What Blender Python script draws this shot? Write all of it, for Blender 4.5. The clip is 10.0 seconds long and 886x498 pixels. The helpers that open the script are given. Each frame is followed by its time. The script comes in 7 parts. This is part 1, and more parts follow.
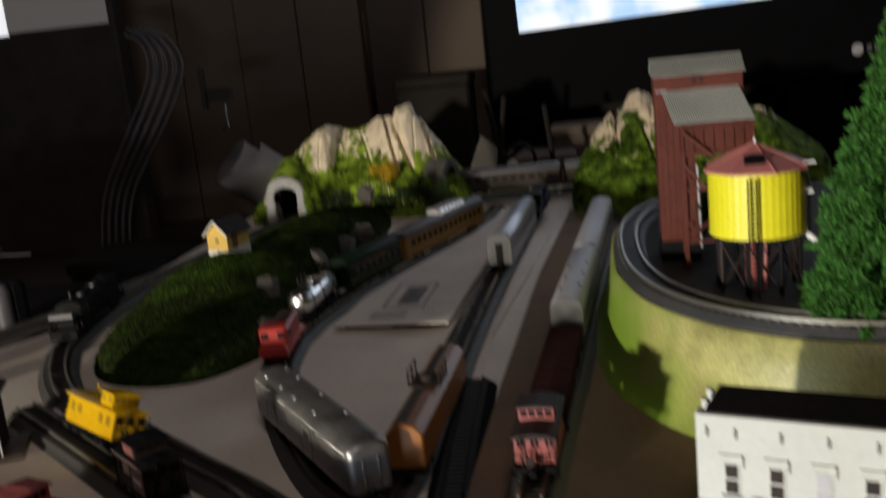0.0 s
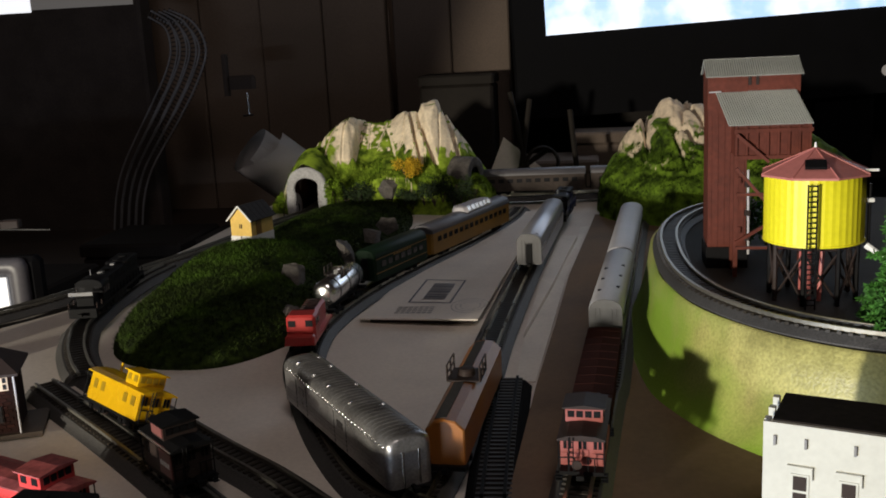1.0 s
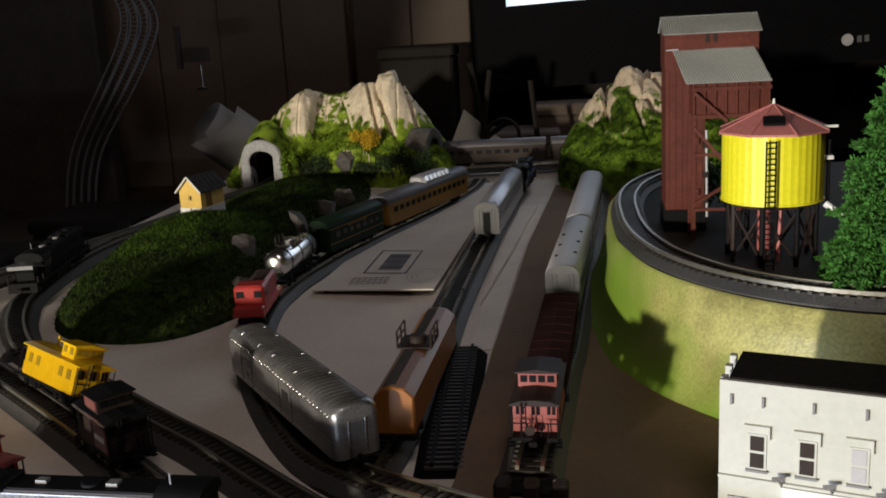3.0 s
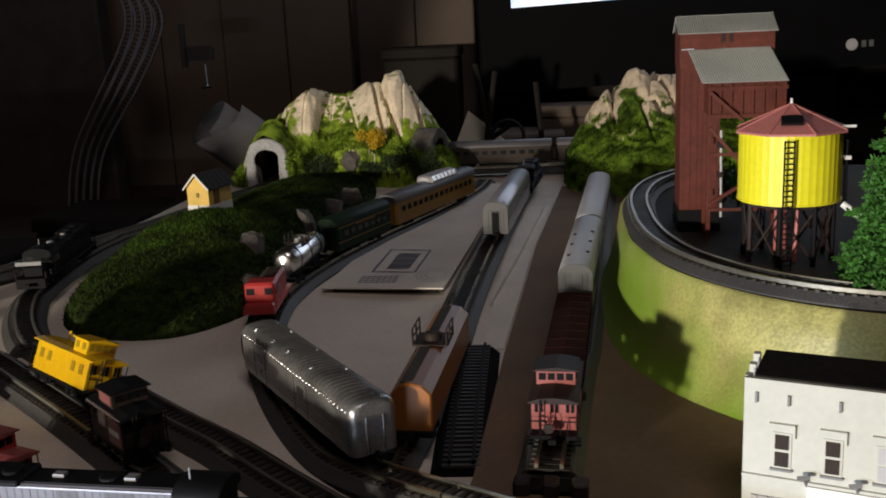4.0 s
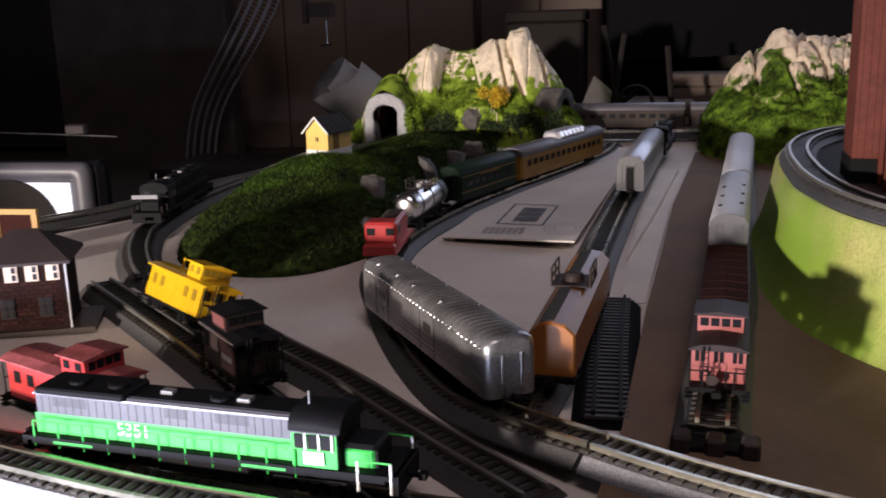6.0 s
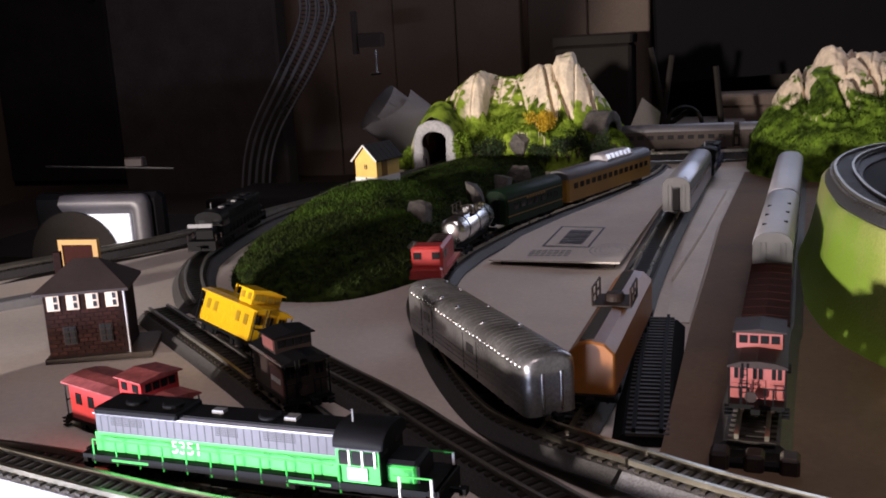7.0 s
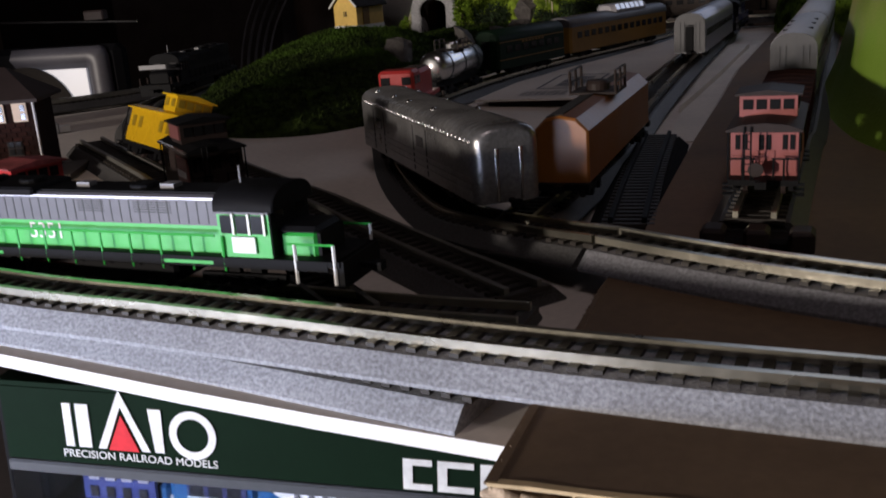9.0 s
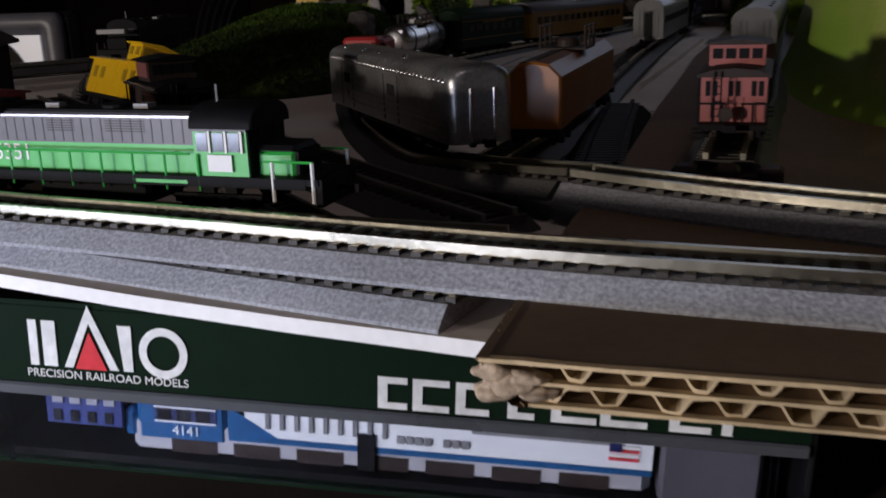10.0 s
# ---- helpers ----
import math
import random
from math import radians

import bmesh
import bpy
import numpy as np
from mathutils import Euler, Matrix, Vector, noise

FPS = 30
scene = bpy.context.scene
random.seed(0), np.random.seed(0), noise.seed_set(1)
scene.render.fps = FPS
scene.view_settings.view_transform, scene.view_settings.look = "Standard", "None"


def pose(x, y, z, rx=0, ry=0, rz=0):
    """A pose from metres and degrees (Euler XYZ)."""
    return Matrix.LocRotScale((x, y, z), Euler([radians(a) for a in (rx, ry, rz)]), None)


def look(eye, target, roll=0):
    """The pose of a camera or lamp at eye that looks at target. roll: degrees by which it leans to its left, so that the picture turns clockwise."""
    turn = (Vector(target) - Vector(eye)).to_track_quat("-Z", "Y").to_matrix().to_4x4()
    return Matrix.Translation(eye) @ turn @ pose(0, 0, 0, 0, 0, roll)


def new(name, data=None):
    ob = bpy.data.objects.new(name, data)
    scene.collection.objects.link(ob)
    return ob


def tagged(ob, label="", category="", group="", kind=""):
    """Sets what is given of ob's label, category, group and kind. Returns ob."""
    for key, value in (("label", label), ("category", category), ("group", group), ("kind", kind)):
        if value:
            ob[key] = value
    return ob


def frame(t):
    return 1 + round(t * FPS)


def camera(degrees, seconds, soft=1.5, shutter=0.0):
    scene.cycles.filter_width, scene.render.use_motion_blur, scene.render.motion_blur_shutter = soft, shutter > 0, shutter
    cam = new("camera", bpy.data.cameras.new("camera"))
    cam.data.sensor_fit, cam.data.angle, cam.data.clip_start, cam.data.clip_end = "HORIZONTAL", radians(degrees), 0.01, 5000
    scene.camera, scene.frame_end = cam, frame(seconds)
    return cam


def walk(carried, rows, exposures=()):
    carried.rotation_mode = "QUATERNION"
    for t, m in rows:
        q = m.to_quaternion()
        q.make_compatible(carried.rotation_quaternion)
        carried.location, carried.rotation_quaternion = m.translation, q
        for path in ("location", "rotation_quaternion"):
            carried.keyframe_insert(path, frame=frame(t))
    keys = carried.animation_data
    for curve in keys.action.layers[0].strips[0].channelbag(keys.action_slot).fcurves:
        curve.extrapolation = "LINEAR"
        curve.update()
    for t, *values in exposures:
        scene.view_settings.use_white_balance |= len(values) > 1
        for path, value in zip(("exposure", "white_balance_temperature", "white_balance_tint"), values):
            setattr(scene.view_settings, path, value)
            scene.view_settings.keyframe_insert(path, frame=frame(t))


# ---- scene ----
cam = camera(49.45, 10.0, soft=1.8, shutter=0.5)
PATH = [
    (0, (0.07988, 0.01706, 0.19876), (-0.08199, 0.98013, -0.01638), -5.92),
    (0.2, (0.06622, 0.01622, 0.19782), (-0.09397, 0.98912, 0.03106), -5.64),
    (0.5, (0.05067, 0.03248, 0.18872), (-0.10969, 1.00127, -0.00031), -3.52),
    (1, (0.05580, 0.02757, 0.18977), (-0.10614, 0.99196, -0.01933), -2.96),
    (1.5, (0.05261, 0.03226, 0.18559), (-0.10231, 0.99826, -0.02140), -2.45),
    (2, (0.05344, 0.04258, 0.17902), (-0.08514, 1.00848, -0.03971), -2.04),
    (2.5, (0.06144, 0.04267, 0.17841), (-0.06918, 1.00681, -0.05262), -3.33),
    (4, (0.05199, 0.04348, 0.17508), (-0.07297, 1.00923, -0.05234), -2.67),
    (4.5, (0.03587, 0.04519, 0.17170), (-0.10768, 1.00878, -0.05389), -1.84),
    (5, (0.03004, 0.06110, 0.16038), (-0.14787, 1.02015, -0.06001), -1.63),
    (5.5, (0.02486, 0.07832, 0.14588), (-0.17943, 1.03187, -0.07552), -1.50),
    (6, (0.03069, 0.07536, 0.14357), (-0.19989, 1.01906, -0.09363), -1.63),
    (6.2, (0.03121, 0.07103, 0.14456), (-0.21712, 1.01098, -0.08962), -1.97),
    (7.3, (0.03956, 0.06765, 0.14425), (-0.24954, 1.00263, -0.06124), -3.34),
    (7.5, (0.03949, 0.07605, 0.13936), (-0.23747, 1.01328, -0.07251), -3.37),
    (8, (0.04358, 0.09767, 0.11882), (-0.19677, 1.03301, -0.14074), -3.73),
    (8.2, (0.03907, 0.10392, 0.11016), (-0.20699, 1.03653, -0.15384), -3.11),
    (8.5, (0.03734, 0.12040, 0.09407), (-0.25144, 1.03399, -0.19221), -4.20),
    (9, (0.04719, 0.12217, 0.08003), (-0.26807, 1.03006, -0.19626), -4.24),
    (9.5, (0.04138, 0.13034, 0.06589), (-0.26406, 1.04158, -0.21045), -3.69),
    (10, (0.04098, 0.11464, 0.06181), (-0.22086, 1.04108, -0.20867), -2.05),
]
walk(cam, [(t, look(eye, target, roll)) for t, eye, target, roll in PATH], [(0.0, -0.4, 6500, 10), (0.5, -0.15, 6500, 10), (1.0, -0.2, 6500, 10), (2.5, -0.27, 6500, 10), (4.0, -0.3, 6500, 12), (5.0, 0.10, 6300, 18), (6.0, 0.36, 6200, 24), (7.5, 0.34, 6200, 24), (8.0, 0.32, 6200, 24), (8.5, -0.05, 6200, 22), (9.0, -1.05, 6200, 20), (9.5, -1.6, 6200, 20), (10.0, -1.75, 6200, 20)])

# ---- world and lamps ----
world = bpy.data.worlds.new("world")
scene.world = world
world.use_nodes = True
world.node_tree.nodes["Background"].inputs[0].default_value = (1.0, 0.88, 0.83, 1)
world.node_tree.nodes["Background"].inputs[1].default_value = 0.075


def lamp(name, kind, m, energy, color, **kw):
    data = bpy.data.lights.new(name, kind)
    data.energy, data.color = energy, color
    if "radius" in kw:
        data.shadow_soft_size = kw["radius"]
    if "cone" in kw:
        data.spot_size, data.spot_blend = radians(kw["cone"]), kw.get("blend", 0.5)
    if "size" in kw:
        data.shape, data.size, data.size_y = "RECTANGLE", kw["size"][0], kw["size"][1]
    ob = new(name, data)
    ob.matrix_world = m
    return ob


lamp("desk_lamp", "SPOT", look((-0.975, -1.085, 0.150), (0.048, 0.735, 0.044)), 185.0, (1.0, 0.91, 0.74), radius=0.045, cone=25.2, blend=0.12)
# Added bluish fill low in front; its source is unseen.
lamp("front_fill", "AREA", look((-0.20, 0.11, 0.000), (-0.08, 0.50, 0.012)), 1.42, (0.70, 0.81, 1.0), size=(0.26, 0.016))
lamp("television_glow", "AREA", look((0.36, 1.40, 0.42), (0.0, 0.5, 0.0)), 0.25, (0.85, 0.92, 1.0), size=(0.7, 0.35))
# Unseen overhead fill added for the ambient light of the room.
lamp("room_fill", "AREA", look((0.3, -0.5, 1.6), (0, 0.7, 0)), 5.2, (1.0, 0.85, 0.80), size=(0.5, 0.5))


# ---- materials ----
def mat(name, color, rough=0.6, metal=0.0, grain=0.12, scale=400.0, bump=0.15, wear=0.1, wear_scale=30.0, island=0.0, spec=0.5, dark=None):
    """A painted or raw surface: base colour with fine grain, larger stains and a fine relief."""
    m = bpy.data.materials.new(name)
    m.use_nodes = True
    nt = m.node_tree
    nodes, link = nt.nodes, nt.links.new
    bsdf = nodes["Principled BSDF"]
    bsdf.inputs["Metallic"].default_value = metal
    bsdf.inputs["Specular IOR Level"].default_value = spec
    geo = nodes.new("ShaderNodeNewGeometry")
    fine, wide = nodes.new("ShaderNodeTexNoise"), nodes.new("ShaderNodeTexNoise")
    fine.inputs["Scale"].default_value, wide.inputs["Scale"].default_value = scale, wear_scale
    fine.inputs["Detail"].default_value, wide.inputs["Detail"].default_value = 3, 5
    for n in (fine, wide):
        link(geo.outputs["Position"], n.inputs["Vector"])
    base = nodes.new("ShaderNodeMix")
    base.data_type = "RGBA"
    d = dark or [c * (1 - 2.2 * wear) for c in color]
    base.inputs["A"].default_value = (*[max(c, 0) for c in d], 1)
    base.inputs["B"].default_value = (*color, 1)
    ramp = nodes.new("ShaderNodeMapRange")
    ramp.inputs["From Min"].default_value, ramp.inputs["From Max"].default_value = 0.35, 0.6
    link(wide.outputs["Fac"], ramp.inputs["Value"])
    link(ramp.outputs["Result"], base.inputs["Factor"])
    hsv = nodes.new("ShaderNodeHueSaturation")
    val = nodes.new("ShaderNodeMapRange")
    val.inputs["From Min"].default_value, val.inputs["From Max"].default_value = 0.3, 0.7
    val.inputs["To Min"].default_value, val.inputs["To Max"].default_value = 1 - grain, 1 + grain
    link(fine.outputs["Fac"], val.inputs["Value"])
    last = val.outputs["Result"]
    if island:
        info, mul, rng = nodes.new("ShaderNodeObjectInfo"), nodes.new("ShaderNodeMath"), nodes.new("ShaderNodeMapRange")
        rng.inputs["To Min"].default_value, rng.inputs["To Max"].default_value = 1 - island, 1 + island
        mul.operation = "MULTIPLY"
        link(info.outputs["Random"], rng.inputs["Value"])
        link(rng.outputs["Result"], mul.inputs[0])
        link(last, mul.inputs[1])
        last = mul.outputs[0]
    link(last, hsv.inputs["Value"])
    link(base.outputs["Result"], hsv.inputs["Color"])
    link(hsv.outputs["Color"], bsdf.inputs["Base Color"])
    rr = nodes.new("ShaderNodeMapRange")
    rr.inputs["To Min"].default_value, rr.inputs["To Max"].default_value = max(rough - 0.1, 0.02), min(rough + 0.12, 1)
    link(wide.outputs["Fac"], rr.inputs["Value"])
    link(rr.outputs["Result"], bsdf.inputs["Roughness"])
    if bump:
        b = nodes.new("ShaderNodeBump")
        b.inputs["Strength"].default_value, b.inputs["Distance"].default_value = bump, 0.0004
        link(fine.outputs["Fac"], b.inputs["Height"])
        link(b.outputs["Normal"], bsdf.inputs["Normal"])
    return m


def glow(name, color, strength):
    m = bpy.data.materials.new(name)
    m.use_nodes = True
    b = m.node_tree.nodes["Principled BSDF"]
    b.inputs["Base Color"].default_value = (*color, 1)
    b.inputs["Emission Color"].default_value = (*color, 1)
    b.inputs["Emission Strength"].default_value = strength
    return m


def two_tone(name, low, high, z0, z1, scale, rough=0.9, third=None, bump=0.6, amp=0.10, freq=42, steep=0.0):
    """One colour above and another below (rock over ground cover, or lit turf over shaded), with a ragged border
    between the two heights; noise mottles both.
    """
    m = mat(name, high, rough, grain=0.10, scale=scale * 4, bump=bump, wear=0.10, wear_scale=scale, spec=0.15)
    nt = m.node_tree
    nodes, link = nt.nodes, nt.links.new
    geo, sep = nodes.new("ShaderNodeNewGeometry"), nodes.new("ShaderNodeSeparateXYZ")
    n1 = nodes.new("ShaderNodeTexNoise")
    n1.inputs["Scale"].default_value, n1.inputs["Detail"].default_value = freq, 4
    link(geo.outputs["Position"], n1.inputs["Vector"])
    link(geo.outputs["Position"], sep.inputs["Vector"])
    add = nodes.new("ShaderNodeMath")
    add.operation = "MULTIPLY_ADD"
    add.inputs[1].default_value = amp
    link(n1.outputs["Fac"], add.inputs[0])
    link(sep.outputs["Z"], add.inputs[2])
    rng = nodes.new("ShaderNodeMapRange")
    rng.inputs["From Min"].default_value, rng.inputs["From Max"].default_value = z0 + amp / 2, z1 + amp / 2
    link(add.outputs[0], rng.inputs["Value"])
    if steep:
        face, lean = nodes.new("ShaderNodeSeparateXYZ"), nodes.new("ShaderNodeMath")
        lean.operation = "MULTIPLY_ADD"
        lean.inputs[1].default_value = -steep
        link(geo.outputs["Normal"], face.inputs["Vector"])
        link(face.outputs["Z"], lean.inputs[0])
        link(add.outputs[0], lean.inputs[2])
        link(lean.outputs[0], rng.inputs["Value"])
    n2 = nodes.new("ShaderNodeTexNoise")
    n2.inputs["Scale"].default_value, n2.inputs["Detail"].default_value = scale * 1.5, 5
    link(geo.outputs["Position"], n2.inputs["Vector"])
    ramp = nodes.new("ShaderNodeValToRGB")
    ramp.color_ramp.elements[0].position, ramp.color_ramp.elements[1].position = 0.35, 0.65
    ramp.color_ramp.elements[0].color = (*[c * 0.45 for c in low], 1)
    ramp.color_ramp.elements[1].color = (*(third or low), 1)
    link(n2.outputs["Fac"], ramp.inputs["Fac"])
    mix = nodes.new("ShaderNodeMix")
    mix.data_type = "RGBA"
    bsdf = nodes["Principled BSDF"]
    old = bsdf.inputs["Base Color"].links[0].from_socket
    link(rng.outputs["Result"], mix.inputs["Factor"])
    link(ramp.outputs["Color"], mix.inputs["A"])
    link(old, mix.inputs["B"])
    link(mix.outputs["Result"], bsdf.inputs["Base Color"])
    return m


def hill_paint():
    """Painted plaster: green to one side, cream and ochre to the other, with speckles of flock."""
    m = mat("painted_hill_side", (0.43, 0.41, 0.15), 0.42, grain=0.22, scale=700, bump=0.8, wear=0.16, wear_scale=45)
    nodes, link = m.node_tree.nodes, m.node_tree.links.new
    geo, sep = nodes.new("ShaderNodeNewGeometry"), nodes.new("ShaderNodeSeparateXYZ")
    n1 = nodes.new("ShaderNodeTexNoise")
    n1.inputs["Scale"].default_value, n1.inputs["Detail"].default_value = 28, 6
    link(geo.outputs["Position"], n1.inputs["Vector"])
    link(geo.outputs["Position"], sep.inputs["Vector"])
    add = nodes.new("ShaderNodeMath")
    add.operation = "MULTIPLY_ADD"
    add.inputs[1].default_value = 0.11
    link(n1.outputs["Fac"], add.inputs[0])
    rise = nodes.new("ShaderNodeMath")
    rise.operation = "MULTIPLY_ADD"
    rise.inputs[1].default_value = 0.8
    link(sep.outputs["Z"], rise.inputs[0])
    link(sep.outputs["X"], rise.inputs[2])
    link(rise.outputs[0], add.inputs[2])
    rng = nodes.new("ShaderNodeMapRange")
    rng.inputs["From Min"].default_value, rng.inputs["From Max"].default_value = 0.165, 0.215
    link(add.outputs[0], rng.inputs["Value"])
    mix = nodes.new("ShaderNodeMix")
    mix.data_type = "RGBA"
    mix.inputs["A"].default_value = (0.22, 0.36, 0.04, 1)
    bsdf = nodes["Principled BSDF"]
    old = bsdf.inputs["Base Color"].links[0].from_socket
    link(rng.outputs["Result"], mix.inputs["Factor"])
    link(old, mix.inputs["B"])
    link(mix.outputs["Result"], bsdf.inputs["Base Color"])
    return m


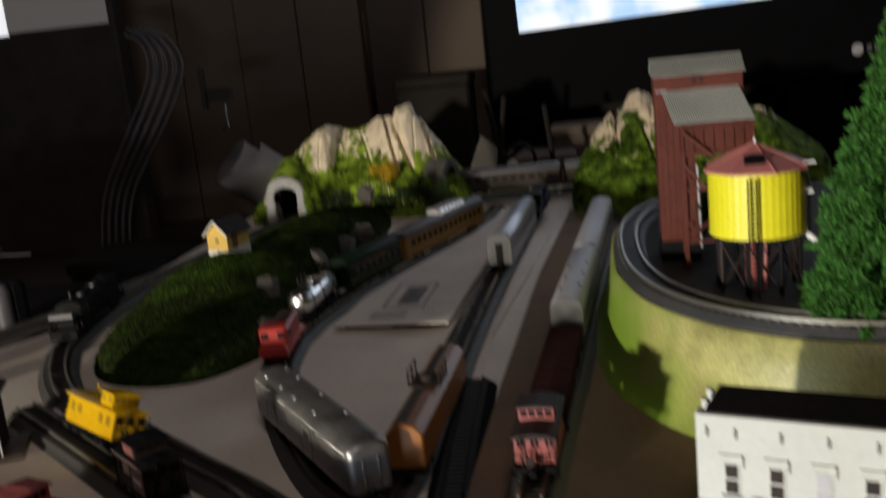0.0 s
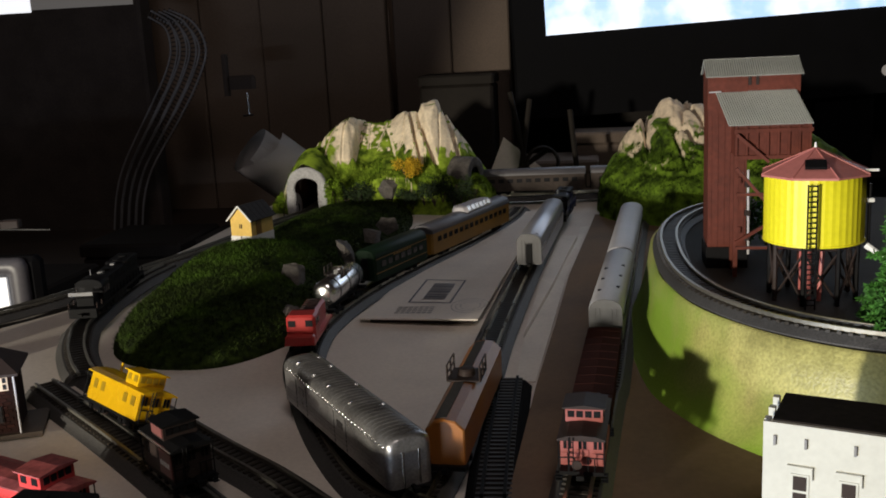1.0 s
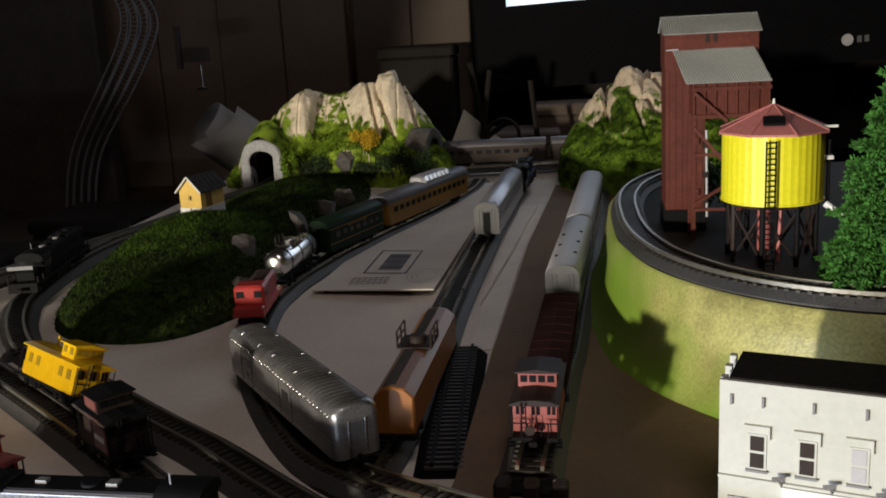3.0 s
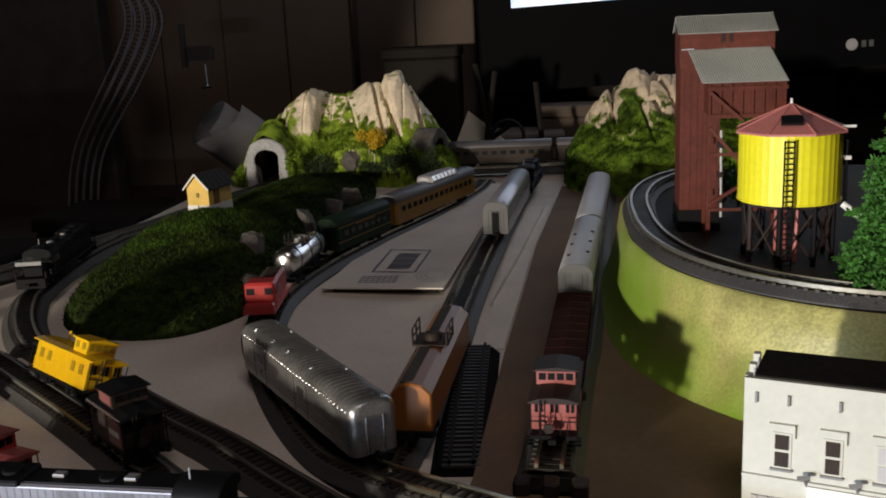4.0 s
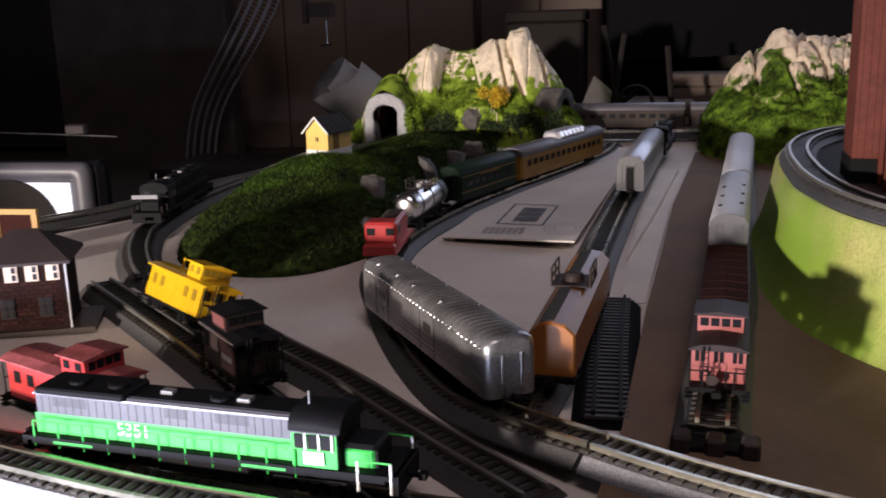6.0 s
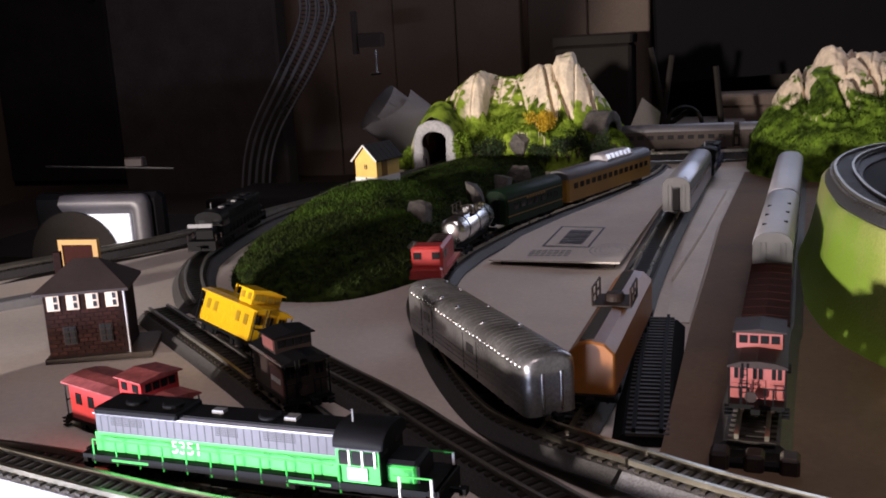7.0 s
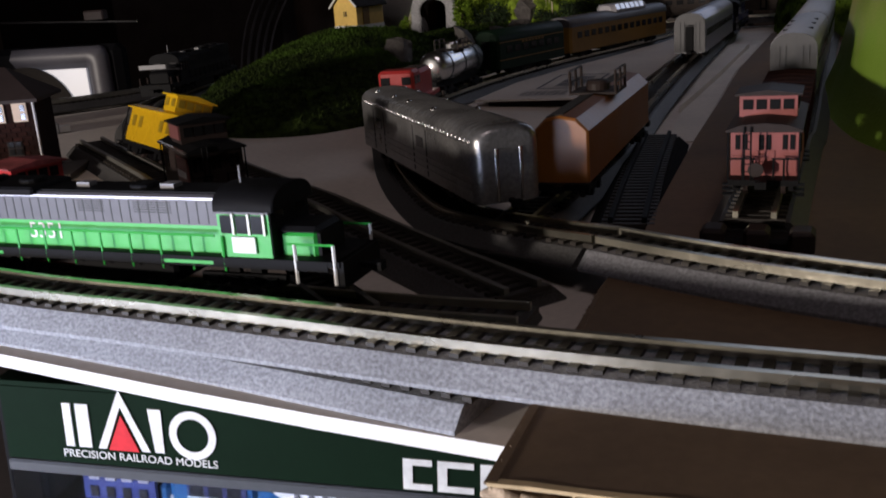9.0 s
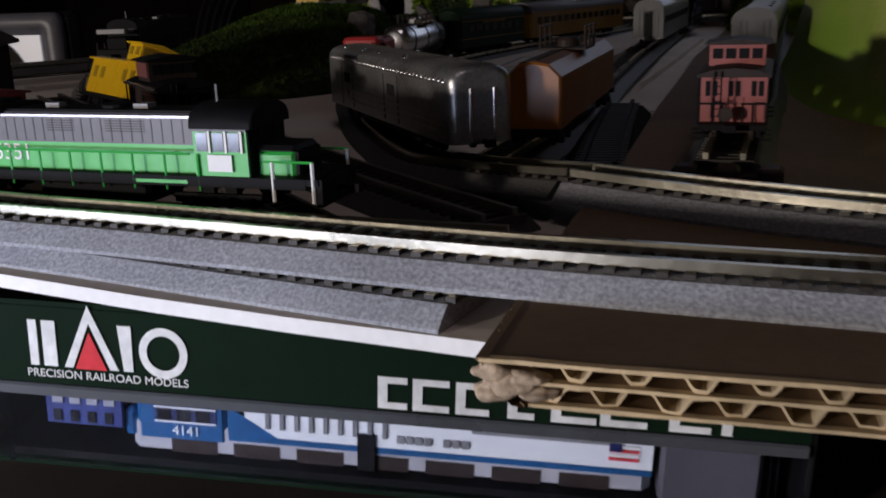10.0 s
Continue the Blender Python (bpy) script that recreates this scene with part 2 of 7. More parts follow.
M = dict(
    board=mat("white_board", (0.80, 0.73, 0.65), 0.75, grain=0.05, wear=0.06, wear_scale=12, bump=0.05),
    board_edge=mat("board_edge", (0.85, 0.84, 0.82), 0.6, grain=0.04, wear=0.03),
    carton=mat("printed_carton", (0.76, 0.70, 0.63), 0.7, grain=0.05, wear=0.06, wear_scale=15, bump=0.05),
    card=mat("white_card", (0.82, 0.77, 0.69), 0.7, grain=0.05, wear=0.06, wear_scale=25, bump=0.05),
    ink=mat("carton_ink", (0.10, 0.11, 0.14), 0.6),
    pulp=mat("paper_pulp", (0.50, 0.38, 0.26), 0.9, grain=0.22, scale=900, bump=0.8, wear=0.2, wear_scale=200),
    kraft=mat("brown_cardboard", (0.190, 0.122, 0.070), 0.8, grain=0.08, wear=0.12, wear_scale=18, bump=0.08),
    flute=mat("cardboard_edge", (0.62, 0.47, 0.27), 0.85, grain=0.15, wear=0.12),
    table=mat("dark_table", (0.05, 0.035, 0.025), 0.5, wear=0.2, wear_scale=8),
    ballast=mat("grey_ballast", (0.33, 0.34, 0.37), 0.7, grain=0.34, scale=1300, bump=0.5, wear=0.08),
    ballast_mid=mat("worn_grey_ballast", (0.20, 0.20, 0.215), 0.6, grain=0.34, scale=1300, bump=0.5, wear=0.1),
    ballast_dark=mat("dark_ballast", (0.062, 0.060, 0.059), 0.6, grain=0.4, scale=1500, bump=0.4, wear=0.1),
    ballast_black=mat("black_roadbed", (0.010, 0.010, 0.011), 0.9, spec=0.05, grain=0.3, scale=1200, bump=0.3),
    tie=mat("dark_ties", (0.025, 0.02, 0.016), 0.55, island=0.3),
    rail=mat("nickel_rail", (0.68, 0.64, 0.52), 0.28, metal=1.0, grain=0.05, wear=0.08),
    steel=mat("stainless_car", (0.36, 0.355, 0.355), 0.30, metal=0.72, grain=0.20, scale=900, wear=0.14, wear_scale=70, bump=0.22),
    dull_rail=mat("dull_rail", (0.28, 0.27, 0.24), 0.45, metal=0.8, grain=0.1),
    chrome=mat("chrome", (0.85, 0.85, 0.86), 0.22, metal=1.0, grain=0.02, wear=0.02, bump=0.0),
    dull_steel=mat("dull_steel", (0.045, 0.045, 0.048), 0.5, metal=0.3, grain=0.05),
    roof_grey=mat("pale_grey_roof", (0.40, 0.40, 0.44), 0.45, grain=0.04, wear=0.05),
    silver=mat("silver_paint", (0.44, 0.44, 0.48), 0.30, metal=0.5, grain=0.04, wear=0.04),
    white=mat("white_plastic", (0.78, 0.78, 0.76), 0.5, grain=0.03, wear=0.03),
    ivory=mat("off_white_wall", (0.52, 0.53, 0.49), 0.6, grain=0.04, wear=0.04, wear_scale=40),
    black=mat("black_plastic", (0.006, 0.006, 0.007), 0.62, grain=0.1, spec=0.12),
    soot=mat("dark_brown_plastic", (0.030, 0.020, 0.018), 0.6, spec=0.25),
    grey=mat("grey_paint", (0.22, 0.22, 0.23), 0.45, grain=0.05),
    midgrey=mat("light_grey_paint", (0.45, 0.44, 0.47), 0.4, grain=0.05),
    hood_grey=mat("grey_engine_paint", (0.085, 0.082, 0.095), 0.42, grain=0.06),
    mustard=mat("dull_yellow_panes", (0.30, 0.19, 0.01), 0.4, grain=0.05),
    yellow=mat("yellow_paint", (0.66, 0.39, 0.007), 0.24, grain=0.04, wear=0.04),
    tank_yellow=mat("bright_yellow_boards", (0.82, 0.76, 0.022), 0.45, grain=0.05, wear=0.04),
    cream=mat("yellow_house_wall", (0.82, 0.55, 0.13), 0.6, grain=0.05),
    slate_roof=mat("dark_slate_roof", (0.040, 0.038, 0.037), 0.7, grain=0.15, spec=0.15),
    dirty_red=mat("dusty_red_roof", (0.33, 0.085, 0.085), 0.6, grain=0.25, wear=0.2, wear_scale=90, spec=0.2),
    roof_tar=mat("tarred_roof", (0.016, 0.013, 0.012), 0.9, grain=0.3, spec=0.08),
    orange=mat("orange_paint", (0.29, 0.105, 0.018), 0.34, grain=0.05, wear=0.06),
    coach=mat("coach_yellow", (0.24, 0.125, 0.014), 0.45, grain=0.06),
    red=mat("red_paint", (0.46, 0.040, 0.038), 0.36, grain=0.05, wear=0.05),
    nose_red=mat("dark_red_paint", (0.28, 0.018, 0.016), 0.35, grain=0.05),
    pink_pipe=mat("pale_red_paint", (0.50, 0.15, 0.14), 0.45, grain=0.06),
    pink=mat("faded_red_paint", (0.30, 0.078, 0.068), 0.5, grain=0.06, wear=0.06),
    maroon=mat("maroon_roof", (0.48, 0.17, 0.16), 0.55, grain=0.08, wear=0.08),
    barn=mat("barn_red_wood", (0.110, 0.027, 0.017), 0.6, spec=0.25, grain=0.16, wear=0.1, wear_scale=60),
    brown=mat("brown_car", (0.042, 0.015, 0.013), 0.9, grain=0.08, spec=0.05),
    green=mat("bright_green_paint", (0.03, 0.42, 0.06), 0.38, grain=0.04, wear=0.04),
    dark_green=mat("dark_green_paint", (0.006, 0.020, 0.009), 0.6, spec=0.15),
    label_green=mat("dark_green_card", (0.0045, 0.015, 0.007), 0.65, grain=0.05, spec=0.07),
    navy=mat("navy_paint", (0.015, 0.02, 0.09), 0.4),
    corrugated=mat("grey_corrugated_roof", (0.42, 0.44, 0.42), 0.45, metal=0.2, grain=0.06, wear=0.08),
    stone=mat("grey_stone", (0.40, 0.40, 0.41), 0.85, grain=0.25, scale=600, bump=0.6),
    # Low turf is darker: shade on the mound's lower part put into colour.
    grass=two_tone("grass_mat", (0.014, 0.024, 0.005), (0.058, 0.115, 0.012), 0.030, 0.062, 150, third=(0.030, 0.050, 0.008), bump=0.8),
    rock=two_tone("mountain", (0.11, 0.19, 0.015), (0.86, 0.74, 0.56), 0.0200, 0.0255, 60, third=(0.30, 0.43, 0.040), amp=0.050, freq=30, steep=0.100),
    # Far mountain: slopes darkened, standing for the shadow over its lower half.
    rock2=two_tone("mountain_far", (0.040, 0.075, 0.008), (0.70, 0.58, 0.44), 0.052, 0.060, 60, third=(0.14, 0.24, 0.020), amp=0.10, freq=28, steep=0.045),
    hill=hill_paint(),
    slate=mat("grey_rock", (0.105, 0.095, 0.088), 0.85, grain=0.3, scale=300, bump=0.8),
    moss=mat("green_flock", (0.16, 0.26, 0.022), 0.9, grain=0.5, scale=300, wear=0.35, wear_scale=60, spec=0.1),
    # Flock of the far mountain, with that shadow put into its green.
    far_moss=mat("shaded_green_flock", (0.048, 0.088, 0.009), 0.9, grain=0.5, scale=300, wear=0.35, wear_scale=60, spec=0.1),
    bush=mat("dark_bush_foliage", (0.022, 0.046, 0.010), 0.8, grain=0.35, scale=500, wear=0.25, wear_scale=90),
    leaf=mat("tree_foliage", (0.050, 0.185, 0.022), 0.75, grain=0.35, scale=500, wear=0.2, wear_scale=120),
    shrub=mat("bright_foliage", (0.06, 0.30, 0.02), 0.7, grain=0.3, scale=500),
    gold=mat("yellow_flowers", (0.66, 0.44, 0.02), 0.8, grain=0.3, scale=600),
    bark=mat("bark", (0.06, 0.04, 0.03), 0.9),
    paper=mat("white_paper", (0.62, 0.60, 0.58), 0.7, grain=0.02, wear=0.04, wear_scale=6),
    panel=mat("brown_panel", (0.110, 0.080, 0.062), 0.8, wear=0.15, wear_scale=3),
    rim_bed=mat("grey_black_roadbed", (0.050, 0.050, 0.052), 0.6, grain=0.35, scale=1300, bump=0.4, wear=0.1),
    box_white=mat("white_engine_paint", (0.80, 0.82, 0.84), 0.35, grain=0.03, wear=0.03),
    box_navy=mat("violet_blue_card", (0.020, 0.035, 0.16), 0.4),
    box_blue=mat("mid_blue_paint", (0.010, 0.085, 0.23), 0.35),
    end_grey=mat("grey_car_end", (0.11, 0.11, 0.115), 0.5, grain=0.05),
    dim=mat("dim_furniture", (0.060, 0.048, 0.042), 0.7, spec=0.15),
    wall=mat("brown_wall", (0.20, 0.145, 0.105), 0.8, wear=0.15, wear_scale=3),
    dusk=mat("dark_furniture", (0.018, 0.015, 0.013), 0.7, spec=0.12),
    glass=mat("dark_window", (0.02, 0.02, 0.022), 0.12, grain=0.0, wear=0.0, bump=0.0),
    lit_pink=mat("lit_pink_panel", (0.21, 0.075, 0.070), 0.4, grain=0.06),
    pale_ink=mat("pale_lettering", (0.8, 0.8, 0.78), 0.5),
    red_ink=mat("red_print", (0.70, 0.02, 0.03), 0.4),
    hilltop=mat("dark_soil", (0.025, 0.022, 0.018), 0.9, grain=0.4, scale=900, bump=0.8),
    monitor=mat("black_bezel", (0.004, 0.004, 0.005), 0.7, grain=0.05, spec=0.06),
    lit_lamp=glow("head_lamp_glow", (1.0, 0.30, 0.06), 0.9),
)


def screen_material():
    """A lit screen: white page above, a blue picture with pale cloud shapes."""
    m = bpy.data.materials.new("lit_screen")
    m.use_nodes = True
    nodes, link = m.node_tree.nodes, m.node_tree.links.new
    b = nodes["Principled BSDF"]
    geo, n = nodes.new("ShaderNodeNewGeometry"), nodes.new("ShaderNodeTexNoise")
    n.inputs["Scale"].default_value, n.inputs["Detail"].default_value = 14, 5
    link(geo.outputs["Position"], n.inputs["Vector"])
    ramp = nodes.new("ShaderNodeValToRGB")
    ramp.color_ramp.elements[0].position, ramp.color_ramp.elements[1].position = 0.40, 0.58
    ramp.color_ramp.elements[0].color, ramp.color_ramp.elements[1].color = (0.42, 0.62, 0.9, 1), (0.95, 0.97, 1, 1)
    link(n.outputs["Fac"], ramp.inputs["Fac"])
    b.inputs["Base Color"].default_value = (0.02, 0.02, 0.02, 1)
    link(ramp.outputs["Color"], b.inputs["Emission Color"])
    b.inputs["Emission Strength"].default_value = 1.5
    return m


M["screen"] = screen_material()


# ---- mesh tools ----
def part(name, bm, material, parent=None, label="", smooth=False):
    me = bpy.data.meshes.new(name)
    bm.normal_update()
    bm.to_mesh(me)
    bm.free()
    me.materials.append(M[material])
    if smooth:
        for p in me.polygons:
            p.use_smooth = True
    ob = new(name, me)
    if parent is not None:
        ob.parent = parent
    if label:
        tagged(ob, label)
    return ob


def thing(name, m, label, category, group="", kind=""):
    ob = new(name)
    ob.empty_display_size = 0.01
    ob.matrix_world = m
    return tagged(ob, label, category, group, kind)


def at(x, y, z, heading=0.0):
    return pose(x, y, z, 0, 0, heading)


def box(bm, x0, x1, y0, y1, z0, z1, c=0.0):
    """A box; c chamfers its upright and upper edges."""
    if c <= 0:
        vs = [bm.verts.new(p) for p in ((x0, y0, z0), (x1, y0, z0), (x1, y1, z0), (x0, y1, z0), (x0, y0, z1), (x1, y0, z1), (x1, y1, z1), (x0, y1, z1))]
        for f in ((3, 2, 1, 0), (4, 5, 6, 7), (0, 1, 5, 4), (1, 2, 6, 5), (2, 3, 7, 6), (3, 0, 4, 7)):
            bm.faces.new([vs[i] for i in f])
        return
    ring = [(x0 + c, y0), (x1 - c, y0), (x1, y0 + c), (x1, y1 - c), (x1 - c, y1), (x0 + c, y1), (x0, y1 - c), (x0, y0 + c)]
    top = [(x0 + c, y0 + c), (x1 - c, y0 + c), (x1 - c, y0 + c), (x1 - c, y1 - c), (x1 - c, y1 - c), (x0 + c, y1 - c), (x0 + c, y1 - c), (x0 + c, y0 + c)]
    a = [bm.verts.new((x, y, z0)) for x, y in ring]
    b = [bm.verts.new((x, y, z1 - c)) for x, y in ring]
    t = [bm.verts.new(p) for p in ((x0 + c, y0 + c, z1), (x1 - c, y0 + c, z1), (x1 - c, y1 - c, z1), (x0 + c, y1 - c, z1))]
    pick = [0, 1, 1, 2, 2, 3, 3, 0]
    for i in range(8):
        j = (i + 1) % 8
        bm.faces.new((a[i], a[j], b[j], b[i]))
        if pick[i] == pick[j]:
            bm.faces.new((b[i], b[j], t[pick[i]]))
        else:
            bm.faces.new((b[i], b[j], t[pick[j]], t[pick[i]]))
    bm.faces.new(t)
    bm.faces.new(a[::-1])


def extrude(bm, prof, x0, x1, inset=0.0):
    """A closed profile of (y, z), anticlockwise seen from +x, drawn along x; inset shrinks its ends a little to round them."""
    cy, cz = sum(p[0] for p in prof) / len(prof), sum(p[1] for p in prof) / len(prof)
    rings = []
    steps = [(x0, 0.0), (x1, 0.0)] if not inset else [(x0, inset), (x0 + inset, 0.0), (x1 - inset, 0.0), (x1, inset)]
    for x, d in steps:
        k = 1 - d / max(max(abs(p[0] - cy) for p in prof), 1e-6)
        rings.append([bm.verts.new((x, cy + (y - cy) * k, cz + (z - cz) * (k if z > cz else 1))) for y, z in prof])
    n = len(prof)
    for r, s in zip(rings, rings[1:]):
        for i in range(n):
            bm.faces.new((r[i], r[(i + 1) % n], s[(i + 1) % n], s[i]))
    bm.faces.new(rings[0][::-1])
    bm.faces.new(rings[-1])


def tube(bm, p, q, r, seg=8, r2=None):
    """A round bar from p to q."""
    p, q = Vector(p), Vector(q)
    d = (q - p).normalized()
    a = d.orthogonal().normalized()
    b = d.cross(a)
    rings = []
    for c, rad in ((p, r), (q, r if r2 is None else r2)):
        rings.append([bm.verts.new(c + (a * math.cos(2 * math.pi * i / seg) + b * math.sin(2 * math.pi * i / seg)) * rad) for i in range(seg)])
    for i in range(seg):
        bm.faces.new((rings[0][i], rings[0][(i + 1) % seg], rings[1][(i + 1) % seg], rings[1][i]))
    bm.faces.new(rings[0][::-1])
    bm.faces.new(rings[1])


def lathe(bm, prof, seg=24, center=(0, 0, 0), a0=0.0, a1=2 * math.pi):
    """A profile of (radius, z) turned about z."""
    cx, cy, cz = center
    full = abs(a1 - a0 - 2 * math.pi) < 1e-6
    n = seg if full else seg + 1
    rings = [[bm.verts.new((cx + r * math.cos(a0 + (a1 - a0) * i / seg), cy + r * math.sin(a0 + (a1 - a0) * i / seg), cz + z)) for i in range(n)] for r, z in prof]
    for r, s in zip(rings, rings[1:]):
        for i in range(seg if full else seg):
            j = (i + 1) % n
            bm.faces.new((r[i], r[j], s[j], s[i]))
    return rings


def mesh_box(*a, c=0.0):
    bm = bmesh.new()
    box(bm, *a, c=c)
    return bm


def roofline(w, z0, z1, crown, n=7, sharp=2.2):
    """The cross-section of a car body: floor, two sides and a rounded roof."""
    pts = [(-w, z0), (w, z0), (w, z1)]
    for i in range(1, n):
        a = math.pi * i / n
        cx, sx = math.cos(a), math.sin(a)
        pts.append((w * math.copysign(abs(cx) ** (2 / sharp), cx), z1 + (crown - z1) * abs(sx) ** (2 / sharp)))
    return pts + [(-w, z1)]


def shade_by_angle(ob, deg=35):
    ob.data.set_sharp_from_angle(angle=radians(deg))
    for p in ob.data.polygons:
        p.use_smooth = True
    return ob


# ---- tracks ----
def gz(x, y=0.45):
    """The top of the white board, which lies a little tilted and rises to the back."""
    return 0.0015 - 0.03 * min(x + 0.05, 0.0) + 0.0025 * min(max((y - 0.30) / 0.12, 0), 1) + 0.0040 * min(max((y - 0.66) / 0.16, 0), 1)


def spline(pts, step):
    """Even steps along a smooth curve through the points: place and direction."""
    p = [Vector(q) for q in pts]
    p = [p[0] * 2 - p[1], *p, p[-1] * 2 - p[-2]]
    fine = []
    for i in range(1, len(p) - 2):
        for k in range(40):
            t = k / 40
            a, b, c, d = p[i - 1 : i + 3]
            fine.append(0.5 * ((2 * b) + (c - a) * t + (2 * a - 5 * b + 4 * c - d) * t * t + (3 * b - a - 3 * c + d) * t**3))
    fine.append(p[-2])
    out, left = [fine[0]], step
    for a, b in zip(fine, fine[1:]):
        seg = (b - a).length
        while left <= seg:
            out.append(a + (b - a) * (left / seg))
            a, seg, left = out[-1], seg - left, step
        left -= seg
    dirs = [(out[min(i + 1, len(out) - 1)] - out[max(i - 1, 0)]).normalized() for i in range(len(out))]
    return list(zip(out, dirs))


TIE = None
RAIL_TOP = 0.0070


def track(name, pts, label, ballast="ballast_dark", rail="rail", group="model tracks", wide=0.0125):
    """Roadbed, ties and two rails along the points (x, y, base height)."""
    global TIE
    path = spline(pts, 0.0044)
    root = thing(name, Matrix(), label, "train track", group)

    def sweep(prof, offset=0.0):
        bm = bmesh.new()
        rings = []
        for p, d in path:
            side = Vector((-d.y, d.x, 0)).normalized()
            rings.append([bm.verts.new(p + side * (y + offset) + Vector((0, 0, z))) for y, z in prof])
        n = len(prof)
        for r, s in zip(rings, rings[1:]):
            for i in range(n):
                bm.faces.new((r[i], r[(i + 1) % n], s[(i + 1) % n], s[i]))
        bm.faces.new(rings[0][::-1])
        bm.faces.new(rings[-1])
        bmesh.ops.recalc_face_normals(bm, faces=bm.faces)
        return bm

    w = wide
    part("roadbed", sweep([(-w, 0), (w, 0), (w, 0.0008), (w - 0.0038, 0.0044), (-w + 0.0038, 0.0044), (-w, 0.0008)]), ballast, root)
    for s in (-1, 1):
        part("rail", sweep([(-0.0007, 0.0052), (0.0007, 0.0052), (0.0007, RAIL_TOP), (-0.0007, RAIL_TOP)], s * 0.0047), rail, root, "bright nickel rail")
    if TIE is None:
        TIE = bpy.data.meshes.new("tie")
        bm = mesh_box(-0.00095, 0.00095, -0.0075, 0.0075, 0.0042, 0.0053)
        bm.to_mesh(TIE)
        bm.free()
        TIE.materials.append(M["tie"])
    for p, d in path:
        o = new("tie", TIE)
        o.parent = root
        o.matrix_basis = at(*p, math.degrees(math.atan2(d.y, d.x)))
    return path


def on(path, s):
    """The pose on a track at the share s of its length, x pointing along it, at the rail tops."""
    f = s * (len(path) - 1)
    i = min(int(f), len(path) - 2)
    p, d = path[i][0].lerp(path[i + 1][0], f - i), path[i][1]
    return at(p.x, p.y, p.z + RAIL_TOP, math.degrees(math.atan2(d.y, d.x)))


def chord(x0, y0, x1, y1, z):
    """A pose between two ends, x pointing to the second."""
    return at((x0 + x1) / 2, (y0 + y1) / 2, z, math.degrees(math.atan2(y1 - y0, x1 - x0)))


# ---- the room ----
def slab(name, x0, x1, y0, y1, z0, z1, material, label, category, kind="structure"):
    ob = part(name, mesh_box(x0, x1, y0, y1, z0, z1), material)
    return tagged(ob, label, category, "", kind)


slab("table", -1.0, 1.1, 0.20, 1.60, -0.075, -0.055, "table", "dark wooden table top under the layout", "table")
slab("floor", -2.5, 2.5, -2.5, 2.6, -0.80, -0.78, "table", "dark floor of the room", "floor")
slab("wall_north", -2.5, 2.5, 2.30, 2.36, -0.78, 1.8, "wall", "brown wall in deep shade", "wall")
slab("wall_south", -2.5, 2.5, -2.5, -2.44, -0.78, 1.8, "wall", "brown wall behind the camera", "wall")
slab("wall_west", -2.5, -2.44, -2.44, 2.30, -0.78, 1.8, "wall", "brown wall in deep shade", "wall")
slab("wall_east", 2.44, 2.5, -2.44, 2.30, -0.78, 1.8, "wall", "brown wall in deep shade", "wall")
slab("ceiling", -2.5, 2.5, -2.5, 2.36, 1.80, 1.86, "wall", "dim ceiling of the room", "ceiling")


def base_board():
    """The thin white board that carries the tracks, a little warped, with a slanting left side."""
    bm = bmesh.new()
    nx, ny = 24, 24
    top, low = [], []
    for j in range(ny + 1):
        v = j / ny
        rt, rl = [], []
        for i in range(nx + 1):
            u = i / nx
            y = 0.22 + 0.90 * v
            left = -0.50 + min(max((y - 0.42) / 0.20, 0), 1) * 0.165 + min(max((y - 0.62) / 0.2, 0), 1) * 0.015
            x = left + (0.30 - left) * u
            y = (0.2660 - 0.15 * x) + (1.12 - (0.2660 - 0.15 * x)) * v
            rt.append(bm.verts.new((x, y, gz(x, y))))
            rl.append(bm.verts.new((x, y, gz(x, y) - 0.0031)))
        top.append(rt)
        low.append(rl)
    for j in range(ny):
        for i in range(nx):
            bm.faces.new((top[j][i], top[j][i + 1], top[j + 1][i + 1], top[j + 1][i]))
            bm.faces.new((low[j + 1][i], low[j + 1][i + 1], low[j][i + 1], low[j][i]))
    for i in range(nx):
        bm.faces.new((low[0][i], low[0][i + 1], top[0][i + 1], top[0][i]))
        bm.faces.new((top[ny][i], top[ny][i + 1], low[ny][i + 1], low[ny][i]))
    for j in range(ny):
        bm.faces.new((top[j][0], top[j + 1][0], low[j + 1][0], low[j][0]))
        bm.faces.new((low[j][nx], low[j + 1][nx], top[j + 1][nx], top[j][nx]))
    ob = part("base_board", bm, "board")
    ob.data.materials.append(M["board_edge"])
    for p in ob.data.polygons:
        if p.normal.y < -0.5:
            p.material_index = 1
    return tagged(ob, "off-white foam board that carries the tracks", "board")


base_board()
for x, y in ((-0.29, 0.95), (0.25, 0.9), (-0.1, 1.05), (-0.40, 0.42)):
    slab("support_block", x - 0.05, x + 0.05, y - 0.04, y + 0.04, -0.055, gz(x, y) - 0.0031, "dusk", "dark block that carries the foam board on the table", "block", "")


def brown_card():
    """A sheet of double-wall corrugated card: two liners, a middle liner and the flutes between."""
    root = thing("cardboard_sheet", Matrix(), "brown double-wall corrugated cardboard sheet with a torn front edge", "cardboard")
    z1, th = 0.0087, 0.0074
    outline = [(0.0095, 0.2410), (0.40, 0.2345), (0.40, 1.02), (0.0505, 1.02), (0.0463, 0.961), (0.0310, 0.760), (0.0256, 0.624), (0.0205, 0.516), (0.0165, 0.375), (0.0125, 0.332)]
    for za, zb in ((z1 - 0.0004, z1), (z1 - th / 2 - 0.0002, z1 - th / 2 + 0.0002), (z1 - th, z1 - th + 0.0004)):
        bm = bmesh.new()
        back = 0.9 * (z1 - zb)
        a = [bm.verts.new((max(x, 0.0095 + back), y + (0.0012 if zb < z1 else 0), za)) for x, y in outline]
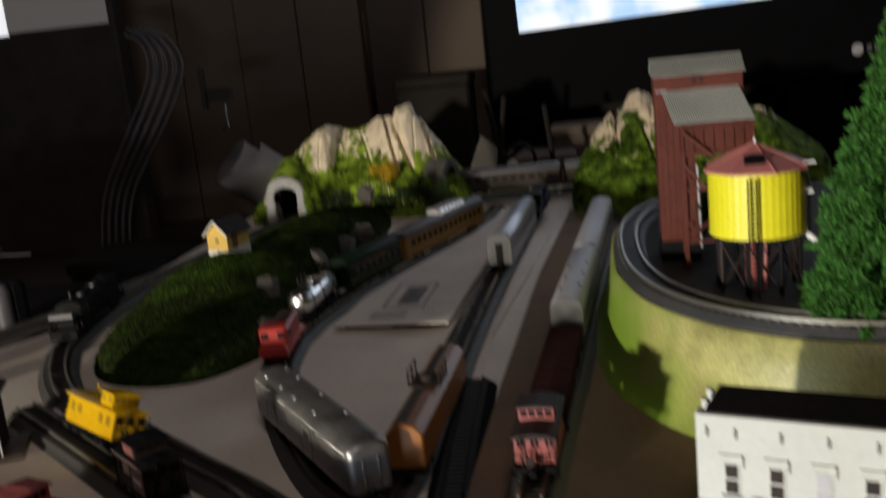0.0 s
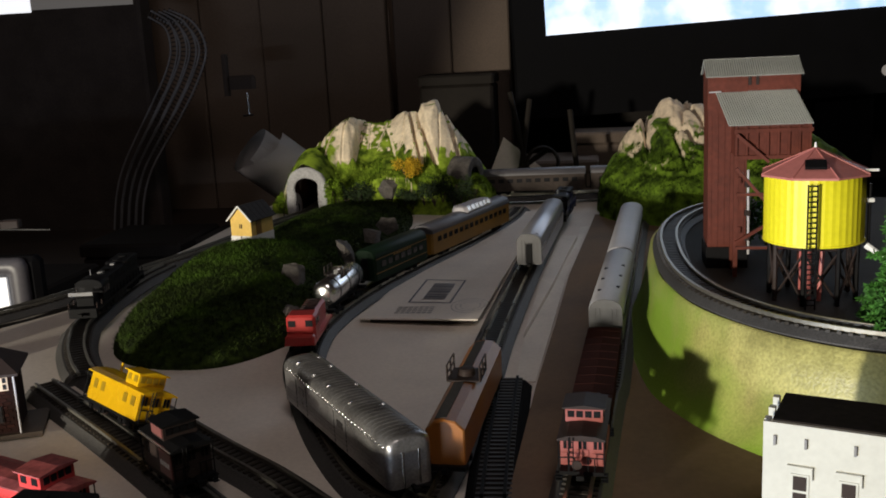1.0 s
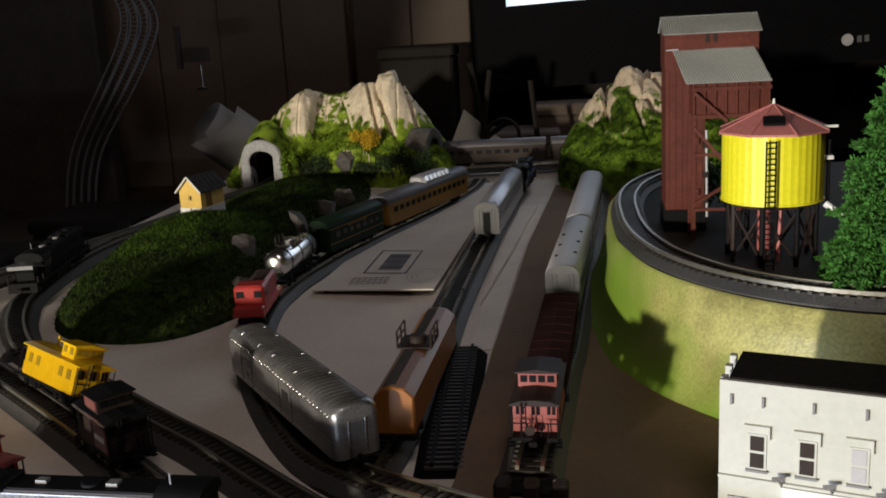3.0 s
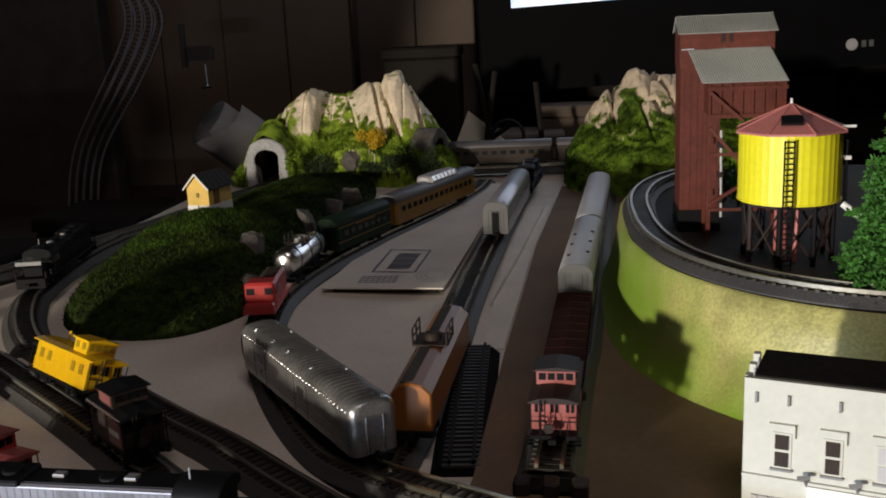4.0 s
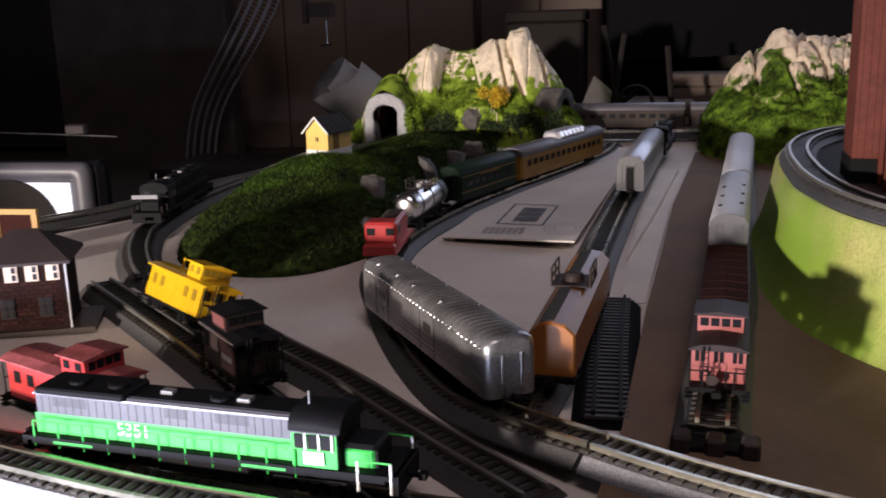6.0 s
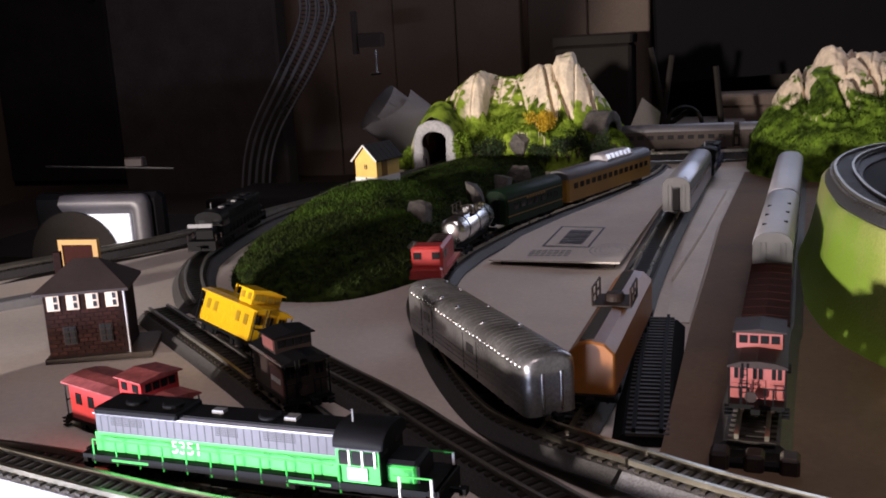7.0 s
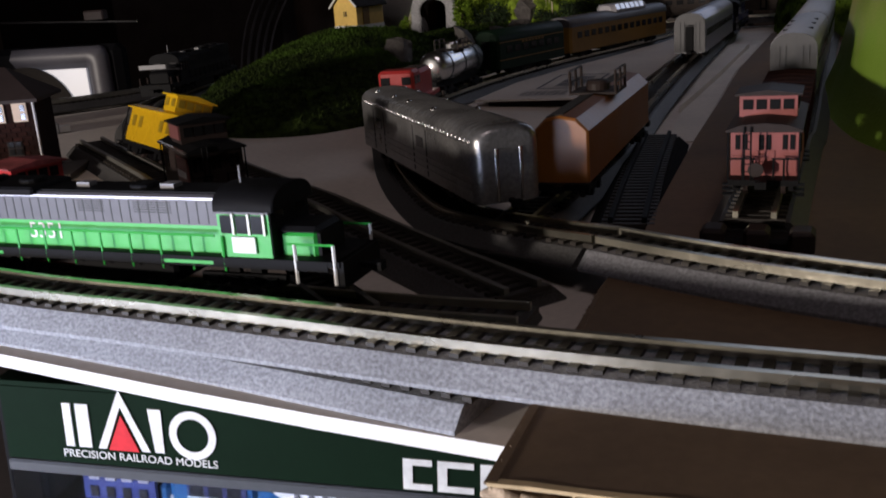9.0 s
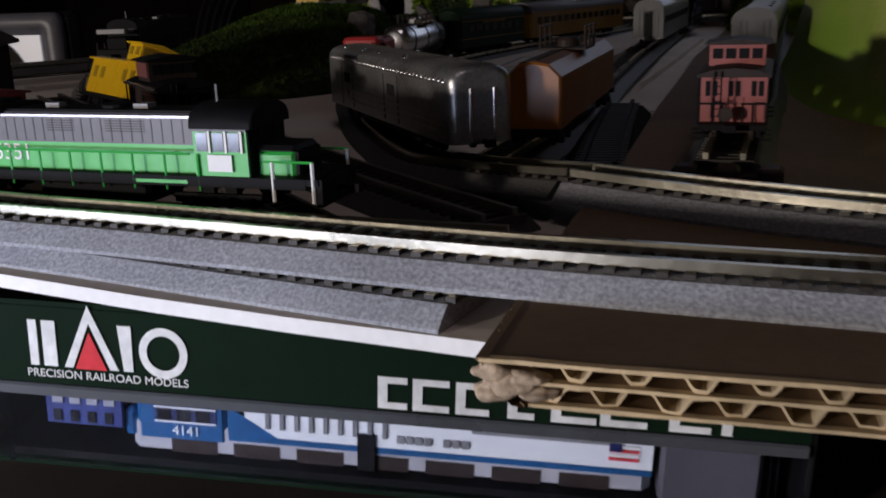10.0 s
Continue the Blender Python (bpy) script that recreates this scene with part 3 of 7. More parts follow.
        b = [bm.verts.new((max(x, 0.0095 + back), y + (0.0012 if zb < z1 else 0), zb)) for x, y in outline]
        bm.faces.new(b)
        bm.faces.new(a[::-1])
        for i in range(len(a)):
            j = (i + 1) % len(a)
            bm.faces.new((a[i], a[j], b[j], b[i]))
        part("liner", bm, "kraft", root)
        bm = bmesh.new()
        y0, y1 = 0.2406 + (0.0012 if zb < z1 else 0), 0.2341 + (0.0012 if zb < z1 else 0)
        n = 60
        prev = None
        for i in range(n + 1):
            x = 0.0100 + back + (0.39 - back) * i / n
            y = y0 + (y1 - y0) * i / n + 0.0003 * noise.noise(Vector((x * 260, za * 900, 0)))
            zm, th2 = (za + zb) / 2, 0.00030 + 0.00014 * noise.noise(Vector((x * 400, za * 700, 3)))
            row = [bm.verts.new((x, y, zm - th2)), bm.verts.new((x, y, zm + th2)), bm.verts.new((x, y + 0.0015, zm + th2)), bm.verts.new((x, y + 0.0015, zm - th2))]
            if prev:
                for k in range(4):
                    bm.faces.new((prev[k], prev[(k + 1) % 4], row[(k + 1) % 4], row[k]))
            prev = row
        bmesh.ops.recalc_face_normals(bm, faces=bm.faces)
        # Cut edge paler than its liner, partly for the light on the front.
        part("liner_edge", bm, "flute", root, "pale cut edge of the liner")
    for layer in (0, 1):
        bm = bmesh.new()
        prev = None
        pitch, n = 0.0087, 640
        for i in range(n + 1):
            x = 0.0118 + 0.0034 * layer + (0.3882 - 0.0034 * layer) * i / n
            mid = z1 - th * (0.25 + 0.5 * layer)
            wave = math.sin(2 * math.pi * (x / pitch + 0.45 * layer)) + 0.25 * math.sin(37 * x + layer)
            z = mid + 0.00136 * max(-1, min(1, 1.7 * wave))
            y = 0.2430 - 0.0165 * (x - 0.01) + 0.0006 * math.sin(x * 410 + layer)
            row = [bm.verts.new((x, y, z - 0.00036)), bm.verts.new((x, y, z + 0.00036)), bm.verts.new((x, y + 0.04, z + 0.00036)), bm.verts.new((x, y + 0.04, z - 0.00036))]
            if prev:
                for k in range(4):
                    bm.faces.new((prev[k], prev[(k + 1) % 4], row[(k + 1) % 4], row[k]))
            prev = row
        bmesh.ops.recalc_face_normals(bm, faces=bm.faces)
        part("flute", bm, "flute", root, "wavy fluted middle of the cardboard")
    # the torn side: a ragged liner edge over crushed layers
    bm = bmesh.new()
    prev = None
    n = 150
    for i in range(n + 1):
        k = i / n
        y = 0.2411 + 0.0895 * k
        x0 = 0.0104 + 0.0022 * k
        fray = [0.0011 * abs(noise.noise(Vector((y * 330, c, 0)))) + 0.0006 * noise.noise(Vector((y * 900, c, 5))) for c in (1.0, 2.0, 3.0, 4.0)]
        row = [bm.verts.new(v) for v in ((x0 + 0.0010, y, z1 + 0.0002), (x0 - fray[0], y, z1 + 0.0002), (x0 - 0.6 * fray[1], y, z1 - 0.0006), (x0 + 0.0016 - fray[2], y, z1 - th * 0.5), (x0 + 0.0045 - fray[3], y, z1 - th * 0.97), (x0 + 0.0065, y, z1 - th))]
        if prev:
            for c in range(6):
                bm.faces.new((prev[c], prev[(c + 1) % 6], row[(c + 1) % 6], row[c]))
        prev = row
    bmesh.ops.recalc_face_normals(bm, faces=bm.faces)
    part("torn_edge", bm, "kraft", root, "ragged torn side of the cardboard")
    rng = random.Random(8)
    for x, z, w, h in ((0.0118, 0.0066, 0.0030, 0.0016), (0.0142, 0.0048, 0.0036, 0.0020), (0.0122, 0.0034, 0.0032, 0.0016), (0.0168, 0.0060, 0.0036, 0.0011), (0.0185, 0.0036, 0.0034, 0.0010)):
        bm = bmesh.new()
        bmesh.ops.create_icosphere(bm, subdivisions=4, radius=1.0)
        o = Vector((rng.random() * 9, 0, 0))
        for v in bm.verts:
            v.co *= 1 + 0.40 * noise.noise(v.co * 1.1 + o) + 0.07 * noise.noise(v.co * 3.3 + o)
            v.co = Vector((x + v.co.x * w, 0.2420 + v.co.y * 0.0020, z + v.co.z * h))
        part("crushed_pulp", bm, "pulp", root, "pale crushed paper pulp at the torn corner", smooth=True)
    return root


brown_card()


def carton_panel():
    """The flap of a shipping carton with its printed marks, propped on the board between two tracks."""
    root = thing("carton_panel", Matrix(), "off-white carton flap with printed marks between the tracks", "cardboard")
    z = 0.0118
    outline = [(-0.1075, 0.640), (-0.0255, 0.636), (-0.0185, 0.75), (-0.008, 0.93), (-0.004, 1.03), (-0.030, 1.03), (-0.052, 0.90), (-0.0800, 0.79), (-0.1010, 0.71)]
    def pz(y):
        return 0.0098 + (z - 0.0098) * min((y - 0.636) / 0.39 * 1.6, 1.0)

    bm = bmesh.new()
    a = [bm.verts.new((x, y, pz(y) - 0.0010)) for x, y in outline]
    b = [bm.verts.new((x, y, pz(y))) for x, y in outline]
    bm.faces.new(b)
    bm.faces.new(a[::-1])
    for i in range(len(a)):
        j = (i + 1) % len(a)
        bm.faces.new((a[i], a[j], b[j], b[i]))
    bmesh.ops.triangulate(bm, faces=bm.faces[:])
    part("sheet", bm, "carton", root)
    # printed rectangle with bars inside, a round seal and lines of small print
    corners = [Vector((-0.0807, 0.677)), Vector((-0.0493, 0.674)), Vector((-0.0465, 0.738)), Vector((-0.0784, 0.742))]
    zi = 0.0003

    def quad(bm, u0, u1, v0, v1):
        def p(u, v):
            q = (corners[0].lerp(corners[1], u)).lerp(corners[3].lerp(corners[2], u), v)
            return bm.verts.new((q.x, q.y, pz(q.y) + zi))
        bm.faces.new((p(u0, v0), p(u1, v0), p(u1, v1), p(u0, v1)))

    bm = bmesh.new()
    for u0, u1, v0, v1 in ((0, 1, 0, 0.03), (0, 1, 0.97, 1), (0, 0.045, 0.03, 0.97), (0.955, 1, 0.03, 0.97)):
        quad(bm, u0, u1, v0, v1)
    part("border", bm, "ink", root)
    for i in range(16):
        v = 0.14 + 0.72 * i / 16
        bm = bmesh.new()
        quad(bm, 0.28, 0.80, v, v + 0.72 / 16 * (0.35 + 0.5 * ((i * 7) % 5) / 5))
        part("bar", bm, "ink", root)
    bm = bmesh.new()
    for k in range(3):
        r0, r1 = 0.0150 - 0.0035 * k, 0.0146 - 0.0035 * k
        for i in range(40):
            a0, a1 = 2 * math.pi * i / 40, 2 * math.pi * (i + 0.8) / 40
            q = []
            for r, a in ((r0, a0), (r0, a1), (r1, a1), (r1, a0)):
                q.append(bm.verts.new((-0.0345 + 0.9 * r * math.cos(a), 0.668 + 1.2 * r * math.sin(a), pz(0.668 + 1.2 * r * math.sin(a)) + zi)))
            bm.faces.new(q)
    part("seal", bm, "ink", root, "round printed seal")
    for k in range(4):
        bm = bmesh.new()
        y = 0.664 - 0.0046 * k
        for i in range(7):
            x = -0.0850 + 0.0038 * i
            bm.faces.new([bm.verts.new(v) for v in ((x, y, pz(y) + zi), (x + 0.003, y, pz(y) + zi), (x + 0.003, y + 0.0016, pz(y + 0.0016) + zi), (x, y + 0.0016, pz(y + 0.0016) + zi))])
        part("print_line", bm, "ink", root)
    # Added dark block that gives the gap below the flap its shade.
    part("spacer", mesh_box(-0.1010, -0.0300, 0.645, 0.660, gz(-0.065, 0.65) - 0.001, pz(0.645) - 0.0012), "soot", root, "dark block added under the flap for the shade in the gap")


carton_panel()


def card_strip():
    """A long pointed offcut of white card that lies against the straight track."""
    bm = bmesh.new()
    rim = [(0.0066, 0.612), (0.0205, 0.742), (0.0345, 0.899), (0.0200, 0.899), (0.0105, 0.742)]
    low = [bm.verts.new((x, y, gz(x, y) + 0.0002)) for x, y in rim]
    top = [bm.verts.new((x, y, gz(x, y) + 0.0034)) for x, y in rim]
    bm.faces.new(top)
    bm.faces.new(low[::-1])
    for i in range(len(rim)):
        j = (i + 1) % len(rim)
        bm.faces.new((low[i], low[j], top[j], top[i]))
    bmesh.ops.recalc_face_normals(bm, faces=bm.faces)
    return tagged(part("card_strip", bm, "card"), "pointed offcut of off-white card beside the straight track", "cardboard")


def card_sheet():
    """A thin white card on the board, between the straight track and the brown cardboard."""
    bm = bmesh.new()
    rim = [(0.0080, 0.532), (0.0192, 0.532), (0.0238, 0.624), (0.0292, 0.760), (0.0440, 0.955), (0.0365, 0.955), (0.0350, 0.900), (0.0210, 0.742), (0.0072, 0.612)]
    low = [bm.verts.new((x, y, gz(x, y) + 0.0002)) for x, y in rim]
    top = [bm.verts.new((x, y, gz(x, y) + 0.0008)) for x, y in rim]
    bm.faces.new(top)
    bm.faces.new(low[::-1])
    for i in range(len(rim)):
        j = (i + 1) % len(rim)
        bm.faces.new((low[i], low[j], top[j], top[i]))
    bmesh.ops.recalc_face_normals(bm, faces=bm.faces)
    return tagged(part("card_sheet", bm, "card"), "thin white card lying beside brown cardboard", "cardboard")


card_strip()
card_sheet()

# ---- the tracks ----
def lift(x, y):
    """The curve climbs onto the brown cardboard at the front."""
    on_card = 0.0087
    if y < 0.44:
        return on_card if x > 0.012 else max(gz(x, y), on_card - (0.012 - x) * 0.09)
    return gz(x, y) + 0.0003


track("curve_track", [(x, y, lift(x, y)) for x, y in ((0.20, 0.300), (0.11, 0.3130), (0.07, 0.3240), (0.036, 0.3385), (0.0104, 0.3525))],
    "grey ballasted track piece joined to the dark curve", "ballast_mid")
track("curve_track", [(x, y, lift(x, y)) for x, y in (
    (0.0104, 0.3525), (-0.0081, 0.3655), (-0.0265, 0.3805), (-0.0450, 0.4000), (-0.0640, 0.4285), (-0.0830, 0.4640), (-0.0995, 0.501),
    (-0.119, 0.550), (-0.1275, 0.600), (-0.1275, 0.632), (-0.1245, 0.665), (-0.112, 0.722), (-0.090, 0.792), (-0.063, 0.876), (-0.037, 0.980), (-0.03, 1.05))],
    "curved dark grey model track with nickel rails")
track("straight_track", [(-0.0200, 0.375, 0.0048), (-0.0120, 0.480, 0.0048), (-0.0105, 0.600, 0.0060), (-0.0045, 0.737, 0.0088), (0.004, 0.90, 0.0100), (0.012, 1.06, 0.0105)],
    "straight dark model track between cardboard panels", "ballast_dark")
track("black_track", [(0.0110, 0.385, 0.0035), (0.0075, 0.45, 0.0035), (0.0050, 0.526, 0.0035)], "black plastic track piece with a loose end", "ballast_black", rail="black")
track("siding_track", [(0.0450, 0.372, 0.0087), (0.0475, 0.406, 0.0087), (0.0545, 0.49, 0.0087), (0.0578, 0.52, 0.0087), (0.0690, 0.685, 0.0087), (0.0815, 0.86, 0.0087), (0.093, 1.00, 0.0087)],
    "straight siding on brown cardboard", "ballast_dark")
track("yard_track", [(x, y, gz(x, y)) for x, y in ((-0.2330, 0.5160), (-0.1345, 0.4350), (-0.0895, 0.4010), (-0.0626, 0.3775), (-0.0374, 0.3560), (-0.0150, 0.3370), (-0.0040, 0.3275))], "dark yard track running to the front edge", rail="dull_rail")
track("yard_track", [(x, y, gz(x, y)) for x, y in ((-0.2520, 0.4950), (-0.1478, 0.4080), (-0.0500, 0.3200), (-0.040, 0.3105))], "dark yard track under a short dark caboose", rail="dull_rail")
track("outer_track", [(x, y, gz(x, y) + 0.0003 + 0.0030 * min(max((y - 0.51) / 0.06, 0), 1)) for x, y in ((-0.2345, 0.5110), (-0.2480, 0.5270), (-0.2640, 0.5510), (-0.2760, 0.5750), (-0.2860, 0.601), (-0.2975, 0.660), (-0.300, 0.71), (-0.2960, 0.755))],
    "curved outer track round the grassy mound", rail="dull_rail")
MAIN = track("main_track", [(x, y, gz(max(x, -0.40), y) + 0.0003) for x, y in ((-0.56, 0.36), (-0.46, 0.47), (-0.400, 0.565), (-0.352, 0.655), (-0.330, 0.715), (-0.314, 0.765), (-0.3015, 0.80), (-0.288, 0.86), (-0.276, 0.93), (-0.262, 0.99), (-0.2550, 1.035), (-0.2530, 1.186))],
    "main line leading to the tunnel", rail="dull_rail")
def riser():
    """A dark strip of board under the main line."""
    bm = bmesh.new()
    prev = None
    for p, d in MAIN:
        side = Vector((-d.y, d.x, 0)).normalized()
        row = [bm.verts.new(p + side * y + Vector((0, 0, z))) for y, z in ((-0.020, -0.0045), (0.022, -0.0045), (0.022, -0.0006), (-0.020, -0.0006))]
        if prev:
            for k in range(4):
                bm.faces.new((prev[k], prev[(k + 1) % 4], row[(k + 1) % 4], row[k]))
        prev = row
    bmesh.ops.recalc_face_normals(bm, faces=bm.faces)
    return tagged(part("track_riser", bm, "dusk"), "dark strip of board under the main line", "board")


riser()
track("back_track", [(-0.10, 1.095, 0.012), (0.0, 1.105, 0.0125), (0.09, 1.112, 0.0125), (0.2, 1.11, 0.0125)], "track across the back of the board")
track("engine_track", [(x, y, gz(x, y)) for x, y in ((-0.30, 0.330), (-0.17, 0.3245), (-0.05, 0.3165), (0.0, 0.3125))], "dark track along the front under the green engine", "ballast_dark")
track("front_track", [(-0.30, 0.345, 0.0122), (-0.22, 0.3185, 0.0112), (-0.1265, 0.2985, 0.0098), (-0.077, 0.2925, 0.0092), (-0.034, 0.2865, 0.0089), (0.0015, 0.2810, 0.0088), (0.034, 0.2770, 0.0088), (0.060, 0.2745, 0.0088), (0.12, 0.269, 0.0088), (0.25, 0.262, 0.0088)],
    "light grey ballasted front track with nickel rails", "ballast")
track("branch_track", [(-0.30, 0.328, gz(-0.3, 0.3)), (-0.20, 0.3105, gz(-0.2, 0.3)), (-0.105, 0.2985, gz(-0.105, 0.29)), (-0.053, 0.2905, 0.0017), (0.0035, 0.2780, 0.0017)], "light grey track piece that ends under the front track", "ballast")


# ---- hills ----
def height_field(name, x0, x1, y0, y1, nx, ny, f, material, label, category, parent=None, hole=None):
    bm = bmesh.new()
    g = [[bm.verts.new((x0 + (x1 - x0) * i / nx, y0 + (y1 - y0) * j / ny, 0)) for i in range(nx + 1)] for j in range(ny + 1)]
    for row in g:
        for v in row:
            v.co.z = f(v.co.x, v.co.y)
    for j in range(ny):
        for i in range(nx):
            q = (g[j][i], g[j][i + 1], g[j + 1][i + 1], g[j + 1][i])
            if max(v.co.z for v in q) > -0.02 and not (hole and hole(q[0].co)):
                bm.faces.new(q)
    for v in [v for v in bm.verts if not v.link_faces]:
        bm.verts.remove(v)
    ob = part(name, bm, material, parent, smooth=True)
    return tagged(ob, label, category) if parent is None else ob


def mound(x, y):
    """Grass mound: a broad dome under the little house, a low neck towards the mountain, ragged by noise."""
    q = Vector((x, y, 0))
    wob = 0.05 * noise.noise(q * 22)
    e = abs((x + 0.1995) / 0.0660) ** 2.4 + abs((y - 0.660) / 0.123) ** 2.4 + wob
    a = (0.022 + 0.020 * min(max((y - 0.56) / 0.15, 0), 1)) * max(0.0, 1 - e) ** 0.42
    e2 = abs((x + 0.195) / 0.066) ** 2.4 + abs((y - 0.88) / 0.20) ** 2.4 + wob
    b = 0.022 * max(0.0, 1 - e2) ** 0.42
    h = max(a, b)
    if h <= 0.0001:
        return -0.05
    h += 0.0030 * noise.noise(q * 24) * min(1, h / 0.02) + 0.0006 * noise.noise(q * 130) + 0.0004 * noise.noise(q * 330) + 0.0004 * noise.noise(q * 620)
    return min(gz(x, y), 0.011) + h - 0.001


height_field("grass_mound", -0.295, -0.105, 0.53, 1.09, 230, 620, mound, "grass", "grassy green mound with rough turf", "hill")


def peak_shape(x, y, peaks, foot, seed):
    """Rock massif: blunt peaks with steep upper faces and fluted gullies, on a wide mossy foot."""
    q = Vector((x, y, seed))
    wx, wy = x + 0.007 * noise.noise(q * 38), y + 0.007 * noise.noise(q * 38 + Vector((9, 3, 0)))
    fx, fy, frx, fry, fh = foot
    e = abs((wx - fx) / frx) ** 3.6 + abs((wy - fy) / fry) ** 3.6
    if e >= 1:
        return -0.05
    h = fh * (1 - e) ** 0.40
    for px, py, ph, rx, ry in peaks:
        d = math.hypot((wx - px) / rx, (wy - py) / ry)
        if d < 1.6:
            k = 1 / (1 + (d / 0.72) ** 3.2)
            h = max(h, h + (ph - h) * k) if ph > h else h
    up = min(1, max(0, (h - 0.045) / 0.03))
    flute = abs(noise.noise(Vector((x * 50, y * 14, seed + h * 4)))) + 0.40 * abs(noise.noise(Vector((x * 120, y * 36, seed + h * 9))))
    h -= 0.009 * up * max(0.0, 0.42 - flute)
    crack = max(0.0, 1 - abs(noise.noise(Vector((x * 30 + y * 9, y * 9, seed + h * 2)))) / 0.085)
    crack2 = max(0.0, 1 - abs(noise.noise(Vector((x * 74 - y * 16, y * 20, seed + 4 + h * 4)))) / 0.09)
    h -= up * (0.0110 * crack + 0.0040 * crack2)
    h += 0.005 * noise.noise(q * 60) * (1 - 0.6 * up) + 0.0016 * noise.noise(q * 150) + 0.0010 * noise.noise(q * 330) * (1 - up) + 0.003 * up
    return h


def ease(a, b, v):
    k = min(max((v - a) / (b - a), 0.0), 1.0)
    return k * k * (3 - 2 * k)


def tent(x, px, h, left, right):
    """A peak with its own slope to each side and a blunt tip."""
    d = x - px
    k = left if d < 0 else right
    return h + 0.004 * k - k * math.sqrt(d * d + 0.000016)


PORTAL_X, PORTAL_Y = -0.2548, 1.0150


def mountain(x, y):
    """Two bare peaks on one ridge with a recessed green valley between; a shoulder over the tunnel mouth."""
    q = Vector((x, y, 1.7))
    wx = x + 0.0045 * noise.noise(q * 34) + 0.0015 * noise.noise(q * 110)
    wy = y + 0.0045 * noise.noise(q * 34 + Vector((9, 3, 0)))
    crest = max(tent(wx, -0.2200, 0.1130, 0.74, 1.30), tent(wx, -0.2070, 0.1050, 1.6, 0.62), tent(wx, -0.1640, 0.1110, 0.62, 0.5), tent(wx, -0.1480, 0.1180, 0.55, 0.6), tent(wx, -0.1240, 0.1275, 0.36, 2.2), tent(wx, -0.1050, 0.0800, 1.0, 0.62))
    crest = min(crest, 0.026 + 3.2 * max(0.0, x + 0.2850), 0.024 + 1.6 * max(0.0, -0.0600 - wx))
    valley = ease(-0.2120, -0.2080, wx + 0.10 * (wy - 1.06)) * (1 - ease(-0.1800, -0.1500, wx))
    near = math.exp(-((x - PORTAL_X - 0.003) / 0.029) ** 6)
    front, top = 1.0285 + 0.005 * valley - 0.0145 * near, 1.088 + 0.012 * ease(-0.20, -0.15, wx) + 0.020 * valley
    back = top + 0.105
    if crest < 0.026 or (y if near > 0.02 else wy) < front or wy > back:
        return -0.05
    u = max(0.0, (wy - front) / (top - front))
    foot = 0.040 + 0.012 * ease(-0.205, -0.165, wx) * (1 - ease(-0.150, -0.135, wx))
    arch = 0.0700 - 42 * (x - PORTAL_X) ** 2
    foot = min(crest, max(foot, arch))
    if u <= 1:
        rise = (0.34 + 0.62 * valley) * u + (0.66 - 0.62 * valley) * ease(0.10, 0.88, u)
        h = foot + (crest - foot) * rise
    else:
        v = (wy - top) / (back - top)
        h = crest * (1 - ease(0.10, 1.0, v) * 0.75)
    up = ease(0.052, 0.080, h) * (1 - 0.55 * valley)
    gully = max(0.0, 1 - abs(noise.noise(Vector((x * 27 + y * 7 + h * 5, y * 5, 6.2)))) / 0.085)
    fine = max(0.0, 1 - abs(noise.noise(Vector((x * 66 - y * 14 + h * 8, y * 15, 3.1)))) / 0.12)
    right = ease(-0.165, -0.140, wx)
    h -= up * ((0.005 + 0.015 * right) * gully * (1 - 0.55 * ease(0.75, 1.0, u)) + 0.0045 * fine)
    h += 0.004 * noise.noise(q * 55) * (1 - 0.6 * up) + 0.0014 * noise.noise(q * 150) + 0.0009 * noise.noise(q * 330) * (1 - up)
    return max(h, arch + 0.5 * (y - PORTAL_Y)) if y < 1.045 else h


def bore_hole(p):
    return abs(p.x - PORTAL_X) < 0.0132 and p.z < 0


height_field("rocky_mountain", -0.300, -0.045, 1.008, 1.205, 330, 280, mountain, "rock", "twin-peaked model mountain, bare tan rock over green turf", "mountain", hole=bore_hole)


def far_mountain(x, y):
    h = peak_shape(x, y, ((0.1335, 1.0790, 0.112, 0.034, 0.07), (0.160, 1.075, 0.100, 0.032, 0.06), (0.1880, 1.083, 0.103, 0.045, 0.07), (0.108, 1.075, 0.092, 0.032, 0.06), (0.235, 1.06, 0.085, 0.05, 0.07)),
                   (0.185, 1.065, 0.130, 0.120, 0.060), 5.1)
    return h + 0.008 if h > -0.04 else h


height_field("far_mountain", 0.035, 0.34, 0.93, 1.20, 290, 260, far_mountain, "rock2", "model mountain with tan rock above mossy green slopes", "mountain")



def turf(name, f, x0, x1, y0, y1, count, size, material, label, seed, top=9.0):
    """Loose flock: short blades standing on a height field wherever it lies below a height."""
    rng = random.Random(seed)
    verts, faces = [], []
    for _ in range(count):
        x, y = x0 + (x1 - x0) * rng.random(), y0 + (y1 - y0) * rng.random()
        z = f(x, y)
        if z < 0.0 or z > top + 0.012 * noise.noise(Vector((x * 40, y * 40, seed))):
            continue
        lean = Vector((rng.gauss(0, 0.7), rng.gauss(0, 0.7), 1.0)).normalized() * size * (0.5 + rng.random())
        a = rng.random() * 6.283
        side = Vector((math.cos(a), math.sin(a), 0)) * size * 0.22
        p = Vector((x, y, z - 0.0002))
        k = len(verts)
        verts.extend((p - side, p + side, p + lean))
        faces.append((k, k + 1, k + 2))
    me = bpy.data.meshes.new(name)
    me.from_pydata(verts, [], faces)
    me.materials.append(M[material])
    return tagged(new(name, me), label, "grass", "", "stuff")


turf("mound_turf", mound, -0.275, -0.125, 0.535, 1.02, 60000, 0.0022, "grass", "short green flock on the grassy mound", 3)
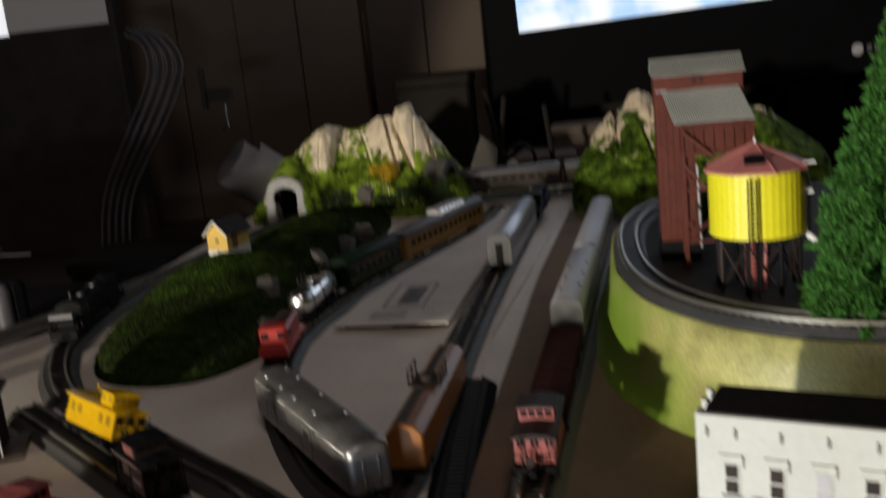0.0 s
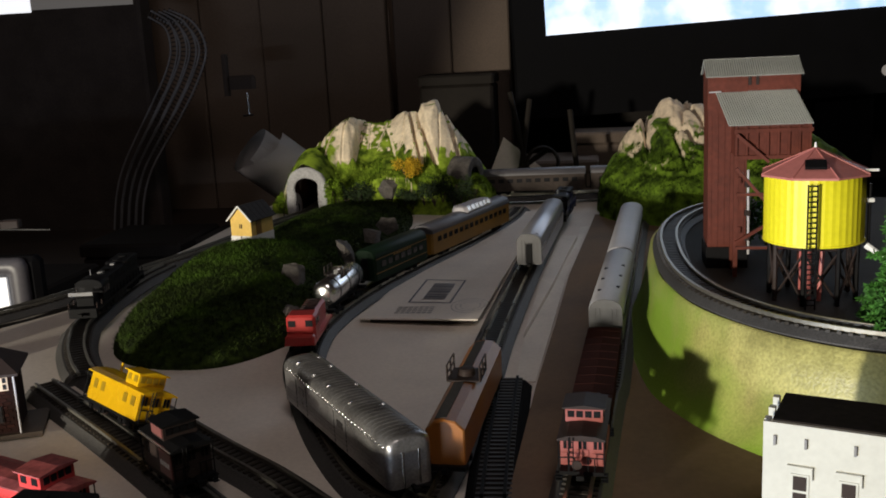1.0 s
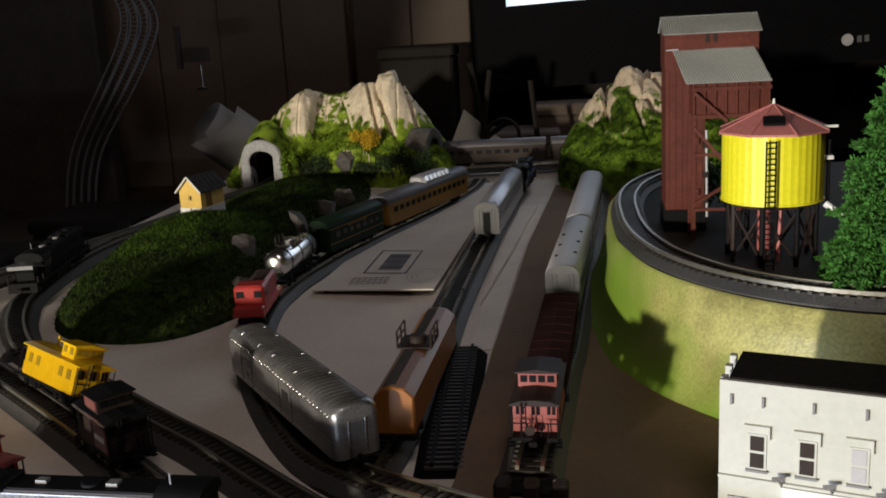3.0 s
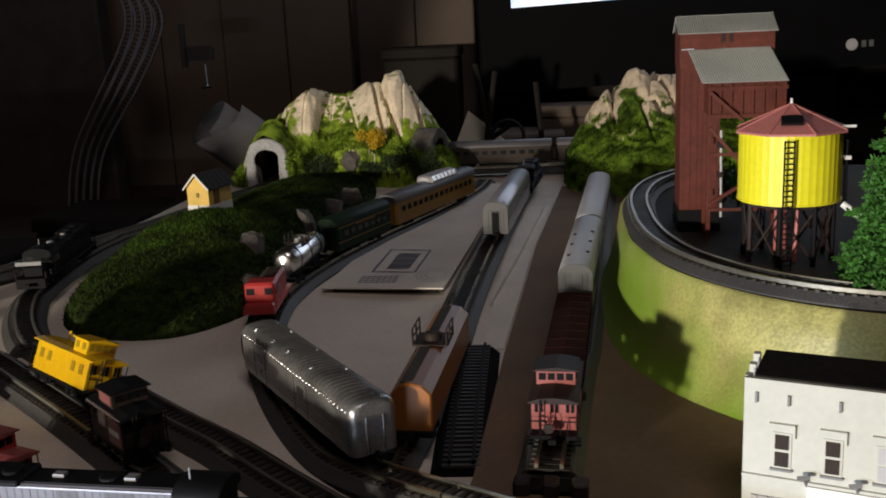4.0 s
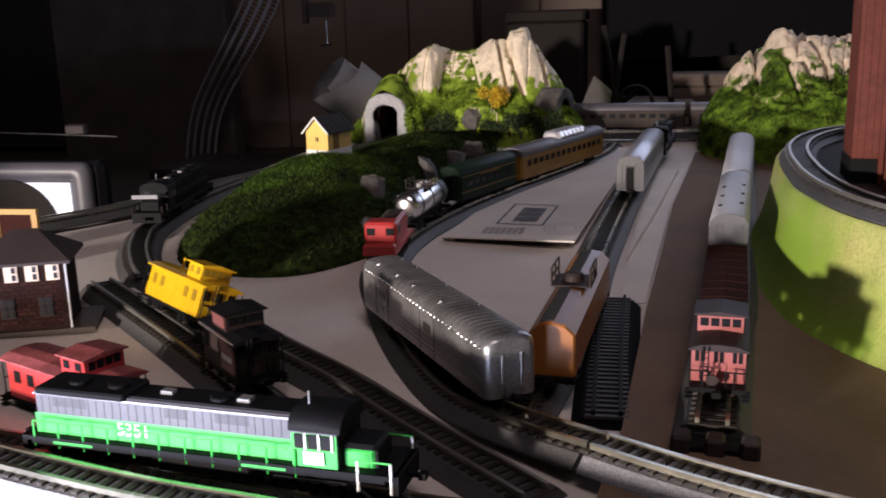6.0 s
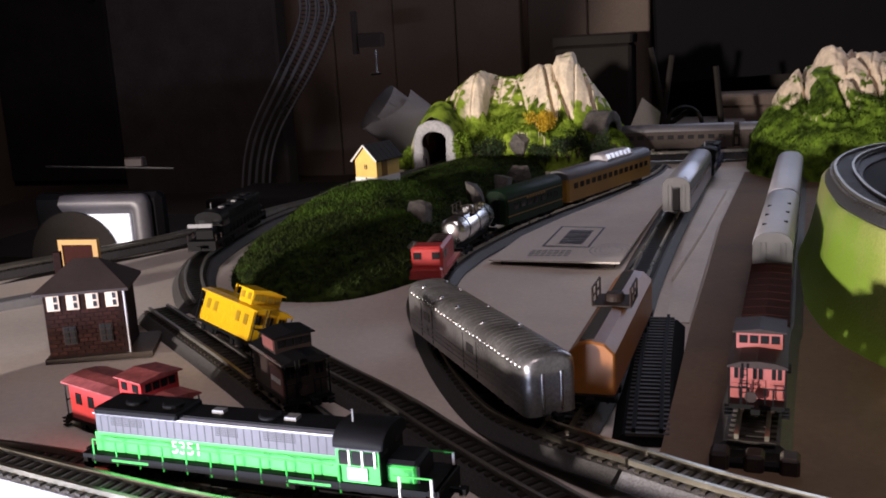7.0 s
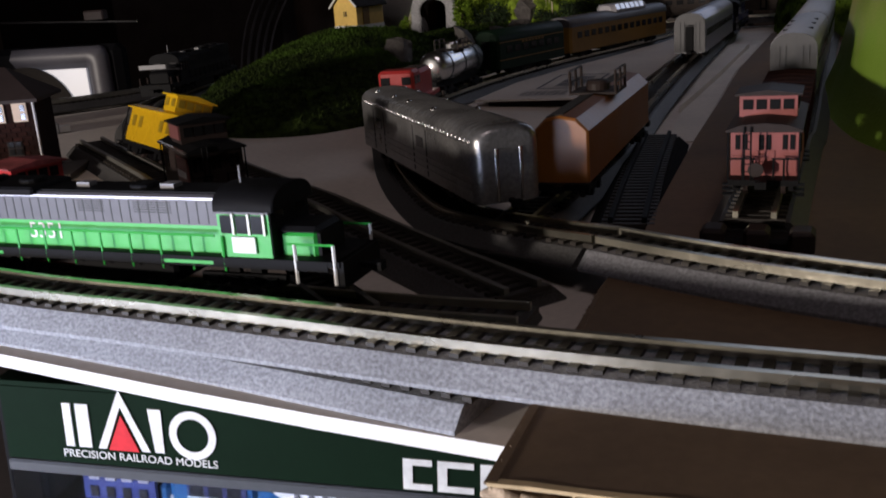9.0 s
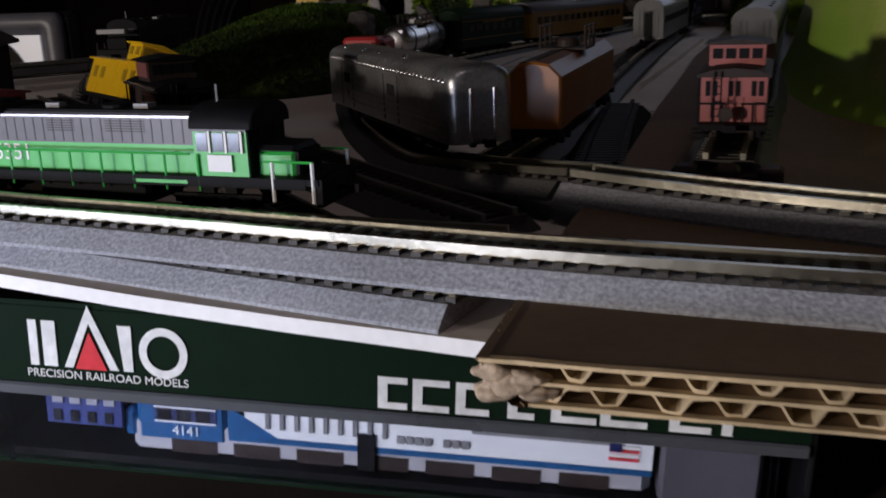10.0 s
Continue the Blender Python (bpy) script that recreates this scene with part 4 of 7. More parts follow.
turf("mountain_turf", mountain, -0.300, -0.05, 1.028, 1.10, 26000, 0.0024, "moss", "short green flock on the mountain foot", 4, 0.062)
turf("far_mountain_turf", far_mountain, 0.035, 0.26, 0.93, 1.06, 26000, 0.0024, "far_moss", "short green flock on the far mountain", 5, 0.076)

HX, HY = 0.235, 0.600
HILL_TOP = 0.0575


def hill_outline(a, k=1.0):
    """The plan of the raised plateau: a rounded oblong that runs off behind the building."""
    c, s = math.cos(a), math.sin(a)
    rx, ry = 0.149 * k, (0.205 if s > 0 else 0.190) * k
    n = 2.5
    r = (abs(c / rx) ** n + abs(s / ry) ** n) ** (-1 / n)
    return HX + r * c, HY + r * s


def plateau():
    root = thing("plateau", Matrix(), "raised plateau with sloping painted green sides", "hill")
    bm = bmesh.new()
    rings = []
    seg = 160
    prof = [(1.095, 0.0087), (1.075, 0.0125), (1.04, 0.026), (1.015, 0.044), (1.002, HILL_TOP - 0.001), (0.99, HILL_TOP)]
    for k, z in prof:
        ring = []
        for i in range(seg):
            a = 2 * math.pi * i / seg
            x, y = hill_outline(a, k)
            wob = 0.0015 * noise.noise(Vector((x * 25, y * 25, z * 30)))
            ring.append(bm.verts.new((x + wob, y + wob, z)))
        rings.append(ring)
    for r, s in zip(rings, rings[1:]):
        for i in range(seg):
            bm.faces.new((r[i], r[(i + 1) % seg], s[(i + 1) % seg], s[i]))
    part("side", bm, "hill", root, "painted plaster side in yellow green", smooth=True)
    bm = bmesh.new()
    bm.faces.new([bm.verts.new((*hill_outline(2 * math.pi * i / seg, 0.991), HILL_TOP - 0.0003)) for i in range(seg)])
    part("top", bm, "hilltop", root, "dark soil on the plateau")


plateau()
track("plateau_track", [(*hill_outline(math.pi * (0.62 + 1.05 * i / 14), 0.924), HILL_TOP) for i in range(15)], "curved track along the rim of the plateau", "rim_bed", rail="dull_rail", wide=0.0100)


# ---- rolling stock ----
def truck(parent, x, name="truck", material="black"):
    """A four-wheel truck: side frames, bolster and wheels."""
    bm = bmesh.new()
    for s in (-1, 1):
        box(bm, x - 0.0085, x + 0.0085, s * 0.0066 - 0.0006, s * 0.0066 + 0.0006, 0.0016, 0.0038)
        for e in (-0.005, 0.005):
            box(bm, x + e - 0.0014, x + e + 0.0014, s * 0.0070 - 0.0009, s * 0.0070 + 0.0009, 0.0010, 0.0032)
    box(bm, x - 0.0015, x + 0.0015, -0.0062, 0.0062, 0.0026, 0.0052)
    t = part(name, bm, material, parent)
    for e in (-0.005, 0.005):
        bm = bmesh.new()
        tube(bm, (x + e, -0.0053, 0.0028), (x + e, -0.0041, 0.0028), 0.0028, 14)
        tube(bm, (x + e, 0.0041, 0.0028), (x + e, 0.0053, 0.0028), 0.0028, 14)
        tube(bm, (x + e, -0.0041, 0.0028), (x + e, 0.0041, 0.0028), 0.0006, 6)
        part("wheel_set", bm, "soot", t)
    return t


def coupler(parent, x, s):
    bm = bmesh.new()
    box(bm, min(x, x + s * 0.005), max(x, x + s * 0.005), -0.0007, 0.0007, 0.0045, 0.0058)
    box(bm, min(x + s * 0.004, x + s * 0.0062), max(x + s * 0.004, x + s * 0.0062), -0.0016, 0.0012, 0.0042, 0.0062)
    part("coupler", bm, "black", parent)


def windows(parent, xs, y, z0, z1, w, material="glass", t=0.0003, name="window"):
    """Window panes standing a hair proud of both sides (y: half width)."""
    for s in (-1, 1):
        for x in xs:
            part(name, mesh_box(x - w / 2, x + w / 2, s * y - t, s * y + t, z0, z1), material, parent)


def passenger_car(m, label, length=0.150, body="steel", roof="steel", glazing=True, w=0.0093, crown=0.0285, vents=0, group="passenger cars", name="passenger_car", end="black", side=0.0215, round_end=0.0016):
    root = thing(name, m, label, "train car", group)
    h = length / 2
    bm = bmesh.new()
    extrude(bm, roofline(w, 0.0045, side, crown, 12, 2.4), -h, h, round_end)
    b = shade_by_angle(part("body", bm, body, root), 40)
    if roof != body:
        bm = bmesh.new()
        pr = [p for p in roofline(w + 0.0003, 0.0045, 0.0218, crown + 0.0003, 10, 2.4) if p[1] > 0.0217]
        extrude(bm, pr, -h - 0.0004, h + 0.0004, 0.0008)
        shade_by_angle(part("roof", bm, roof, root), 40)
    for i in range(vents):
        x = -h + length * (i + 0.7) / (vents + 0.4)
        bm = bmesh.new()
        bmesh.ops.create_icosphere(bm, subdivisions=2, radius=0.0012, matrix=pose(x, -0.003, crown - 0.0006))
        part("roof_vent", bm, "chrome", root)
    if glazing:
        n = int(length / 0.0105)
        windows(root, [-h + 0.012 + (length - 0.024) * i / (n - 1) for i in range(n)], w, 0.0140, 0.0182, 0.0062)
    for s in (-1, 1):
        bm = bmesh.new()
        box(bm, s * h - 0.0012, s * h + 0.0012, -0.0028, 0.0028, 0.0052, 0.0218)
        part("diaphragm", bm, end, root, "dark end doorway")
        truck(root, s * (h - 0.024))
        coupler(root, s * h, s)
    bm = bmesh.new()
    box(bm, -0.022, 0.022, -0.006, 0.006, 0.0020, 0.0046)
    part("underframe", bm, "black", root)
    return root


def baggage_car(m, length):
    """A stainless baggage car: plain sides with seams, a low arched roof with fine seams, a row of studs along each eave, round vents, rounded ends with two posts."""
    root = thing("baggage_car", m, "silver streamlined baggage car with studs along the eaves", "train car", "passenger cars")
    h, w, side, crown = length / 2, 0.0100, 0.0210, 0.0264
    base = roofline(w, 0.0045, side, crown, 14, 2.7)
    bm = bmesh.new()
    rings = []
    r = 0.0036
    ends = [(r * (1 - math.sin(math.pi / 2 * k / 6)), r * (1 - math.cos(math.pi / 2 * k / 6))) for k in range(7)]
    steps = [(-h + a, d) for a, d in reversed([(x, y) for x, y in ends])] + [(h - a, d) for a, d in ends]
    steps = sorted(steps)
    for x, d in steps:
        ky, kz = (w - d) / w, d * 0.55
        rings.append([bm.verts.new((x, y * ky, z - kz * max(0.0, (z - 0.012) / (crown - 0.012)))) for y, z in base])
    n = len(base)
    for a, b in zip(rings, rings[1:]):
        for i in range(n):
            bm.faces.new((a[i], a[(i + 1) % n], b[(i + 1) % n], b[i]))
    bm.faces.new(rings[0][::-1])
    bm.faces.new(rings[-1])
    b = shade_by_angle(part("body", bm, "steel", root), 40)
    count = 34
    for i in range(count):
        x = -h + 0.006 + (length - 0.012) * i / (count - 1)
        bm = bmesh.new()
        pr = roofline(w + 0.00016, side - 0.0004, side, crown + 0.00018, 14, 2.7)
        extrude(bm, pr[2:], x - 0.00022, x + 0.00022)
        part("roof_seam", bm, "steel", b)
        for s in (-1, 1):
            bm = bmesh.new()
            bmesh.ops.create_icosphere(bm, subdivisions=2, radius=0.00085, matrix=pose(x + 0.0015, s * (w - 0.0003), side + 0.0010))
            part("eave_stud", bm, "chrome", b, smooth=True)
    for x, y in ((-0.050, -0.0062), (-0.028, -0.0060), (-0.010, -0.0058), (0.016, -0.0055), (-0.052, 0.0052), (-0.036, 0.0056), (-0.004, 0.0056), (0.026, 0.0056)):
        bm = bmesh.new()
        bmesh.ops.create_icosphere(bm, subdivisions=2, radius=0.0011, matrix=pose(x, y, crown - 0.0008))
        part("roof_vent", bm, "chrome", root)
    for s in (-1, 1):
        part("eave_rail", mesh_box(-h + 0.004, h - 0.004, s * w - 0.0002, s * w + 0.0003, side - 0.0006, side), "steel", b)
        for z in (0.0072, 0.0092, 0.0112):
            part("side_flute", mesh_box(-h + 0.004, h - 0.004, s * w - 0.0002, s * w + 0.00018, z, z + 0.0008), "steel", b)
        for x in (-0.044, -0.030, 0.006, 0.020):
            part("door_seam", mesh_box(x - 0.0003, x + 0.0003, s * w - 0.0002, s * w + 0.0004, 0.0055, side - 0.0006), "dull_steel", b)
        for x in (-0.037, 0.013):
            part("door_pane", mesh_box(x - 0.0035, x + 0.0035, s * w - 0.0002, s * w + 0.0003, 0.0140, 0.0175), "glass", b)
        for y in (-0.0036, 0.0036):
            bm = bmesh.new()
            tube(bm, (s * h, y, 0.0052), (s * h, y, 0.0200), 0.0006, 10)
            part("end_post", bm, "chrome", root, "bright upright post of the end door")
        bm = bmesh.new()
        box(bm, s * h - 0.0004, s * h + 0.0004, -0.0030, 0.0030, 0.0052, 0.0195)
        part("end_door", bm, "steel", root)
        bm = bmesh.new()
        tube(bm, (s * (h - 0.0012), -0.0052, crown - 0.0030), (s * (h - 0.0012), 0.0052, crown - 0.0030), 0.0006, 8)
        part("end_rail", bm, "chrome", root)
        truck(root, s * (h - 0.024))
        coupler(root, s * h, s)
    bm = bmesh.new()
    box(bm, -0.030, 0.030, -0.0075, 0.0075, 0.0020, 0.0046)
    part("underframe", bm, "black", root)
    return root


def caboose(m, label, body, roof, length=0.058, trim=None, name="caboose", group="cabooses", shift=0.004, w=0.0092, porch=0.007, cup=0.0080, pane="black", stack=True):
    """A cupola caboose: body with windows, curved roof, cupola, end platforms with rails, steps and ladders."""
    root = thing(name, m, label, "train car", group)
    h = length / 2 - porch
    b = part("body", mesh_box(-h, h, -w, w, 0.0055, 0.0190), body, root)
    bm = bmesh.new()
    box(bm, -length / 2, length / 2, -w, w, 0.0040, 0.0056)
    part("floor_frame", bm, "black", root)
    bm = bmesh.new()
    prof = [(-w - 0.0008, 0.0188), (w + 0.0008, 0.0188), (w + 0.0008, 0.0194), (0.0055, 0.0208), (0.0, 0.0213), (-0.0055, 0.0208), (-w - 0.0008, 0.0194)]
    extrude(bm, prof, -length / 2 + 0.0005, length / 2 - 0.0005)
    part("roof", bm, roof, root)
    c = part("cupola", mesh_box(shift - cup, shift + cup, -w + 0.0012, w - 0.0012, 0.0205, 0.0268), body, root)
    bm = bmesh.new()
    extrude(bm, [(-w, 0.0266), (w, 0.0266), (w, 0.0271), (0.0, 0.0283), (-w, 0.0271)], shift - cup - 0.0014, shift + cup + 0.0014)
    part("cupola_roof", bm, roof, root)
    for s in (-1, 1):
        for y in (-0.0051, -0.0017, 0.0017, 0.0051):
            part("cupola_window", mesh_box(shift + s * cup - 0.0003, shift + s * cup + 0.0003, y - 0.0013, y + 0.0013, 0.0226, 0.0255), pane, c)
    windows(c, [shift - cup / 2, shift + cup / 2], w - 0.0012, 0.0226, 0.0255, cup * 0.5, pane, name="cupola_window")
    windows(b, [-h + 0.006, -h + 0.014, h - 0.014, h - 0.006] if h > 0.02 else [-h + 0.005, h - 0.005], w, 0.0118, 0.0162, 0.0036, pane)
    for s in (-1, 1):
        x = s * h
        for y in (-0.0058, 0.0, 0.0058):
            for d in (-0.0009, 0.0009):
                part("end_window", mesh_box(x - 0.0003, x + 0.0003, y + d - 0.0006, y + d + 0.0006, 0.0130, 0.0172), "black", b)
        part("end_door", mesh_box(x - 0.0005, x + 0.0005, -0.0024, 0.0024, 0.0060, 0.0128), body, b)
        for y in (-0.006, 0.006):
            part("end_panel", mesh_box(x - 0.0004, x + 0.0004, y - 0.0024, y + 0.0024, 0.0066, 0.0112), body, b)
        e = s * (length / 2 - 0.0006)
        for y in (-0.0086, -0.0050, -0.0025, 0.0025, 0.0050, 0.0086):
            bm = bmesh.new()
            tube(bm, (e, y, 0.0055), (e, y, 0.0188 if abs(y) > 0.008 else 0.0115), 0.00028, 5)
            part("railing_post", bm, trim or "black", root)
        for y0, y1 in ((-0.0088, -0.002), (0.002, 0.0088)):
            bm = bmesh.new()
            tube(bm, (e, y0, 0.0115), (e, y1, 0.0115), 0.0003, 5)
            part("railing_bar", bm, trim or "black", root)
        bm = bmesh.new()
        for y in (-0.0046, -0.0030):
            tube(bm, (e + s * 0.0006, y, 0.0055), (e + s * 0.0006, y, 0.0205), 0.00025, 5)
        for i in range(6):
            tube(bm, (e + s * 0.0006, -0.0046, 0.008 + i * 0.0021), (e + s * 0.0006, -0.0030, 0.008 + i * 0.0021), 0.0002, 4)
        part("ladder", bm, trim or "black", root)
        bm = bmesh.new()
        tube(bm, (e, -0.0018, 0.0085), (e + s * 0.0008, -0.0018, 0.0085), 0.0020, 10)
        part("brake_wheel", bm, trim or "soot", root)
        for y in (-0.0088, 0.0088):
            bm = bmesh.new()
            for k in range(3):
                box(bm, e - 0.0025, e + 0.0005, y - 0.0012, y + 0.0012, 0.0012 + k * 0.0014, 0.0016 + k * 0.0014)
            part("step", bm, "black", root)
        truck(root, s * max(length / 2 - 0.014, 0.0088))
        coupler(root, s * length / 2, s)
    if stack:
        bm = bmesh.new()
        tube(bm, (-h + 0.004, 0.0045, 0.020), (-h + 0.004, 0.0045, 0.0255), 0.0007, 8)
        part("smoke_stack", bm, roof, root)
    return root


def tank_car(m, label, material, length=0.075, r=0.0088, zc=0.0165, group="tank cars"):
    root = thing("tank_car", m, label, "train car", group)
    h = length / 2
    bm = bmesh.new()
    prof = [(0.0001, -h), (r * (1 - 0.45), -h + 0.0006), (r * (1 - 0.15), -h + 0.0006 + 0.0012), (r, -h + 0.0042), (r, h - 0.0042), (r * (1 - 0.15), h - 0.0006 - 0.0012), (r * (1 - 0.45), h - 0.0006), (0.0001, h)]
    lathe(bm, prof, 32)
    bmesh.ops.transform(bm, matrix=pose(0, 0, zc, 0, 90, 0), verts=bm.verts)
    t = shade_by_angle(part("tank", bm, material, root), 50)
    bm = bmesh.new()
    lathe(bm, [(0.0042, 0), (0.0042, 0.0026), (0.0036, 0.0036), (0.0001, 0.0040)], 18, (0, 0, zc + r - 0.0006))
    part("dome", bm, material, t, smooth=False)
    bm = bmesh.new()
    for s in (-1, 1):
        box(bm, -0.0075, 0.0075, s * 0.0058 - 0.0016, s * 0.0058 + 0.0016, zc + r - 0.0012, zc + r - 0.0006)
        for x in (-0.0072, 0.0, 0.0072):
            tube(bm, (x, s * 0.0072, zc + r - 0.001), (x, s * 0.0072, zc + r + 0.0045), 0.00048, 5)
        tube(bm, (-0.0072, s * 0.0072, zc + r + 0.0045), (0.0072, s * 0.0072, zc + r + 0.0045), 0.00035, 5)
        tube(bm, (-0.0072, s * 0.0072, zc + r + 0.0022), (0.0072, s * 0.0072, zc + r + 0.0022), 0.00025, 5)
    part("dome_platform", bm, "soot", root, "railed platform round the dome")
    for x in (-length * 0.30, length * 0.30, 0.0):
        bm = bmesh.new()
        for i in range(20):
            a0, a1 = math.pi * 2 * i / 20, math.pi * 2 * (i + 1) / 20
            q = [bm.verts.new((x + dx, math.cos(a) * (r + 0.0003), zc + math.sin(a) * (r + 0.0003))) for dx, a in ((-0.0006, a0), (0.0006, a0), (0.0006, a1), (-0.0006, a1))]
            bm.faces.new(q[::-1])
        part("strap", bm, "black" if material == "chrome" else material, t)
    part("frame_sill", mesh_box(-h, h, -0.0032, 0.0032, 0.0045, zc - r + 0.0012), "black", root)
    for s in (-1, 1):
        part("end_sill", mesh_box(s * h - 0.0022, s * h + 0.0022, -0.0085, 0.0085, 0.0045, 0.0066), "black", root)
        truck(root, s * (h - 0.012))
        coupler(root, s * h, s)
    return root


def chamfered_car(m, length):
    """An orange car with upright sides and a chamfered top: dark strip along the crown, railed hatch platform in the middle."""
    root = thing("tank_car", m, "orange tank car with a dark grey top strip and railed dome", "train car", "tank cars")
    h, w, top = length / 2, 0.0083, 0.0256
    side, chamfer = 0.0212, 0.0046
    bm = bmesh.new()
    rings = []
    for x, d in ((-h, 0.0007), (-h + 0.0008, 0.0), (h - 0.0008, 0.0), (h, 0.0007)):
        rings.append([bm.verts.new((x, y, z)) for y, z in ((-w + d, 0.0060), (w - d, 0.0060), (w - d, side), (chamfer, top - 0.0008 - d), (0.0, top - d), (-chamfer, top - 0.0008 - d), (-w + d, side))])
    for a, b in zip(rings, rings[1:]):
        for i in range(7):
            bm.faces.new((a[i], a[(i + 1) % 7], b[(i + 1) % 7], b[i]))
    bm.faces.new(rings[0][::-1])
    bm.faces.new(rings[-1])
    bmesh.ops.recalc_face_normals(bm, faces=bm.faces)
    body = part("body", bm, "orange", root)
    bm = bmesh.new()
    extrude(bm, [(-0.0004, top - 0.0004), (-0.0004, top + 0.00035), (chamfer, top - 0.00045), (chamfer + 0.0012, top - 0.0024), (chamfer, top - 0.0012)], -h + 0.003, h - 0.003)
    bmesh.ops.recalc_face_normals(bm, faces=bm.faces)
    part("grey_stripe", bm, "slate_roof", body, "dark grey strip along the top")
    bm = bmesh.new()
    lathe(bm, [(0.0040, 0), (0.0040, 0.0030), (0.0034, 0.0040), (0.0001, 0.0044)], 18, (0, 0, top - 0.0004))
    part("dome", bm, "soot", root)
    part("dome_platform", mesh_box(-0.0090, 0.0090, -0.0080, 0.0080, top - 0.0002, top + 0.0005), "soot", root, "dark platform round the dome")
    for s in (-1, 1):
        for x in (-0.0086, 0.0, 0.0086):
            bm = bmesh.new()
            tube(bm, (x, s * 0.0076, top), (x, s * 0.0076, top + 0.0076), 0.0005, 5)
            part("platform_post", bm, "soot", root)
        for z in (0.0038, 0.0076):
            bm = bmesh.new()
            tube(bm, (-0.0086, s * 0.0076, top + z), (0.0086, s * 0.0076, top + z), 0.0004, 5)
            part("platform_rail", bm, "soot", root)
        part("end_sill", mesh_box(s * h - 0.0022, s * h + 0.0022, -0.0085, 0.0085, 0.0040, 0.0060), "black", root)
        truck(root, s * (h - 0.012))
        coupler(root, s * h, s)
    part("frame_sill", mesh_box(-h, h, -0.0032, 0.0032, 0.0040, 0.0059), "black", root)
    return root


def pixels_text(parent, text, size, m, material, name="lettering", label=""):
    """Lettering as a flat mesh on a surface."""
    cu = bpy.data.curves.new(name, "FONT")
    cu.body, cu.size, cu.extrude, cu.align_x, cu.align_y = text, size, 0.00004, "CENTER", "CENTER"
    tmp = bpy.data.objects.new(name, cu)
    scene.collection.objects.link(tmp)
    me = bpy.data.meshes.new_from_object(tmp.evaluated_get(bpy.context.evaluated_depsgraph_get()))
    bpy.data.objects.remove(tmp)
    me.materials.clear()
    me.materials.append(M[material])
    ob = new(name, me)
    ob.parent = parent
    ob.matrix_basis = m
    return tagged(ob, label) if label else ob


def hood_engine(m, label, body, upper, roof, length=0.120, number="", stripe=True, name="diesel_engine", group="engines", fine="grey", bright="white"):
    """A long-hood diesel: walkway, hood with louvred doors, cab with windows, short nose, handrails, tanks and trucks."""
    root = thing(name, m, label, "locomotive", group)
    h, w = length / 2, 0.0092
    part("walkway", mesh_box(-h, h, -w - 0.0004, w + 0.0004, 0.0070, 0.0084), roof, root)
    cx0, cx1 = h - 0.0310, h - 0.0172
    hw = 0.0066
    part("hood_side", mesh_box(-h + 0.003, cx0, -hw, hw, 0.0084, 0.0150), body, root)
    up = part("hood_top", mesh_box(-h + 0.003, cx0, -hw, hw, 0.0150, 0.0222, c=0.0010), upper, root)
    # Silver strip on one side only: a highlight along the hood edge.
    part("roof_edge", mesh_box(-h + 0.003, cx0, -hw - 0.0002, -hw + 0.0008, 0.0212, 0.0217), "silver" if bright == "white" else roof, up, "strip along the roof edge, silver where it stands for a highlight")
    part("radiator_housing", mesh_box(-h + 0.004, -h + 0.036, -hw - 0.0008, hw + 0.0008, 0.0216, 0.0236, c=0.0006), roof, root)
    bm = bmesh.new()
    box(bm, -h + 0.004, cx0 - 0.001, -hw + 0.0016, hw - 0.0016, 0.0220, 0.0227)
    part("hood_roof", bm, roof, root)
    for s in (-1, 1):
        n = 30
        for i in range(n):
            x = -h + 0.006 + (cx0 + h - 0.010) * i / (n - 1)
            part("door_seam", mesh_box(x - 0.00016, x + 0.00016, s * hw - 0.0001, s * hw + 0.00018, 0.0154, 0.0208), fine, up)
        for x0, x1 in ((-h + 0.010, -h + 0.022), (-0.012, -0.004), (0.005, 0.016)):
            bm = bmesh.new()
            for k in range(5):
                box(bm, x0, x1, s * hw - 0.0001, s * hw + 0.00022, 0.0178 + k * 0.0006, 0.0181 + k * 0.0006)
            part("louvre", bm, fine, up)
    cab = part("cab", mesh_box(cx0, cx1, -w + 0.0003, w - 0.0003, 0.0084, 0.0196), body, root)
    part("cab_upper", mesh_box(cx0 - 0.0001, cx1 + 0.0001, -w + 0.0001, w - 0.0001, 0.0186, 0.0200), upper, cab)
    part("cab_front", mesh_box(cx1 - 0.0002, cx1 + 0.0003, -w + 0.0006, w - 0.0006, 0.0086, 0.0216), roof, cab, "dark front of the cab")
    bm = bmesh.new()
    extrude(bm, roofline(w + 0.0002, 0.0192, 0.0200, 0.0246, 12, 2.3), cx0 - 0.0008, cx1 + 0.0016, 0.0004)
    shade_by_angle(part("cab_roof", bm, roof, cab), 40)
    for s in (-1, 1):
        for x in (cx0 + 0.0026, cx0 + 0.0068, cx0 + 0.0108):
            part("cab_window", mesh_box(x - 0.0014, x + 0.0014, s * w - 0.0004, s * w + 0.0001, 0.0142, 0.0184), "glass", cab)
            part("window_bar", mesh_box(x + 0.0016, x + 0.0022, s * w - 0.0004, s * w + 0.0003, 0.0139, 0.0188), bright, cab)
        if stripe:
            part("cab_panel", mesh_box(cx0 + 0.0038, cx0 + 0.0100, s * w - 0.0004, s * w + 0.00005, 0.0096, 0.0134), "white", cab, "white emblem panel")
    for y in (-0.005, 0.005):
        part("front_window", mesh_box(cx1 - 0.0001, cx1 + 0.0004, y - 0.002, y + 0.002, 0.0165, 0.0205), "glass", cab)
